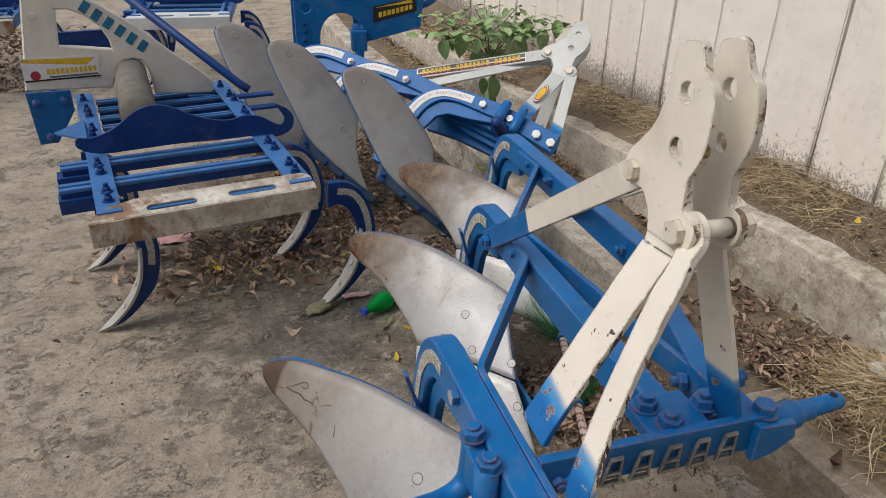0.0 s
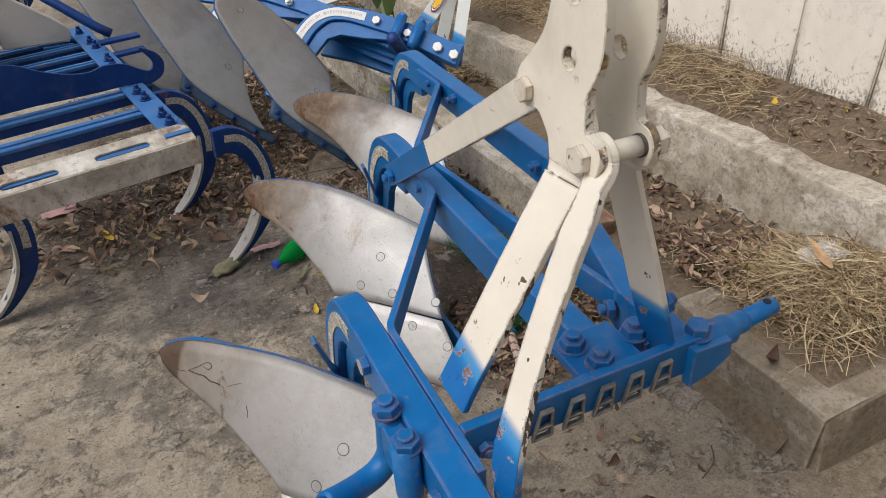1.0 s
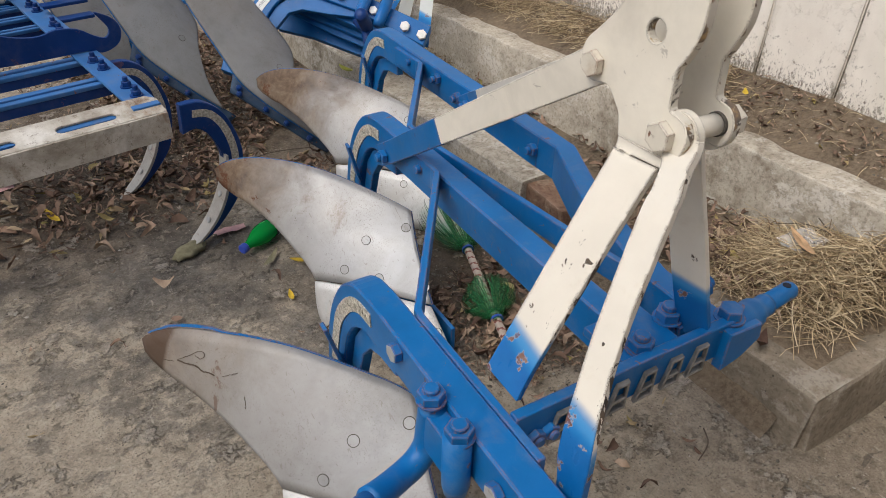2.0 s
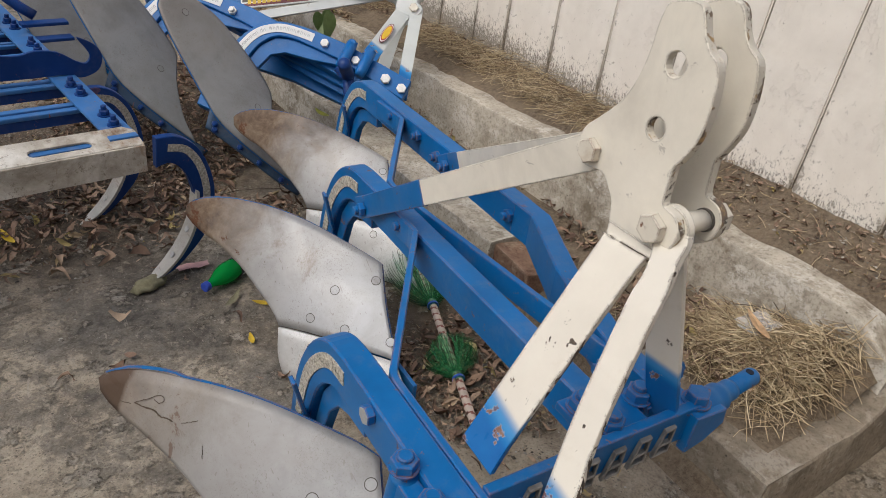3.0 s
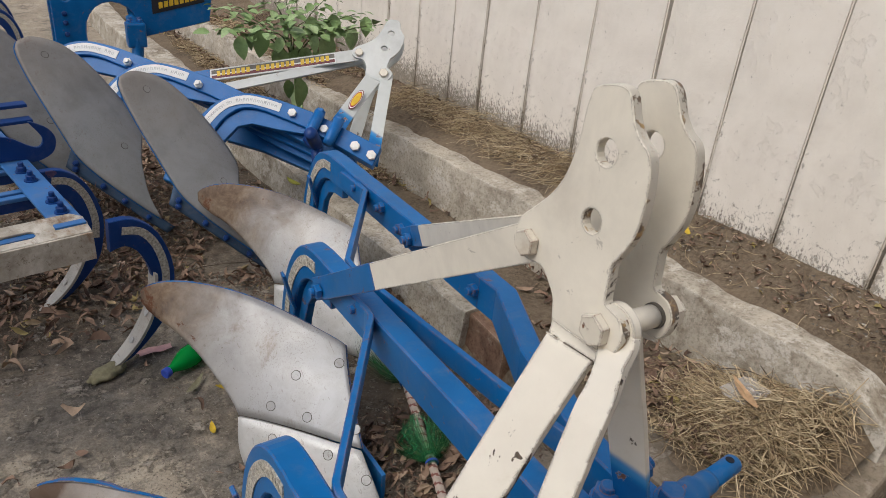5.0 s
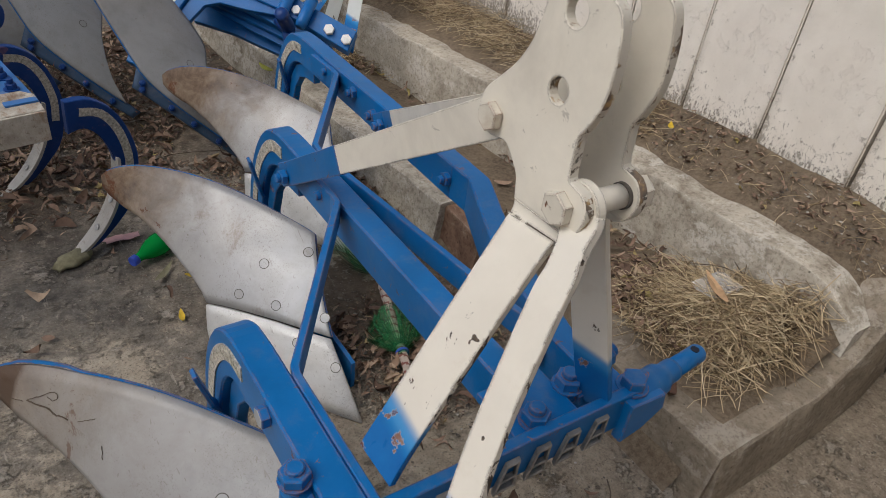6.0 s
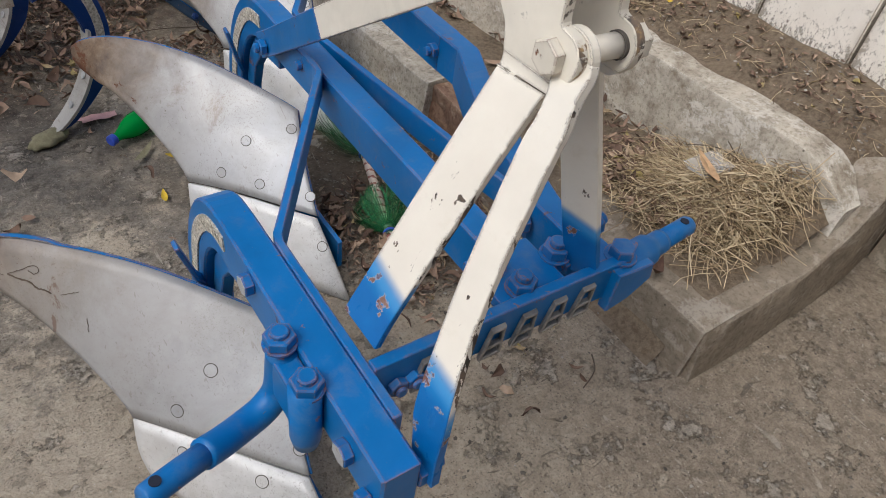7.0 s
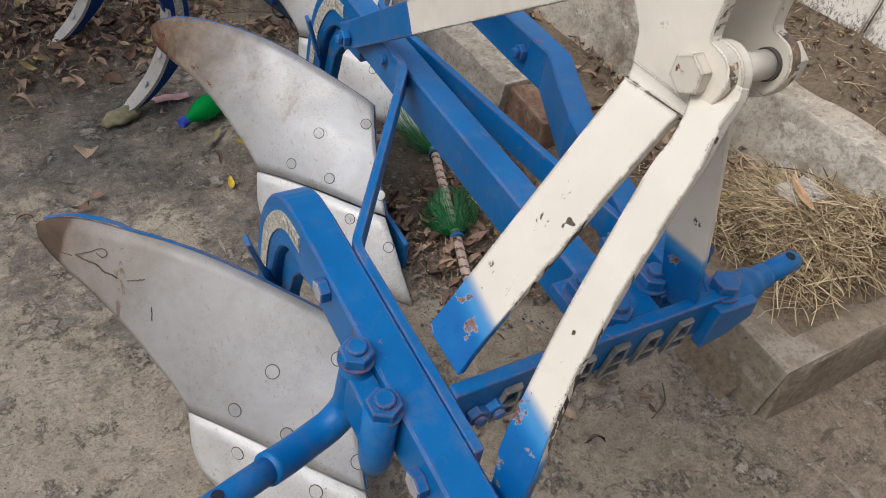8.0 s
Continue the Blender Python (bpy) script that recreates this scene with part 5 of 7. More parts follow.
    part("rear_leg", ribbon_bm(*straight_leg, 0.013, 1) if fresh else ribbon_bm([(0.5722, 0.115, 0.940), (0.566, 0.109, 0.928), (0.549, 0.102, 0.914), (0.534, 0.091, 0.888), (0.517, 0.085, 0.860), (0.449, 0.057, 0.736), (0.404, 0.027, 0.653), (0.385, 0.010, 0.605), (0.378, 0.006, 0.550), (0.377, 0.004, 0.500)],
                               [(0.5722, 0.168, 0.940), (0.567, 0.160, 0.925), (0.546, 0.139, 0.906), (0.528, 0.128, 0.888), (0.506, 0.122, 0.855), (0.441, 0.094, 0.736), (0.402, 0.072, 0.662), (0.376, 0.056, 0.602), (0.375, 0.050, 0.550), (0.375, 0.046, 0.500)], 0.013, 1), [M_WHITE_LEG] * 2 if fresh else [M_MAST_FLAT, M_MAST_EDGE], T, "white flat leg with a blue foot" if fresh else "cream flat leg with a blue foot, chipped", "creased")
    part("nut", nut_bm((0.738, 0.192, 0.540), (-1, 0, -0.28), 0.019, 0.017, 0.012), blue, T)
    part("nut", nut_bm((0.741, 0.178, 0.618), (1, 0, 0.28), 0.018, 0.016, 0.010), blue, T)
    part("nut", nut_bm((0.757, 0.305, 0.515), (-1, 0.3, 0), 0.018, 0.015, 0.012), blue, T)
    part("pivot_bolt", nut_bm((0.5595, 0.154, 0.933), (-1, 0, 0), 0.0195, 0.013, 0.0), M_CREAM_BOLT, T, "cream hex pivot bolt")
    sp = part("spacer_tube", tube_bm([(0.584, 0.146, 0.935), (0.6365, 0.143, 0.935)], 0.0135, 20), M_CREAM, T, "cream spacer tube between the plates", True)
    part("nut", nut_bm((0.6495, 0.142, 0.935), (1, 0, 0), 0.0195, 0.016, 0.008), M_CREAM_BOLT, T)
    part("joint_ring", tube_bm([(0.6315, 0.143, 0.935), (0.6362, 0.143, 0.935)], 0.0152, 20), M_RING, sp, "thin dark ring at the plate")
    part("boss", tube_bm([(0.5845, 0.144, 0.935), (0.588, 0.144, 0.935)], 0.018, 22), M_EDGE, T)
    part("brace_bolt", nut_bm((0.5605, 0.284, 0.976), (-1, 0, 0), 0.0175, 0.012, 0.0), M_CREAM_BOLT, T, "cream hex bolt, rust showing")
    # the braces back to the second and third beam
    for side in (0, 1):
        if side == 0:
            a, b = (Vector((0.579, 0.286, 0.974)), Vector((0.619, 0.985, 0.508))) if not fresh else (Vector((0.579, 0.290, 0.972)), Vector((0.702, 0.964, 0.604)))
        else:
            a, b = (Vector((0.630, 0.288, 0.974)), Vector((0.911, 1.090, 0.530))) if not fresh else (Vector((0.630, 0.290, 0.972)), Vector((0.575, 0.785, 0.562)))
        d = (b - a)
        f = (0.64 if side == 0 else 0.90) if not fresh else (0.82, 0.97)[side]
        part("brace", bar_bm([a - d.normalized() * 0.015, a + d * f], (0, 0.6, 0.8), 0.038 if fresh and side else 0.052, 0.011, 0.001, 1), [M_WHITE_PAINT] * 2 if fresh else [M_CREAM, M_EDGE], T, "white flat brace" if fresh else "cream flat brace, edges chipped")
        part("brace_foot", bar_bm([a + d * f, b, b + Vector((0, 0.045, -0.028))], (0, 0.6, 0.8), 0.054, 0.012, 0.0015), blue, T, "blue end of the brace")
        if fresh and side == 0:
            w = (Vector((0, 0.6, 0.8)) - d.normalized() * Vector((0, 0.6, 0.8)).dot(d.normalized())).normalized()
            nn = d.normalized().cross(w)
            for sg in (-1, 1):
                def put(e):
                    return lambda p, q, c: a + d * p + w * q + nn * (sg * e + c)
                st = part("brace_sticker", plate_bm([(0.12, -0.022), (0.815, -0.022), (0.815, 0.022), (0.12, 0.022)], [], put(0.0062), 0.0006, 0), M_PLATE_NEW, T, "printed sticker with red band and yellow bars")
                part("sticker_band", plate_bm([(0.125, -0.019), (0.81, -0.019), (0.81, -0.005), (0.125, -0.005)], [], put(0.0068), 0.0006, 0), M_MAROON, st)
                part("sticker_band", plate_bm([(0.125, 0.001), (0.81, 0.001), (0.81, 0.019), (0.125, 0.019)], [], put(0.0068), 0.0006, 0), M_PIPE, st)
                for k in range(23):
                    t0 = 0.155 + 0.0275 * k
                    if k % 9 == 6:
                        continue
                    part("sticker_bar", plate_bm([(t0, -0.010), (t0 + 0.019, -0.010), (t0 + 0.019, 0.013), (t0, 0.013)], [], put(0.0076), 0.0006, 0), M_YELLOW, st)
        part("nut", nut_bm(b + Vector((-0.008, 0.01, -0.012)), (-1, 0, 0), 0.0175, 0.014, 0.010), M_NAVY if fresh else blue, T)
    if fresh:
        for ob in set(T.children) - fixed:
            ob.location = (0, 0.023, -0.004)
    return T


STEPS = ((0.0, 0.0), (0.327, 0.615), (0.632, 1.165))
plough(Matrix.Identity(4), STEPS, "blue three-furrow mouldboard plough with cream mast, standing on concrete")

# the second plough lies tipped over on its hitch pin
BACK = Matrix.Translation((0.8325, 1.5634, 0.2114)) @ Euler((0, 0, radians(44.87))).to_matrix().to_4x4() @ Euler((radians(14.62), 0, 0)).to_matrix().to_4x4() @ Euler((0, radians(42.17), 0)).to_matrix().to_4x4() @ Matrix.Scale(1.0244, 4)
plough(BACK, ((0.0, 0.0), (0.042, 0.383), (0.095, 0.690)), "fresh blue plough with grey mouldboards and white bolts, tipped over", True)


# ---------------------------------------------------------------- cultivator
def tine(T, x, y, flip=1):
    """A spring tine: C-shaped blue shank and a curved pointed share, its tip on the ground at (x, y)."""
    out = smooth_line([(0.055, 0.465, 0), (0.12, 0.458, 0), (0.182, 0.40, 0), (0.216, 0.28, 0), (0.193, 0.155, 0), (0.142, 0.085, 0), (0.075, 0.028, 0), (0.03, 0.012, 0)], 4)
    inn = smooth_line([(0.045, 0.02, 0), (0.098, 0.085, 0), (0.146, 0.160, 0), (0.154, 0.265, 0), (0.130, 0.345, 0), (0.092, 0.384, 0), (0.050, 0.378, 0)], 4)
    sh = part("tine", plate_bm([(p.x, p.y) for p in out] + [(p.x, p.y) for p in inn], [], lambda a, b, c: Vector((x + a, y + c, b)), 0.026, 0.002), M_NAVY, T, "C-shaped dark blue tine")
    line = smooth_line([(0.165, 0.285, 0), (0.150, 0.185, 0), (0.108, 0.103, 0), (0.05, 0.04, 0), (-0.005, 0.004, 0)], 5)
    bm = bmesh.new()
    rings = []
    for k, p in enumerate(line):
        t = k / (len(line) - 1)
        w = 0.030 * (0.75 + 0.25 * math.sin(math.pi * min(1, t * 1.2))) * (1 if t < 0.8 else max(0.12, (1 - t) / 0.2))
        rings.append([bm.verts.new((x + p.x + dx - 0.010, y + sy * w - 0.004, max(0.002, p.y + dz))) for sy, dx, dz in ((-1, 0, 0), (1, 0, 0), (1, 0.008, -0.004), (-1, 0.008, -0.004))])
    for a, b in zip(rings, rings[1:]):
        for k in range(4):
            bm.faces.new((a[k], a[(k + 1) % 4], b[(k + 1) % 4], b[k]))
    bm.faces.new(rings[0][::-1])
    bm.faces.new(rings[-1])
    point = part("tine_share", bm, M_TINE, sh, "pale reversible share point")
    for k in (7, 12):
        p = line[k]
        part("bolt_head", nut_bm((x + p.x - 0.010, y - 0.004, p.y + 0.004), (-0.9, 0, 0.5), 0.011, 0.003, 0.0), M_STEEL, point)
    lab = bmesh.new()
    mid = smooth_line([(0.085, 0.432, 0), (0.135, 0.418, 0), (0.172, 0.365, 0), (0.190, 0.285, 0), (0.184, 0.215, 0)], 4)
    ring = []
    for k, q in enumerate(mid):
        d = (mid[min(k + 1, len(mid) - 1)] - mid[max(k - 1, 0)]).normalized()
        nn = Vector((-d.y, d.x, 0))
        ring.append([lab.verts.new((x + (q + nn * w).x, y - 0.0145, (q + nn * w).y)) for w in (-0.011, 0.011)] + [lab.verts.new((x + (q + nn * w).x, y - 0.012, (q + nn * w).y)) for w in (0.011, -0.011)])
    for a, b in zip(ring, ring[1:]):
        for k in range(4):
            lab.faces.new((a[k], a[(k + 1) % 4], b[(k + 1) % 4], b[k]))
    part("label_plate", lab, M_PLATE, sh, "worn embossed label")


def slotted_rail(T, y, x0, x1, z, w=0.058, material=None, dark=True):
    r = part("cross_rail", box((x0, y - w / 2, z - 0.012), (x1, y - 0.006, z), 0.003), material or M_PALE_BLUE, T, "blue slotted cross rail")
    part("rail_half", box((x0, y + 0.006, z - 0.012), (x1, y + w / 2, z), 0.003), material or M_PALE_BLUE, r)
    # the rail's sides: their shade is put into a darker blue
    part("web", box((x0 + 0.004, y - w / 2 + 0.003, z - 0.038), (x1 - 0.004, y + w / 2 - 0.003, z - 0.0125)), M_NAVY, r, "side of the rail, its shade painted in navy")
    return r


def cultivator(m, label):
    T = empty("cultivator", m)
    tagged(T, label, "cultivator", "cultivators")
    W, Ln, Z = 0.63, 1.30, 0.535
    # side rails: angles with paired bolts
    for x0, x1 in ((0.02, 0.085), (0.555, 0.625)):
        r = part("side_rail", box((x0, 0.03, Z - 0.008), (x1, Ln, Z), 0.002), M_PALE_BLUE, T, "pale blue side angle with bolts")
        part("flange", box((x0 if x0 < 0.3 else x1 - 0.008, 0.031, Z - 0.065), (x0 + 0.008 if x0 < 0.3 else x1, Ln - 0.001, Z - 0.0085), 0.001), M_PALE_BLUE, r)
        for y in (0.11, 0.18, 0.34, 0.41, 0.56, 0.72, 0.79, 0.97, 1.04, 1.2):
            part("nut", nut_bm(((x0 + x1) / 2 + 0.005 * math.sin(y * 9), y, Z), (0, 0, 1), 0.0125, 0.013, 0.012, 0.017), M_NAVY, r)
    for y, x0 in ((0.30, -0.07), (0.49, -0.06), (0.74, 0.09), (0.86, 0.09), (0.98, 0.09), (1.10, 0.09), (1.22, 0.09)):
        slotted_rail(T, y, x0, 0.60, Z - 0.012, 0.058 if y < 0.6 else 0.042)
    for y in (0.30, 0.49):
        part("rail_end", box((-0.075, y - 0.04, Z - 0.085), (0.02, y + 0.03, Z - 0.040), 0.003), M_NAVY, T)
    # near bar: worn cream angle with two long slots
    def put_top(a, b, c):
        return Vector((a, 0.0 + b, Z + 0.002 - 0.22 * (0.075 - b) + c))
    bar = part("end_bar", plate_bm([(-0.005, 0.0), (0.626, 0.0), (0.626, 0.062), (0.602, 0.082), (0.12, 0.082), (0.045, 0.06), (-0.005, 0.02)],
                                   [slot_pts(0.160, 0.270, 0.030, 0.013), slot_pts(0.385, 0.500, 0.034, 0.013)], put_top, 0.006, 0.001), M_OLD_CREAM, T, "cream end bar with long slots, rust-stained")
    part("bar_face", box((-0.005, -0.006, Z - 0.085), (0.626, 0.0, Z - 0.013), 0.002), M_OLD_CREAM, bar)
    part("bar_lining", plate_bm([(0.02, 0.004), (0.62, 0.004), (0.62, 0.060), (0.12, 0.060), (0.02, 0.018)], [slot_pts(0.10, 0.60, 0.030, 0.0035)], lambda a, b, c: put_top(a, b, c - 0.0065), 0.005, 0), M_PALE_BLUE, bar, "blue rail inside the bar")
    # wavy cut plate across the frame
    wave = [(0.005, 0.615), (0.042, 0.612), (0.086, 0.621), (0.132, 0.643), (0.181, 0.678), (0.235, 0.695), (0.295, 0.686), (0.362, 0.649), (0.432, 0.623), (0.488, 0.616), (0.529, 0.625), (0.587, 0.616), (0.630, 0.588),
            (0.655, 0.577), (0.668, 0.584), (0.672, 0.602), (0.660, 0.625), (0.643, 0.652), (0.663, 0.645), (0.692, 0.625), (0.706, 0.595), (0.698, 0.562), (0.676, 0.544), (0.640, 0.536), (0.600, 0.549), (0.520, 0.549), (0.423, 0.551), (0.311, 0.556), (0.185, 0.555), (0.064, 0.556), (0.002, 0.583)]
    wave = [(q.x, q.y) for q in smooth_line([(a, b, 0) for a, b in wave], 3, True)]
    part("wave_plate", plate_bm(wave, [], lambda a, b, c: Vector((a, 0.50 + c, b - 0.012)), 0.010, 0.0012), M_NAVY, T, "dark blue plate cut in a wavy horned outline")
    # cream headstock panel with an arch, an opening and stickers
    outer = [(-0.077, 1.00), (-0.143, 0.608), (0.162, 0.590), (0.177, 0.625), (0.190, 0.664), (0.217, 0.688), (0.254, 0.696), (0.284, 0.687), (0.304, 0.653), (0.311, 0.612), (0.315, 0.549), (0.435, 0.538), (0.535, 0.530),
             (0.551, 0.552), (0.546, 0.583), (0.494, 0.635), (0.395, 0.717), (0.304, 0.805), (0.214, 0.876), (0.04, 1.00)]
    hole = [(0.020, 0.896), (0.006, 0.766), (0.093, 0.755), (0.185, 0.740), (0.180, 0.774), (0.156, 0.826), (0.114, 0.866), (0.062, 0.893)]
    PY = 1.15
    head = part("headstock_panel", plate_bm(outer, [hole], lambda a, b, c: Vector((a, PY + c, b)), 0.03, 0.006), M_CREAM, T, "cream headstock panel with arch and opening")
    part("panel_bolt", nut_bm((-0.06, PY - 0.015, 0.88), (0, -1, 0), 0.014, 0.008, 0.0), M_CREAM, head)
    part("rear_panel", box((-0.02, PY + 0.20, 0.66), (0.20, PY + 0.22, 0.775), 0.003), M_NAVY, T, "dark blue plate behind the opening")
    # sticker: printed bands, the lettering as plain bars
    st = part("sticker", box((-0.135, PY - 0.0165, 0.640), (0.130, PY - 0.0152, 0.728)), M_PLATE_NEW, head, "printed sticker with yellow and red bands")
    part("sticker_band", plate_bm([(-0.133, 0.726), (-0.133, 0.714), (0.085, 0.690), (0.118, 0.716)], [], lambda a, b, c: Vector((a, PY - 0.0170 + c, b)), 0.0006, 0), M_YELLOW, st)
    for k in range(11):
        part("sticker_bar", box((-0.055 + 0.016 * k, PY - 0.0172, 0.664), (-0.043 + 0.016 * k, PY - 0.0166, 0.684)), M_YELLOW, st)
    part("sticker_band", box((-0.133, PY - 0.0172, 0.641), (0.128, PY - 0.0166, 0.647)), M_INK, st)
    part("sticker_band", box((-0.05, PY - 0.0172, 0.650), (0.12, PY - 0.0166, 0.657)), M_PIPE, st)
    part("sticker_mark", plate_bm(ring_pts(-0.095, 0.663, 0.018, 10), [], lambda a, b, c: Vector((a, PY - 0.0170 + c, b)), 0.0006, 0), M_RED, st)
    for k in range(6):
        a = Vector((0.118 + 0.036 * k, 0, 0.905 - 0.0315 * k))
        mm = Matrix.Translation((a.x, PY - 0.0158, a.z - 0.005)) @ Matrix.Rotation(radians(40), 4, "Y")
        part("painted_bar", box((-0.014, -0.001, -0.022), (0.014, 0.001, 0.022), 0.0, mm), M_TEAL, head, "teal painted bar in place of a maker's name")
    for x0, x1 in ((-0.145, 0.01), (0.44, 0.545)):
        br = part("bracket", plate_bm([(x0, 0.605), (x1, 0.60), (x1, 0.52), (x0 + 0.075, 0.40), (x0 + 0.01, 0.40)] if x0 < 0 else [(x0, 0.532), (x1, 0.525), (x1, 0.43), (x0, 0.43)], [], lambda a, b, c: Vector((a, PY - 0.022 + c, b)), 0.012, 0.002), M_BLUE, T, "blue bolted bracket")
        for bx_, bz in ((x0 + 0.03, 0.565), (x1 - 0.03, 0.565), (x0 + 0.05, 0.43)) if x0 < 0 else ((x0 + 0.03, 0.495), (x1 - 0.03, 0.490)):
            part("nut", nut_bm((bx_, PY - 0.028, bz), (0, -1, 0), 0.015, 0.012, 0.006), M_BLUE, br)
    part("gusset", plate_bm([(-0.07, 0.40), (0.03, 0.28), (0.03, 0.52)], [], lambda a, b, c: Vector((a + 0.005, 0.38 + b, Z + 0.006 + c)), 0.008, 0.001), M_PALE_BLUE, T, "pale blue gusset plate")
    part("roller_pipe", tube_bm([(0.205, 0.56, 0.635), (0.235, 1.14, 0.635), (0.24, 1.20, 0.635)], 0.060, 24), M_PIPE, T, "dusty grey pipe", True)
    part("stay_tube", tube_bm([(0.20, 1.22, 0.99), (0.62, 0.98, 0.60), (0.655, 0.96, 0.575)], 0.017, 14), M_NAVY, T, "dark blue stay tube", True)
    part("pin_fork", box((0.60, 0.90, 0.555), (0.74, 0.945, 0.566), 0.003), M_NAVY, T, "blue fork plate")
    part("pin_fork", box((0.62, 0.86, 0.515), (0.74, 0.905, 0.526), 0.003), M_NAVY, T, "blue fork plate")
    return T


CULT = pose(-0.40, 1.32, 0, 0, 0, 9.5)
cult = cultivator(CULT, "blue cultivator with cream headstock and worn slotted end bar")
inv = CULT.inverted()
for x, y in ((0.217, 1.577), (0.102, 1.983), (-0.492, 1.622), (-0.580, 2.072)):
    q = inv @ Vector((x, y, 0))
    tine(cult, q.x, q.y)
second = copy_thing(cult, pose(-0.53, 4.42, 0.0, 0, 0, -6))
tagged(second, "blue cultivator with white slotted end bar standing further back")
for ob in second.children:
    if ob.name.startswith("end_bar"):
        for o in [ob] + [q for q in ob.children if q.name.startswith("bar_face")]:
            o.material_slots[0].link = "OBJECT"
            o.material_slots[0].material = M_WHITE_PAINT
third = copy_thing(cult, pose(-1.80, 4.45, 0.0, 0, 0, 2))
tagged(third, "blue cultivator at the yard's far side, partly hidden")


def toolbar_frame():
    """The blue box-framed implement behind the ploughs."""
    T = empty("seed_drill_frame", pose(0.40, 3.40, 0.0, 0, 0, -4))
    tagged(T, "blue box-framed implement with yellow sticker, standing behind the ploughs", "implement")
    arch = [(0.13 + 0.115 - 0.115 * math.cos(math.pi * k / 10), 0.56 + 0.13 * math.sin(math.pi * k / 10)) for k in range(11)]
    out = [(0.0, 1.05), (0.0, 0.0), (0.10, 0.0), (0.13, 0.30)] + arch + [(0.37, 0.53), (0.68, 0.60), (0.70, 0.74), (0.70, 1.05)]
    front = part("side_plate", plate_bm(out, [ring_pts(0.06, 0.72, 0.028)], lambda a, b, c: Vector((a, c, b)), 0.02, 0.003), M_BLUE, T, "blue side plate with an arched cut-out")
    part("side_plate", plate_bm(out, [ring_pts(0.06, 0.72, 0.028)], lambda a, b, c: Vector((a, 0.42 + c, b)), 0.02, 0.003), M_BLUE, T)
    part("box_panel", box((0.38, 0.01, 0.60), (0.685, 0.41, 0.98), 0.004), M_BLUE, T, "blue box")
    part("top_plate", box((0.0, 0.011, 1.03), (0.70, 0.409, 1.05), 0.002), M_BLUE, T)
    for bz in (0.60, 0.64, 0.55):
        part("nut", nut_bm((0.05, -0.010, bz), (0, -1, 0), 0.012, 0.010, 0.004), M_NAVY, front)
    st = part("sticker", plate_bm([(0.42, 0.635), (0.66, 0.69), (0.66, 0.76), (0.42, 0.72)], [], lambda a, b, c: Vector((a, -0.0112 + c, b)), 0.001, 0), M_INK, front, "dark sticker with yellow bands")
    for k in range(8):
        part("sticker_bar", plate_bm([(0.45 + 0.024 * k, 0.66 + 0.0055 * k), (0.468 + 0.024 * k, 0.664 + 0.0055 * k), (0.468 + 0.024 * k, 0.692 + 0.005 * k), (0.45 + 0.024 * k, 0.688 + 0.005 * k)], [], lambda a, b, c: Vector((a, -0.0122 + c, b)), 0.0006, 0), M_YELLOW, st)
    part("sticker_band", plate_bm([(0.43, 0.712), (0.64, 0.735), (0.63, 0.752)], [], lambda a, b, c: Vector((a, -0.0122 + c, b)), 0.0006, 0), M_YELLOW, st)
    hook = part("hitch_arm", tube_bm(smooth_line([(0.33, 0.02, 0.62), (0.335, -0.02, 0.55), (0.335, -0.03, 0.46), (0.30, -0.06, 0.405), (0.23, -0.09, 0.372)], 4), 0.027, 14), M_BLUE, T, "blue hooked hitch arm", True)
    part("clamp", box((0.295, -0.05, 0.49), (0.380, 0.02, 0.60), 0.008), M_BLUE, hook)
    for dx in (0.318, 0.360):
        part("nut", nut_bm((dx, -0.01, 0.60), (0, 0, 1), 0.014, 0.014, 0.01), M_BLUE, hook)
    part("drawbar_pin", tube_bm([(0.68, 0.15, 0.69), (0.75, 0.15, 0.70), (0.80, 0.15, 0.73)], 0.018, 12), M_BLUE, T, "", True)
    return T


toolbar_frame()


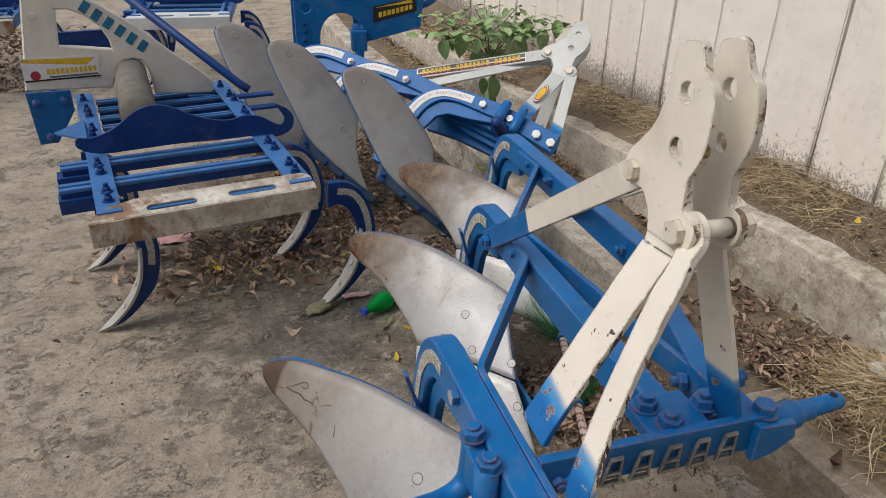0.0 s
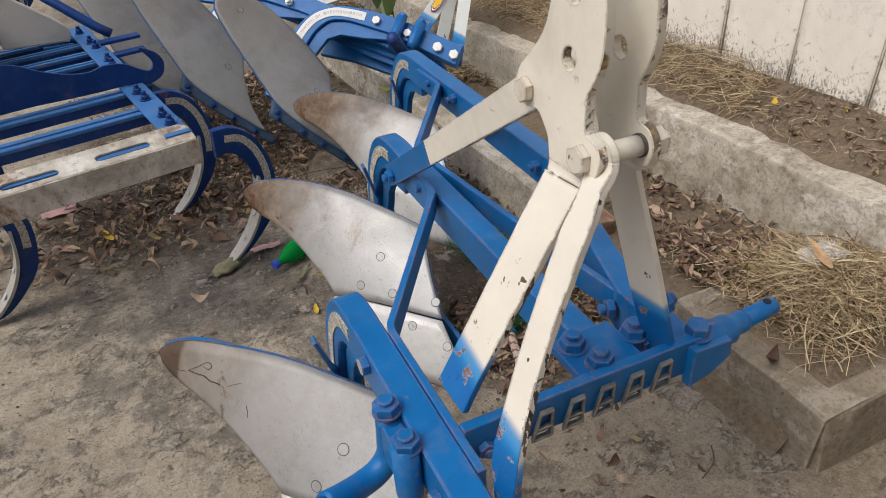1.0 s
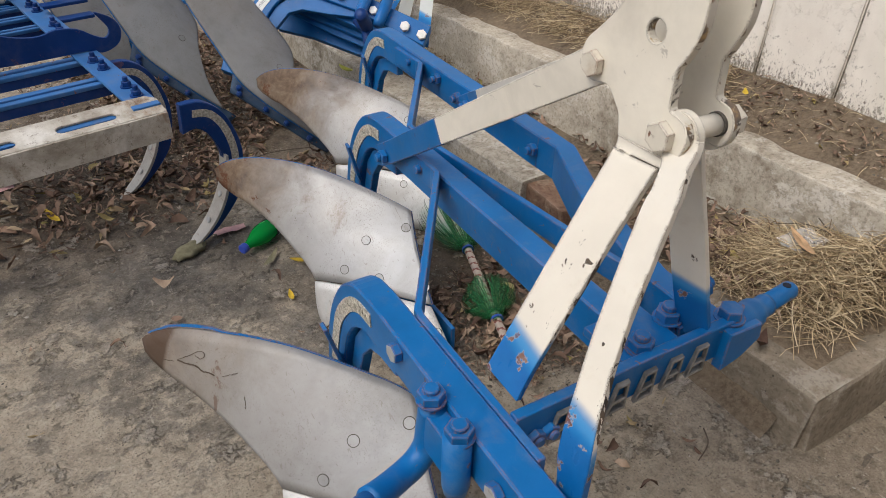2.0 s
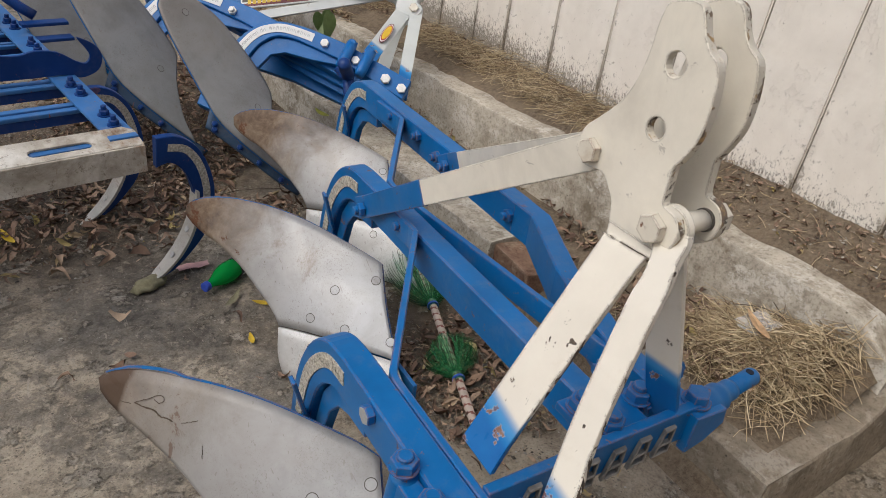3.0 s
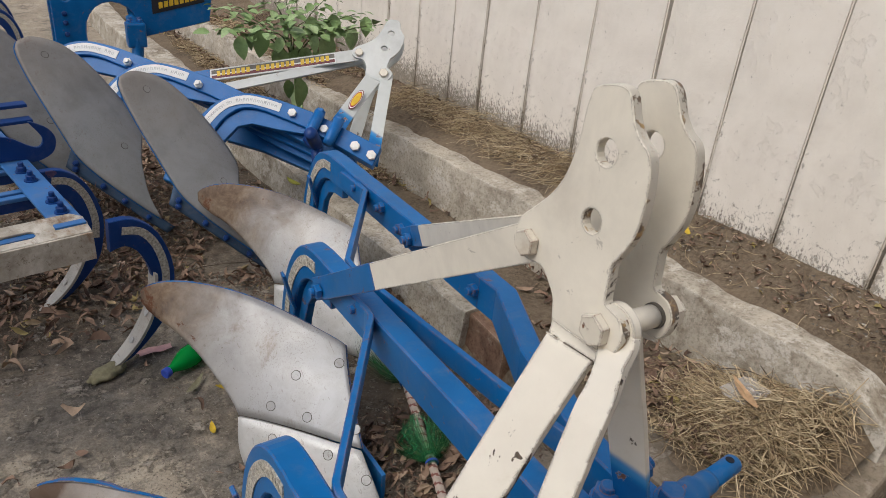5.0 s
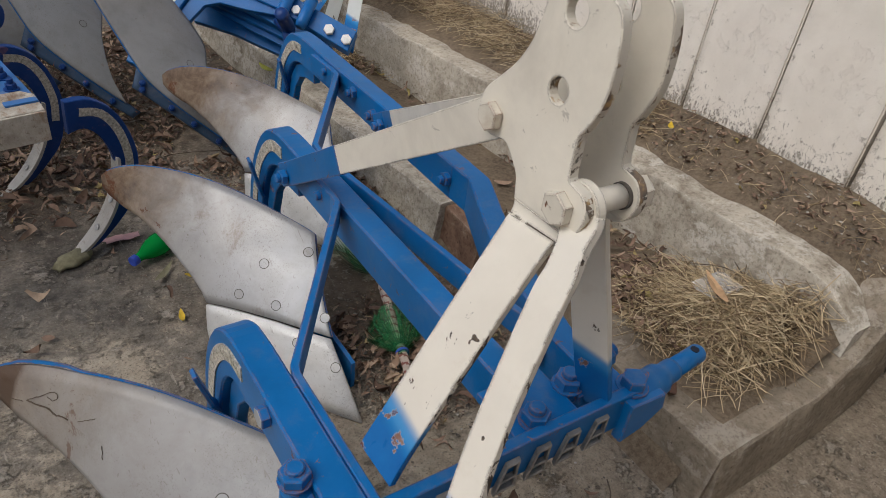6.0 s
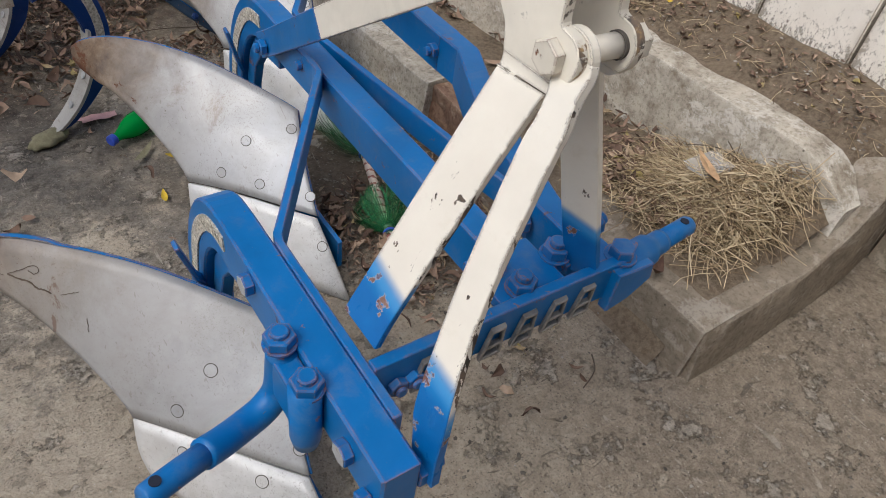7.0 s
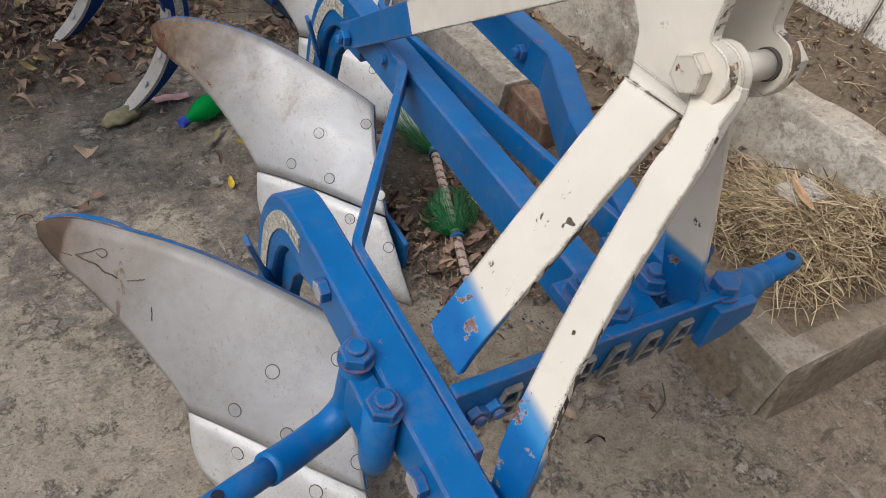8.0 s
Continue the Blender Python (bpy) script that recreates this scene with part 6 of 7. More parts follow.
# ---------------------------------------------------------------- small things on the ground
def bottle():
    T = empty("plastic_bottle", axes_to((0.346, 1.452, 0.030), (0.85, 0.52, 0.02)))
    tagged(T, "crumpled green plastic bottle with blue cap lying on concrete", "bottle")
    prof = [(0.0125, 0.018), (0.0125, 0.030), (0.017, 0.042), (0.027, 0.066), (0.0325, 0.092), (0.0325, 0.118), (0.030, 0.126), (0.0315, 0.15), (0.0315, 0.185), (0.0325, 0.21), (0.029, 0.222), (0.012, 0.222)]
    bm = bmesh.new()
    rings = []
    for r, z in prof:
        rings.append([bm.verts.new((r * math.cos(a) * (1 + 0.06 * noise.noise((z * 20, math.cos(a), math.sin(a)))), min(r * math.sin(a), 9), z)) for a in [2 * math.pi * k / 24 for k in range(24)]])
    for a, b in zip(rings, rings[1:]):
        for k in range(24):
            bm.faces.new((a[k], a[(k + 1) % 24], b[(k + 1) % 24], b[k]))
    bm.faces.new(rings[-1])
    body = part("body", bm, M_BOTTLE, T, "green transparent body", True)
    cap = bmesh.new()
    add_cyl(cap, (0, 0, 0), (0, 0, 1), 0.0150, 0.019, 28, None, 0.002)
    part("cap", cap, M_CAP, T, "blue screw cap")
    part("label_band", tube_bm([(0, 0, 0.128), (0, 0, 0.182)], 0.0322, 24, False), M_INK, T, "dark printed label", True)
    for k, (m_, r0, w, h0, h1) in enumerate(((M_PLATE_NEW, 200, 26, 0.135, 0.166), (M_YELLOW, 234, 14, 0.134, 0.146), (M_PLATE_NEW, 262, 18, 0.140, 0.170))):
        b = bmesh.new()
        vs = [[b.verts.new((0.0329 * math.cos(radians(r0 + w * t)), 0.0329 * math.sin(radians(r0 + w * t)), z)) for t in (0, 0.33, 0.66, 1)] for z in (h0, h1)]
        for q in range(3):
            b.faces.new((vs[0][q], vs[0][q + 1], vs[1][q + 1], vs[1][q]))
        part("label_patch", b, m_, T)


bottle()


def bottle_broom():
    """A stick wound with rope, with two brushes of bottle plastic slit into strips."""
    a, b = Vector((0.772, 0.598, 0.022)), Vector((0.980, 1.260, 0.050))
    T = empty("bottle_broom")
    tagged(T, "home-made broom: rope-wound stick with green slit-bottle brushes on soil", "broom")
    d = (b - a).normalized()
    L_ = (b - a).length
    side = d.orthogonal().normalized()
    up = d.cross(side)
    bm = bmesh.new()
    n, seg = 150, 12
    rings = []
    for i in range(n + 1):
        r = 0.0115 + 0.0007 * math.sin(i * 1.3)
        rings.append([bm.verts.new(a + d * (L_ * i / n) + (side * math.cos(q) + up * math.sin(q)) * r) for q in [2 * math.pi * k / seg for k in range(seg)]])
    for i in range(n):
        for k in range(seg):
            f = bm.faces.new((rings[i][k], rings[i][(k + 1) % seg], rings[i + 1][(k + 1) % seg], rings[i + 1][k]))
            f.material_index = 1 if (i * 2 + k) % seg < 3 else 0
    bm.faces.new(rings[0][::-1])
    bm.faces.new(rings[-1])
    part("stick", bm, [M_ROPE, M_ROPE_RED], T, "stick wound with pale and red rope", True)
    rnd = random.Random(8)
    for s0, length, wide, close in ((0.215, 0.125, 0.056, 0.95), (0.525, 0.20, 0.085, 0.62)):
        c = a + d * s0
        part("neck", tube_bm([c, c + d * 0.018, c + d * 0.03], [0.0165, 0.0165, 0.020], 16), M_STRIP, T, "green bottle neck", True)
        part("neck_ring", tube_bm([c + d * 0.004, c + d * 0.010], 0.0178, 16), M_CAP, T)
        bm = bmesh.new()
        for k in range(130):
            q = 2 * math.pi * k / 130 + rnd.uniform(-0.05, 0.05)
            bulge = rnd.uniform(0.70, 1.15)
            twist = rnd.gauss(0, 0.25)
            prev = None
            for t in (0, 0.12, 0.28, 0.45, 0.62, 0.78, 0.9, 1.0):
                qq = q + twist * t
                rad = side * math.cos(qq) + up * math.sin(qq)
                tang = up * math.cos(qq) - side * math.sin(qq)
                ring_r = 0.018 + wide * bulge * math.sin(math.pi * min(1, t * close)) ** 0.75
                p = c + d * (0.024 + length * t * (0.9 + 0.12 * bulge)) + rad * ring_r
                if p.z < 0.012:
                    p += rad * (0.35 * (0.012 - p.z)) + side * (math.copysign(0.25, math.cos(qq)) * (0.012 - p.z))
                    p.z = 0.010 + 0.004 * rnd.random()
                row = [bm.verts.new(p - tang * 0.0019), bm.verts.new(p + tang * 0.0019)]
                if prev:
                    bm.faces.new((prev[0], prev[1], row[1], row[0]))
                prev = row
        tagged(part("brush", bm, M_STRIP, T, "fan of thin green plastic strips"), kind="stuff")


bottle_broom()


def leaf_points(L_, W_, curl, fold, seg=4):
    """Rows of three points of a leaf lying along x."""
    rows = []
    for k in range(seg + 1):
        t = k / seg
        w = W_ * (math.sin(math.pi * min(1, 0.04 + t * 0.96)) ** 0.75) * (1.05 - 0.35 * t)
        z = curl * L_ * (t - 0.5) ** 2 * 4 * 0.25
        rows.append([(L_ * (t - 0.5), -w / 2, z + fold * w), (L_ * (t - 0.5), 0, z), (L_ * (t - 0.5), w / 2, z + fold * w)])
    return rows


def litter(name, label, category, count, place, size, material, seed, seg=4, slender=0.42, lift=0.006):
    """Many loose leaves in one mesh; place(rnd) gives a spot or None."""
    rnd = random.Random(seed)
    verts, faces = [], []
    for _ in range(count):
        p = place(rnd)
        if p is None:
            continue
        L_ = rnd.uniform(*size)
        rows = leaf_points(L_, L_ * slender * rnd.uniform(0.35, 1.3), rnd.uniform(-1.6, 2.0), rnd.uniform(0.0, 0.65), seg)
        bow = rnd.gauss(0, 0.18)
        rows = [[(x + L_ * 0.05 * rnd.gauss(0, 1), y + bow * L_ * (4 * (x / L_) ** 2) + L_ * 0.03 * rnd.gauss(0, 1), z + L_ * 0.03 * rnd.gauss(0, 1)) for x, y, z in row] for row in rows]
        m = Matrix.Translation(Vector(p) + Vector((0, 0, lift + rnd.random() * 0.012))) @ Euler((rnd.gauss(0, 0.35), rnd.gauss(0, 0.28), rnd.uniform(0, 6.283))).to_matrix().to_4x4()
        base = len(verts)
        flat = [m @ Vector(q) for r in rows for q in r]
        low = min(v.z for v in flat) - p[2]
        for v in flat:
            verts.append((v.x, v.y, v.z + max(0, 0.001 - low)))
        for k in range(seg):
            i = base + 3 * k
            faces += [(i, i + 1, i + 4, i + 3), (i + 1, i + 2, i + 5, i + 4)]
    me = bpy.data.meshes.new(name)
    me.from_pydata(verts, [], faces)
    me.materials.append(material)
    for p in me.polygons:
        p.use_smooth = True
    return tagged(new(name, me), label, category, kind="stuff")


def blob(cx, cy, rx, ry, z=0.0, cut=None):
    def place(rnd):
        x, y = cx + rnd.gauss(0, rx), cy + rnd.gauss(0, ry)
        if cut and not cut(x, y):
            return None
        return (x, y, z if not callable(z) else z(x, y))
    return place


def area(x0, x1, y0, y1, z=0.0, clump=0.0, s=3.0):
    def place(rnd):
        x, y = rnd.uniform(x0, x1), rnd.uniform(y0, y1)
        if noise.noise((x * s, y * s, 7)) < clump:
            return None
        return (x, y, z if not callable(z) else z(x, y))
    return place


def yard(x, y):
    return straight(x, y) < KERB_L - 0.06


litter("leaf_litter", "dry brown leaves heaped under the cultivator on concrete", "leaves", 380, blob(-0.02, 2.02, 0.24, 0.18, 0.0, yard), (0.02, 0.065), M_LEAF, 1)
litter("leaf_litter", "dry brown leaves drifted between the implements", "leaves", 3900, area(0.10, 1.06, 1.85, 4.2, 0.0, -0.12, 2.6), (0.015, 0.058), M_LEAF, 2)
litter("leaf_litter", "dry brown leaves along the kerb under the plough", "leaves", 1000, area(0.72, 1.17, 0.62, 1.75, 0.0, -0.12), (0.018, 0.06), M_LEAF, 3)
litter("leaf_litter", "crushed leaf fragments along the kerb under the plough", "leaves", 3600, area(0.70, 1.17, 0.58, 1.9, 0.0, -0.3), (0.005, 0.022), M_LEAF, 13, 2)
litter("leaf_litter", "crushed leaf fragments between the implements", "leaves", 5000, area(-0.2, 1.06, 1.75, 3.4, 0.0, -0.15, 2.6), (0.006, 0.025), M_LEAF, 14, 2)
litter("leaf_litter", "dry leaves scattered beside the cross bar on concrete", "leaves", 26, blob(0.86, 0.42, 0.12, 0.12, 0.0, yard), (0.02, 0.045), M_LEAF, 4)
litter("leaf_litter", "brown leaves lying in the planting bed", "leaves", 650, area(1.36, 1.69, 0.38, 3.6, soil_z, -0.25), (0.025, 0.065), M_LEAF, 5, 4, 0.34)
litter("leaf_litter", "brown leaves lying on the soil along the wall", "leaves", 2600, area(1.84, 2.0, 0.3, 5.0, soil_z, -0.12, 4.0), (0.005, 0.028), M_LEAF, 6, 3)
litter("leaf_litter", "dark leaf litter and soil at the yard's far side", "leaves", 1500, area(-2.6, -1.15, 4.75, 7.0, 0.0, -0.4), (0.03, 0.08), M_LEAF, 7)
litter("leaf_litter", "leaf litter in the far planting bed", "leaves", 900, area(1.36, 1.70, 3.4, 6.5, soil_z, -0.5), (0.025, 0.06), M_LEAF, 9, 4, 0.3)
litter("leaf_litter", "a few dry leaves scattered on open concrete", "leaves", 60, area(-0.7, 0.6, 0.9, 3.0, 0.0, -0.2), (0.02, 0.05), M_LEAF, 10)


def straw(name, label, count, place, length, seed, rad=0.0011, rise=0.05):
    """Loose stalks: thin bent three-sided rods in one mesh."""
    rnd = random.Random(seed)
    verts, faces = [], []
    for _ in range(count):
        p = place(rnd)
        if p is None:
            continue
        p = Vector(p) + Vector((0, 0, rnd.random() ** 1.5 * rise))
        L_ = rnd.uniform(*length)
        az, el = rnd.uniform(0, 6.283), rnd.gauss(0.05, 0.22)
        d = Vector((math.cos(az) * math.cos(el), math.sin(az) * math.cos(el), math.sin(el)))
        s = Vector((-math.sin(az), math.cos(az), 0))
        bend = rnd.gauss(0, 0.22)
        r = rad * rnd.uniform(0.6, 1.5)
        base = len(verts)
        for k in range(5):
            t = k / 4 - 0.5
            c = p + d * (L_ * t) + s * (bend * L_ * (t * t * 2)) - Vector((0, 0, 0.25 * L_ * t * t))
            floor = place_floor(c.x, c.y)
            c.z = max(c.z, floor + 0.002)
            for q in range(3):
                a = 2.094 * q
                verts.append(tuple(c + s * (r * math.cos(a)) + Vector((0, 0, r * math.sin(a)))))
        for k in range(4):
            for q in range(3):
                i, j = base + 3 * k + q, base + 3 * k + (q + 1) % 3
                faces.append((i, j, j + 3, i + 3))
    me = bpy.data.meshes.new(name)
    me.from_pydata(verts, [], faces)
    me.materials.append(M_STRAW)
    return tagged(new(name, me), label, "straw", kind="stuff")


def place_floor(x, y):
    if x > KERB_B:
        return soil_z(x, y)
    if KERB_L + 0.1 < x:
        return max(soil_z(x, y), 0.15 if y < 0.24 else 0)
    return 0.150 if x > KERB_L else 0.0


def heap(x, y):
    return soil_z(x, y) + 0.045 * math.exp(-((x - 1.55) / 0.16) ** 2 - ((y - 0.40) / 0.14) ** 2)


straw("straw_heap", "heap of dry yellow straw in the bed's corner", 4300, blob(1.545, 0.45, 0.10, 0.10, heap, lambda x, y: 1.30 < x < 1.70 and y > 0.23), (0.03, 0.17), 21, 0.00085, 0.05)
straw("straw_heap", "long pale stalks lying loose over the straw heap", 420, blob(1.58, 0.42, 0.10, 0.09, lambda x, y: heap(x, y) + 0.030, lambda x, y: 1.30 < x < 1.72 and y > 0.22), (0.07, 0.21), 27, 0.0011, 0.035)
straw("straw_heap", "dry straw mixed with leaves in the bed", 1300, area(1.34, 1.70, 0.25, 1.0, soil_z), (0.03, 0.13), 22, 0.0006, 0.03)
litter("leaf_litter", "crushed brown leaves mixed into the straw heap", "leaves", 900, blob(1.46, 0.62, 0.13, 0.14, heap, lambda x, y: 1.32 < x < 1.69 and y > 0.30), (0.012, 0.055), M_LEAF, 12, 4, 0.36, 0.020)
straw("straw_scatter", "dry straw lying among leaves in the far planting bed", 3600, area(1.34, 1.70, 2.2, 5.2, soil_z, -0.1), (0.05, 0.17), 25, 0.0011, 0.04)
straw("dry_grass", "dry grass lying along the foot of the wall", 2600, area(1.83, 2.0, 1.05, 3.6, soil_z, -0.12, 3.5), (0.04, 0.17), 23, 0.0008, 0.06)
straw("dry_grass", "thin dry grass on the soil by the wall", 150, area(1.82, 2.0, 0.25, 1.3, soil_z), (0.02, 0.10), 24, 0.0007, 0.03)


def lone_leaf(name, label, p, L_, az, material, slender=0.35, curl=0.6, fold=0.25):
    bm = bmesh.new()
    rows = leaf_points(L_, L_ * slender, curl, fold, 6)
    vs = [[bm.verts.new(q) for q in r] for r in rows]
    for a, b in zip(vs, vs[1:]):
        bm.faces.new((a[0], a[1], b[1], b[0]))
        bm.faces.new((a[1], a[2], b[2], b[1]))
    ob = part(name, bm, material, None, "", True)
    ob.matrix_world = Matrix.Translation(p) @ Matrix.Rotation(radians(az), 4, "Z")
    return tagged(ob, label, "leaf", "fallen leaves")


lone_leaf("fallen_leaf", "small curled yellow leaf lying on concrete", (0.405, 1.205, 0.004), 0.052, 80, M_YLEAF)
lone_leaf("fallen_leaf", "long yellow leaf lying on concrete", (-0.12, 1.95, 0.004), 0.10, -70, M_YLEAF, 0.28)
lone_leaf("fallen_leaf", "yellow leaf half hidden under the mouldboard", (0.495, 1.345, 0.004), 0.075, -25, M_YLEAF, 0.3)
lone_leaf("fallen_leaf", "olive green withered leaf beside the bottle", (0.415, 1.395, 0.006), 0.10, 48, M_MUD, 0.22)
lone_leaf("fallen_leaf", "withered brown leaf on the kerb's corner", (1.241, 0.317, 0.156), 0.06, 30, M_DRY_LEAF, 0.5, 2.0, 0.5)
lone_leaf("fallen_leaf", "large light brown leaf lying on the straw", (1.512, 0.455, 0.272), 0.13, 62, M_TAN_LEAF, 0.24, 0.25, 0.12)
lone_leaf("fallen_leaf", "yellow-green leaf lying on the kerb under the plough", (1.083, 2.312, 0.155), 0.10, 100, M_OLIVE, 0.35)
lone_leaf("fallen_leaf", "yellow-brown leaf on the soil by the wall", (1.87, 0.98, 0.40), 0.06, 40, M_YLEAF)
lone_leaf("fallen_leaf", "brown leaf lying on the concrete by the cross bar", (1.00, 0.27, 0.004), 0.035, -40, M_LEAF, 0.3, 1.6, 0.4)


def scrap(name, label, category, p, size, material, seed, z=0.004):
    bm = bmesh.new()
    n = 8
    g = []
    for j in range(n + 1):
        row = []
        for i in range(n + 1):
            x, y = (i / n - 0.5) * size[0], (j / n - 0.5) * size[1]
            edge = 1 + 0.25 * noise.noise((math.atan2(y, x) * 1.5, seed, 0))
            h = 0.25 * size[1] * abs(noise.noise((x * 28 + seed, y * 28, seed)))
            row.append(bm.verts.new((p[0] + x * edge, p[1] + y * edge, p[2] + z + h)))
        g.append(row)
    for a, b in zip(g, g[1:]):
        for k in range(n):
            bm.faces.new((a[k], a[k + 1], b[k + 1], b[k]))
    return tagged(part(name, bm, material, None, "", True), label, category)


scrap("paper_scrap", "torn pink paper scrap lying on concrete", "paper", (0.355, 1.615, 0.0), (0.10, 0.03), M_PINK, 3.3)
scrap("plastic_wrapper", "crumpled clear plastic wrapper lying on straw", "wrapper", (1.530, 0.465, 0.262), (0.11, 0.08), M_FILM, 5.1, 0.0)
scrap("paper_scrap", "crumpled white and brown wrapper under the cultivator", "wrapper", (-0.28, 2.25, 0.0), (0.12, 0.08), M_PINK, 7.7)


def brick_lump(p, size, rz):
    bm = box((-size[0] / 2, -size[1] / 2, 0), (size[0] / 2, size[1] / 2, size[2]), 0.008)
    bmesh.ops.subdivide_edges(bm, edges=bm.edges, cuts=2, use_grid_fill=True)
    for v in bm.verts:
        v.co += Vector((1, 1, 0.6)) * 0.007 * noise.noise(v.co * 22)
    ob = part("broken_brick", bm, M_BRICK, None, "")
    ob.matrix_world = pose(*p, 4, 3, rz)
    return tagged(ob, "broken red-brown brick lying in the kerb's gap", "brick")


def pebbles(name, label, count, place, size, seed):
    """Loose grit: small uneven stones half sunk in dust, one mesh."""
    rnd = random.Random(seed)
    verts, faces = [], []
    shape = [(0, 0, 1), (1, 0, 0), (0.31, 0.95, 0.1), (-0.81, 0.59, 0), (-0.81, -0.59, 0.1), (0.31, -0.95, 0)]
    for _ in range(count):
        p = place(rnd)
        if p is None:
            continue
        r, a, h = size[0] + (size[1] - size[0]) * rnd.random() ** 2.5, rnd.uniform(0, 6.283), rnd.uniform(0.3, 0.7)
        base = len(verts)
        for x, y, z in shape:
            k = rnd.uniform(0.7, 1.2)
            x, y = x * k, y * k * 0.8
            verts.append((p[0] + r * (x * math.cos(a) - y * math.sin(a)) + (rnd.uniform(-0.3, 0.3) * r if z == 1 else 0), p[1] + r * (x * math.sin(a) + y * math.cos(a)), p[2] - 0.004 + r * h * z + 0.002))
        faces += [(base, base + k, base + k % 5 + 1) for k in range(1, 6)]
    me = bpy.data.meshes.new(name)
    me.from_pydata(verts, [], faces)
    me.materials.append(M_GRIT)
    return tagged(new(name, me), label, "gravel", kind="stuff")


pebbles("grit", "small loose stones and grit on the dusty concrete", 2600, area(-0.9, 1.17, -0.6, 1.9, 0.0, -0.05, 2.0), (0.0015, 0.007), 41)
pebbles("grit", "dark and pale chippings in the dust before the kerb", 1500, area(0.45, 1.75, -0.7, 0.10, 0.0, -0.5, 2.0), (0.0014, 0.0055), 43)
pebbles("grit", "earth crumbs swept along the kerb under the plough", 1800, area(0.66, 1.17, 0.5, 1.9, 0.0, -0.15, 3.0), (0.002, 0.008), 44)
pebbles("grit", "crumbs of earth on the soil by the wall", 1500, area(1.84, 2.0, 0.25, 2.6, soil_z), (0.002, 0.009), 42)

brick_lump((1.268, 1.108, 0.0), (0.21, 0.13, 0.135), 84)
brick_lump((1.28, 0.80, 0.0), (0.18, 0.11, 0.07), 80)

# mud caked on the nearest tine
mud = bmesh.new()
bmesh.ops.create_icosphere(mud, subdivisions=3, radius=1.0)
for v in mud.verts:
    v.co *= 1 + 0.35 * noise.noise(v.co * 2.2)
    v.co = Vector((v.co.x * 0.055, v.co.y * 0.030, max(-0.2, v.co.z) * 0.02 + 0.008))
ob = part("mud_clod", mud, M_MUD, None, "", True)
ob.matrix_world = pose(0.215, 1.558, 0.0, 0, 0, 25)
tagged(ob, "dried greenish mud clod at the tine's tip", "mud")

# twigs on the back kerb
for pts in ([(1.66, 0.62, 0.185), (1.685, 0.55, 0.215), (1.672, 0.47, 0.235), (1.68, 0.40, 0.225)], [(1.64, 0.42, 0.215), (1.675, 0.46, 0.225), (1.68, 0.52, 0.255)], [(0.46, 1.98, 0.01), (0.62, 2.02, 0.02), (0.80, 2.0, 0.012)], [(0.98, 0.22, 0.006), (1.03, 0.24, 0.012), (1.06, 0.28, 0.006)]):
    tagged(part("twig", tube_bm(smooth_line(pts, 4), 0.0016, 6), M_TWIG), "thin dry brown bent twig lying loose", "twig")


# thin dead roots stuck to the first mouldboard
ROOTS = [[(-0.402, -0.055), (-0.392, -0.038), (-0.384, -0.026), (-0.375, -0.008), (-0.366, 0.0), (-0.358, -0.004), (-0.362, -0.015), (-0.374, -0.018)],
         [(-0.402, -0.055), (-0.380, -0.045), (-0.362, -0.034), (-0.345, -0.033), (-0.332, -0.025), (-0.320, -0.021)],
         [(-0.305, -0.010), (-0.292, 0.007), (-0.284, 0.018)], [(-0.430, -0.080), (-0.408, -0.064)], [(-0.246, -0.009), (-0.230, -0.028)]]
for k, uv in enumerate(ROOTS):
    line = [mb_point(u, v) for u, v in uv]
    line = smooth_line([tuple(p + q * 0.0012 + Vector((0.012, 0.017, 0.002))) for p, q in line], 4)
    line = [p + Vector((0.002 * noise.noise((i * 0.9, k, 1)), 0.002 * noise.noise((i * 0.9, k, 5)), 0)) for i, p in enumerate(line)]
    tagged(part("dead_root", tube_bm(line, [(0.0010, 0.0020)[k == 1] * (0.6 + 0.5 * abs(noise.noise((i * 0.7, k, 2)))) for i in range(len(line))], 5), M_TWIG), "thin dark dead root stuck to the mouldboard", "root", "dead roots")


# ---------------------------------------------------------------- plants
def leaf_mesh(L_, W_, curl):
    bm = bmesh.new()
    rows = []
    for k in range(7):
        t = k / 6
        w = W_ * math.sin(math.pi * min(1, 0.03 + t * 0.97)) ** 0.7 * (1.1 - 0.5 * t)
        z = -curl * L_ * t * t
        rows.append([bm.verts.new((L_ * t, y * w / 2, z + 0.12 * w * abs(y))) for y in (-1, -0.5, 0, 0.5, 1)])
    for a, b in zip(rows, rows[1:]):
        for k in range(4):
            bm.faces.new((a[k], a[k + 1], b[k + 1], b[k]))
    me = bpy.data.meshes.new("leaf")
    bm.to_mesh(me)
    bm.free()
    me.materials.append(M_GLEAF)
    for p in me.polygons:
        p.use_smooth = True
    return me


LEAVES = [leaf_mesh(0.075, 0.056, 0.25), leaf_mesh(0.090, 0.066, 0.3), leaf_mesh(0.060, 0.042, 0.2)]


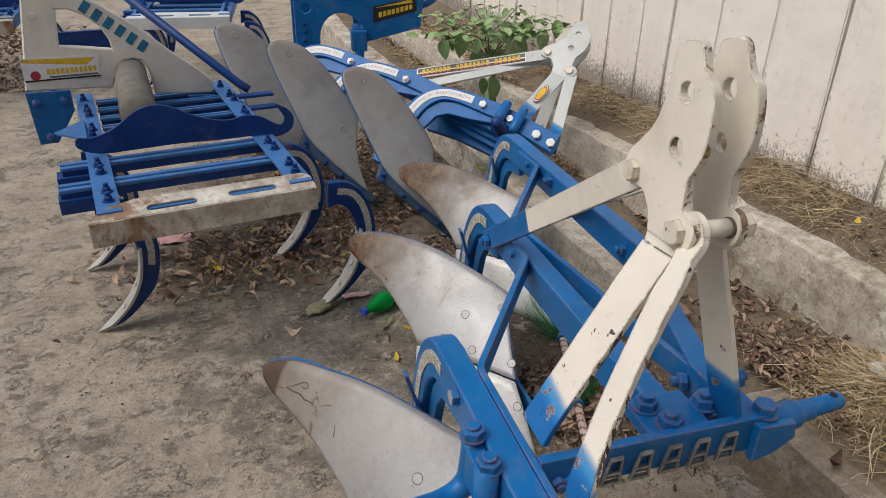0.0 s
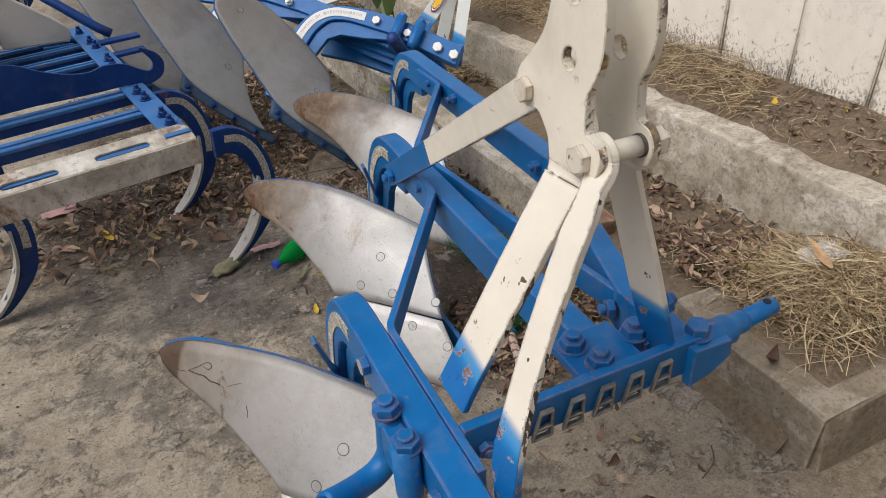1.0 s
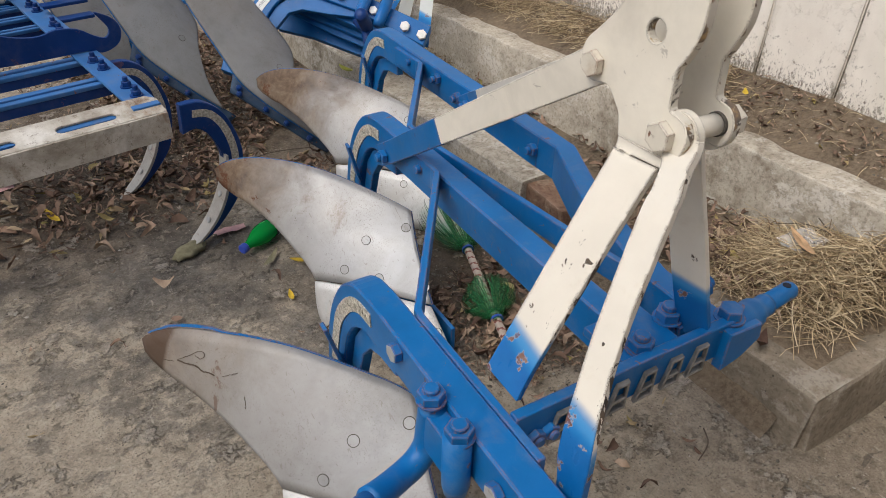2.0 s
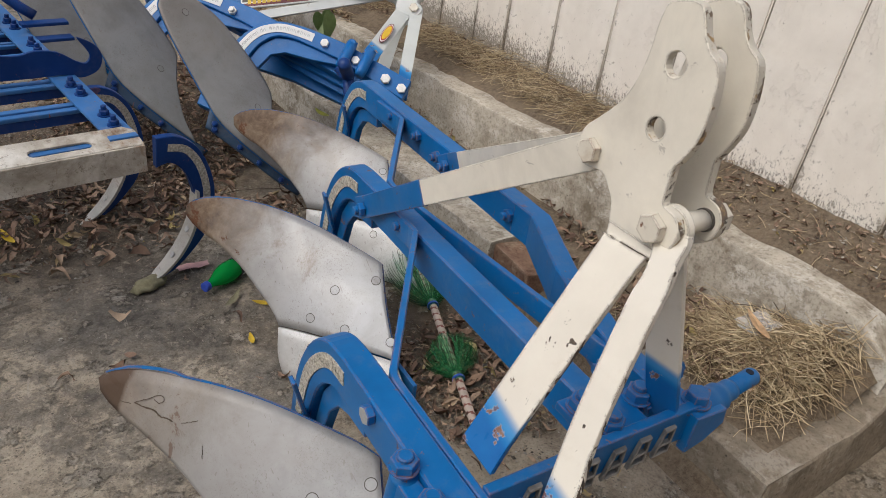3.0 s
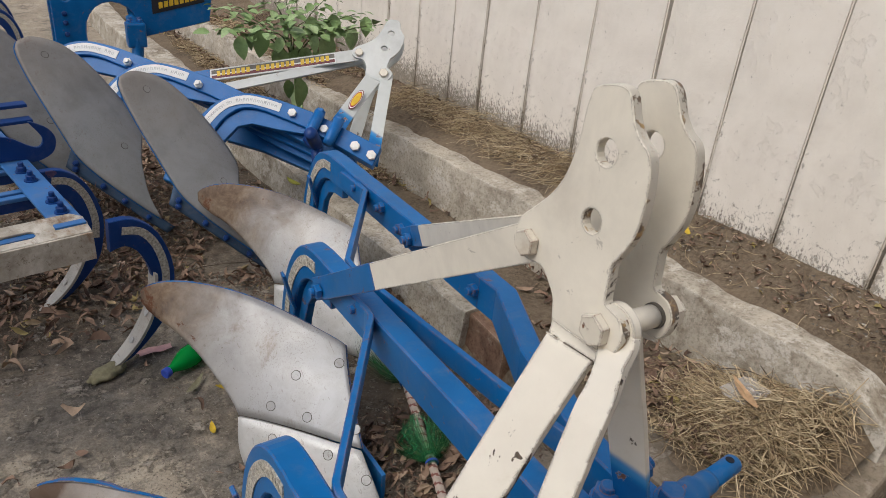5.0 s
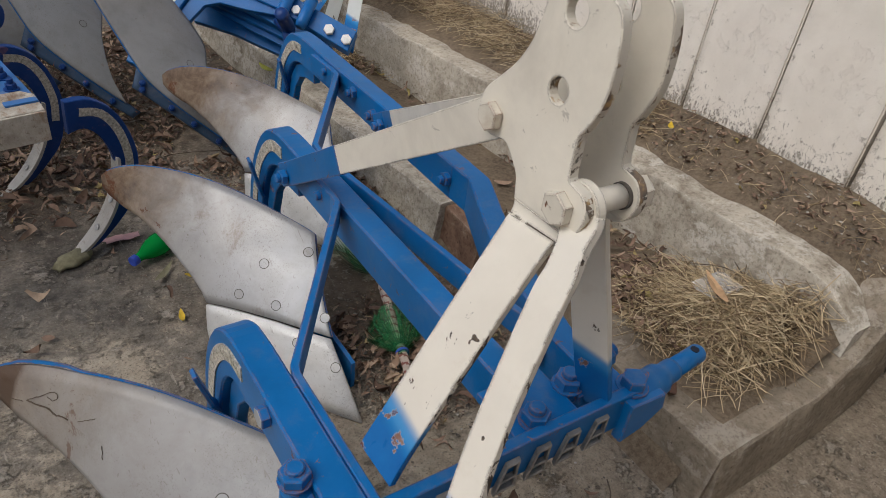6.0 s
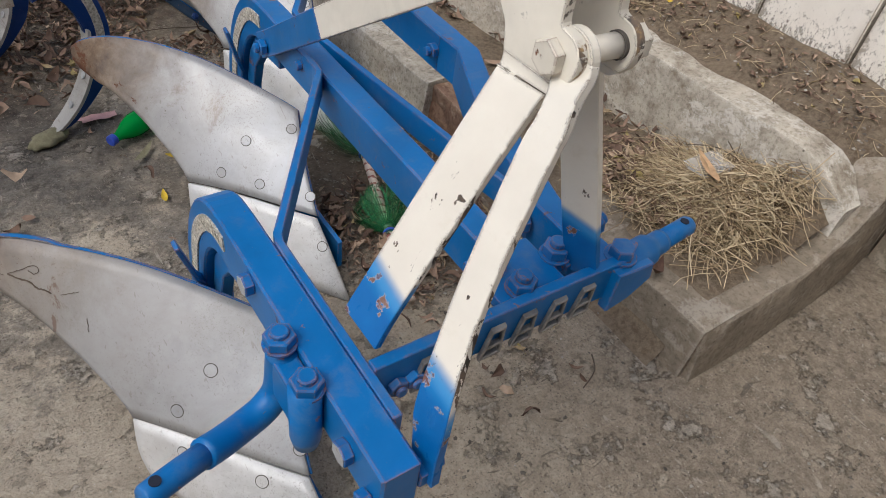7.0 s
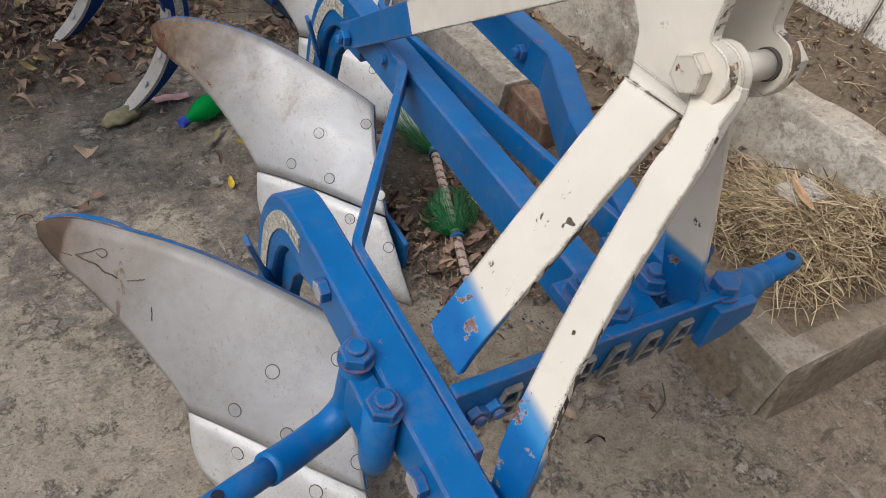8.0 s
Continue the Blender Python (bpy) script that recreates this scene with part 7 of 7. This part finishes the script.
def leafy_plant(base, fork, tops, label, seed, per=26):
    """A weed: one stem that forks into spreading branches with drooping leaves near their ends."""
    rnd = random.Random(seed)
    T = empty("leafy_plant", Matrix.Translation(base))
    tagged(T, label, "plant")
    base, fork = Vector(base), Vector(fork)

    def leaf(p, az, droop, size):
        ob = new("leaf", LEAVES[rnd.randrange(3)])
        ob.parent = T
        ob.matrix_basis = Matrix.Translation(p) @ Euler((rnd.gauss(0, 0.25), droop, az)).to_matrix().to_4x4() @ Matrix.Scale(size, 4)

    up = fork - base
    trunk = smooth_line([(0, 0, 0), tuple(up * 0.5 + Vector((0.02, -0.01, 0.02))), tuple(up)], 8)
    part("stem", tube_bm(trunk, [0.009 - 0.003 * k / (len(trunk) - 1) for k in range(len(trunk))], 8), M_STEM, T, "", True)
    for k in (7, 10, 12, 14):
        leaf(trunk[k], rnd.uniform(3.4, 5.6), 0.9, 1.25)
    for tip in tops:
        tip = Vector(tip) - base
        mid = up.lerp(tip, 0.5) + Vector((rnd.uniform(-0.02, 0.02), rnd.uniform(-0.02, 0.02), 0.045))
        line = smooth_line([tuple(up), tuple(mid), tuple(tip)], 8)
        part("stem", tube_bm(line, [0.0045 * (1 - 0.7 * k / (len(line) - 1)) for k in range(len(line))], 6), M_STEM, T, "", True)
        for k in range(per):
            t = 0.34 + 0.66 * (k + rnd.random()) / per
            p = line[min(int(t * (len(line) - 1)), len(line) - 1)]
            az = k * 2.4 + rnd.uniform(-0.4, 0.4)
            reach = rnd.uniform(0.01, 0.095)
            q = p + Vector((math.cos(az) * reach, math.sin(az) * reach, rnd.uniform(-0.01, 0.03)))
            leaf(q, az, rnd.uniform(-0.3, 0.25), rnd.uniform(0.40, 0.80))
        for t in (0.3, 0.62):
            p = line[int(t * (len(line) - 1))]
            leaf(p + Vector((0, -0.012, -0.01)), rnd.uniform(3.6, 5.6), rnd.uniform(1.0, 1.35), rnd.uniform(0.8, 1.0))
    # the large leaves hanging lowest
    for x, z, size in ((1.126, 0.609, 1.5), (1.217, 0.527, 1.5), (1.349, 0.672, 1.3), (1.415, 0.585, 1.55), (1.56, 0.612, 1.45), (1.305, 0.385, 1.5), (1.03, 0.610, 1.1), (1.638, 0.674, 1.0), (1.235, 0.42, 0.9), (1.27, 0.49, 1.0), (1.47, 0.68, 1.2)):
        leaf(Vector((x, 2.75 + rnd.uniform(-0.03, 0.05), z + 0.045 * size)) - base, rnd.uniform(4.3, 5.1), rnd.uniform(1.0, 1.3), size)
    return T


leafy_plant((1.42, 3.05, 0.06), (1.30, 2.84, 0.52), [(0.93, 2.80, 0.68), (1.00, 2.86, 0.74), (1.20, 2.80, 0.79), (1.43, 2.80, 0.79), (1.66, 2.66, 0.71), (1.55, 2.74, 0.74), (1.10, 2.68, 0.69), (1.28, 2.64, 0.74), (1.41, 2.62, 0.71), (1.06, 3.0, 0.72), (1.34, 3.02, 0.76)],
            "green leafy weed growing from the planting bed", 31)
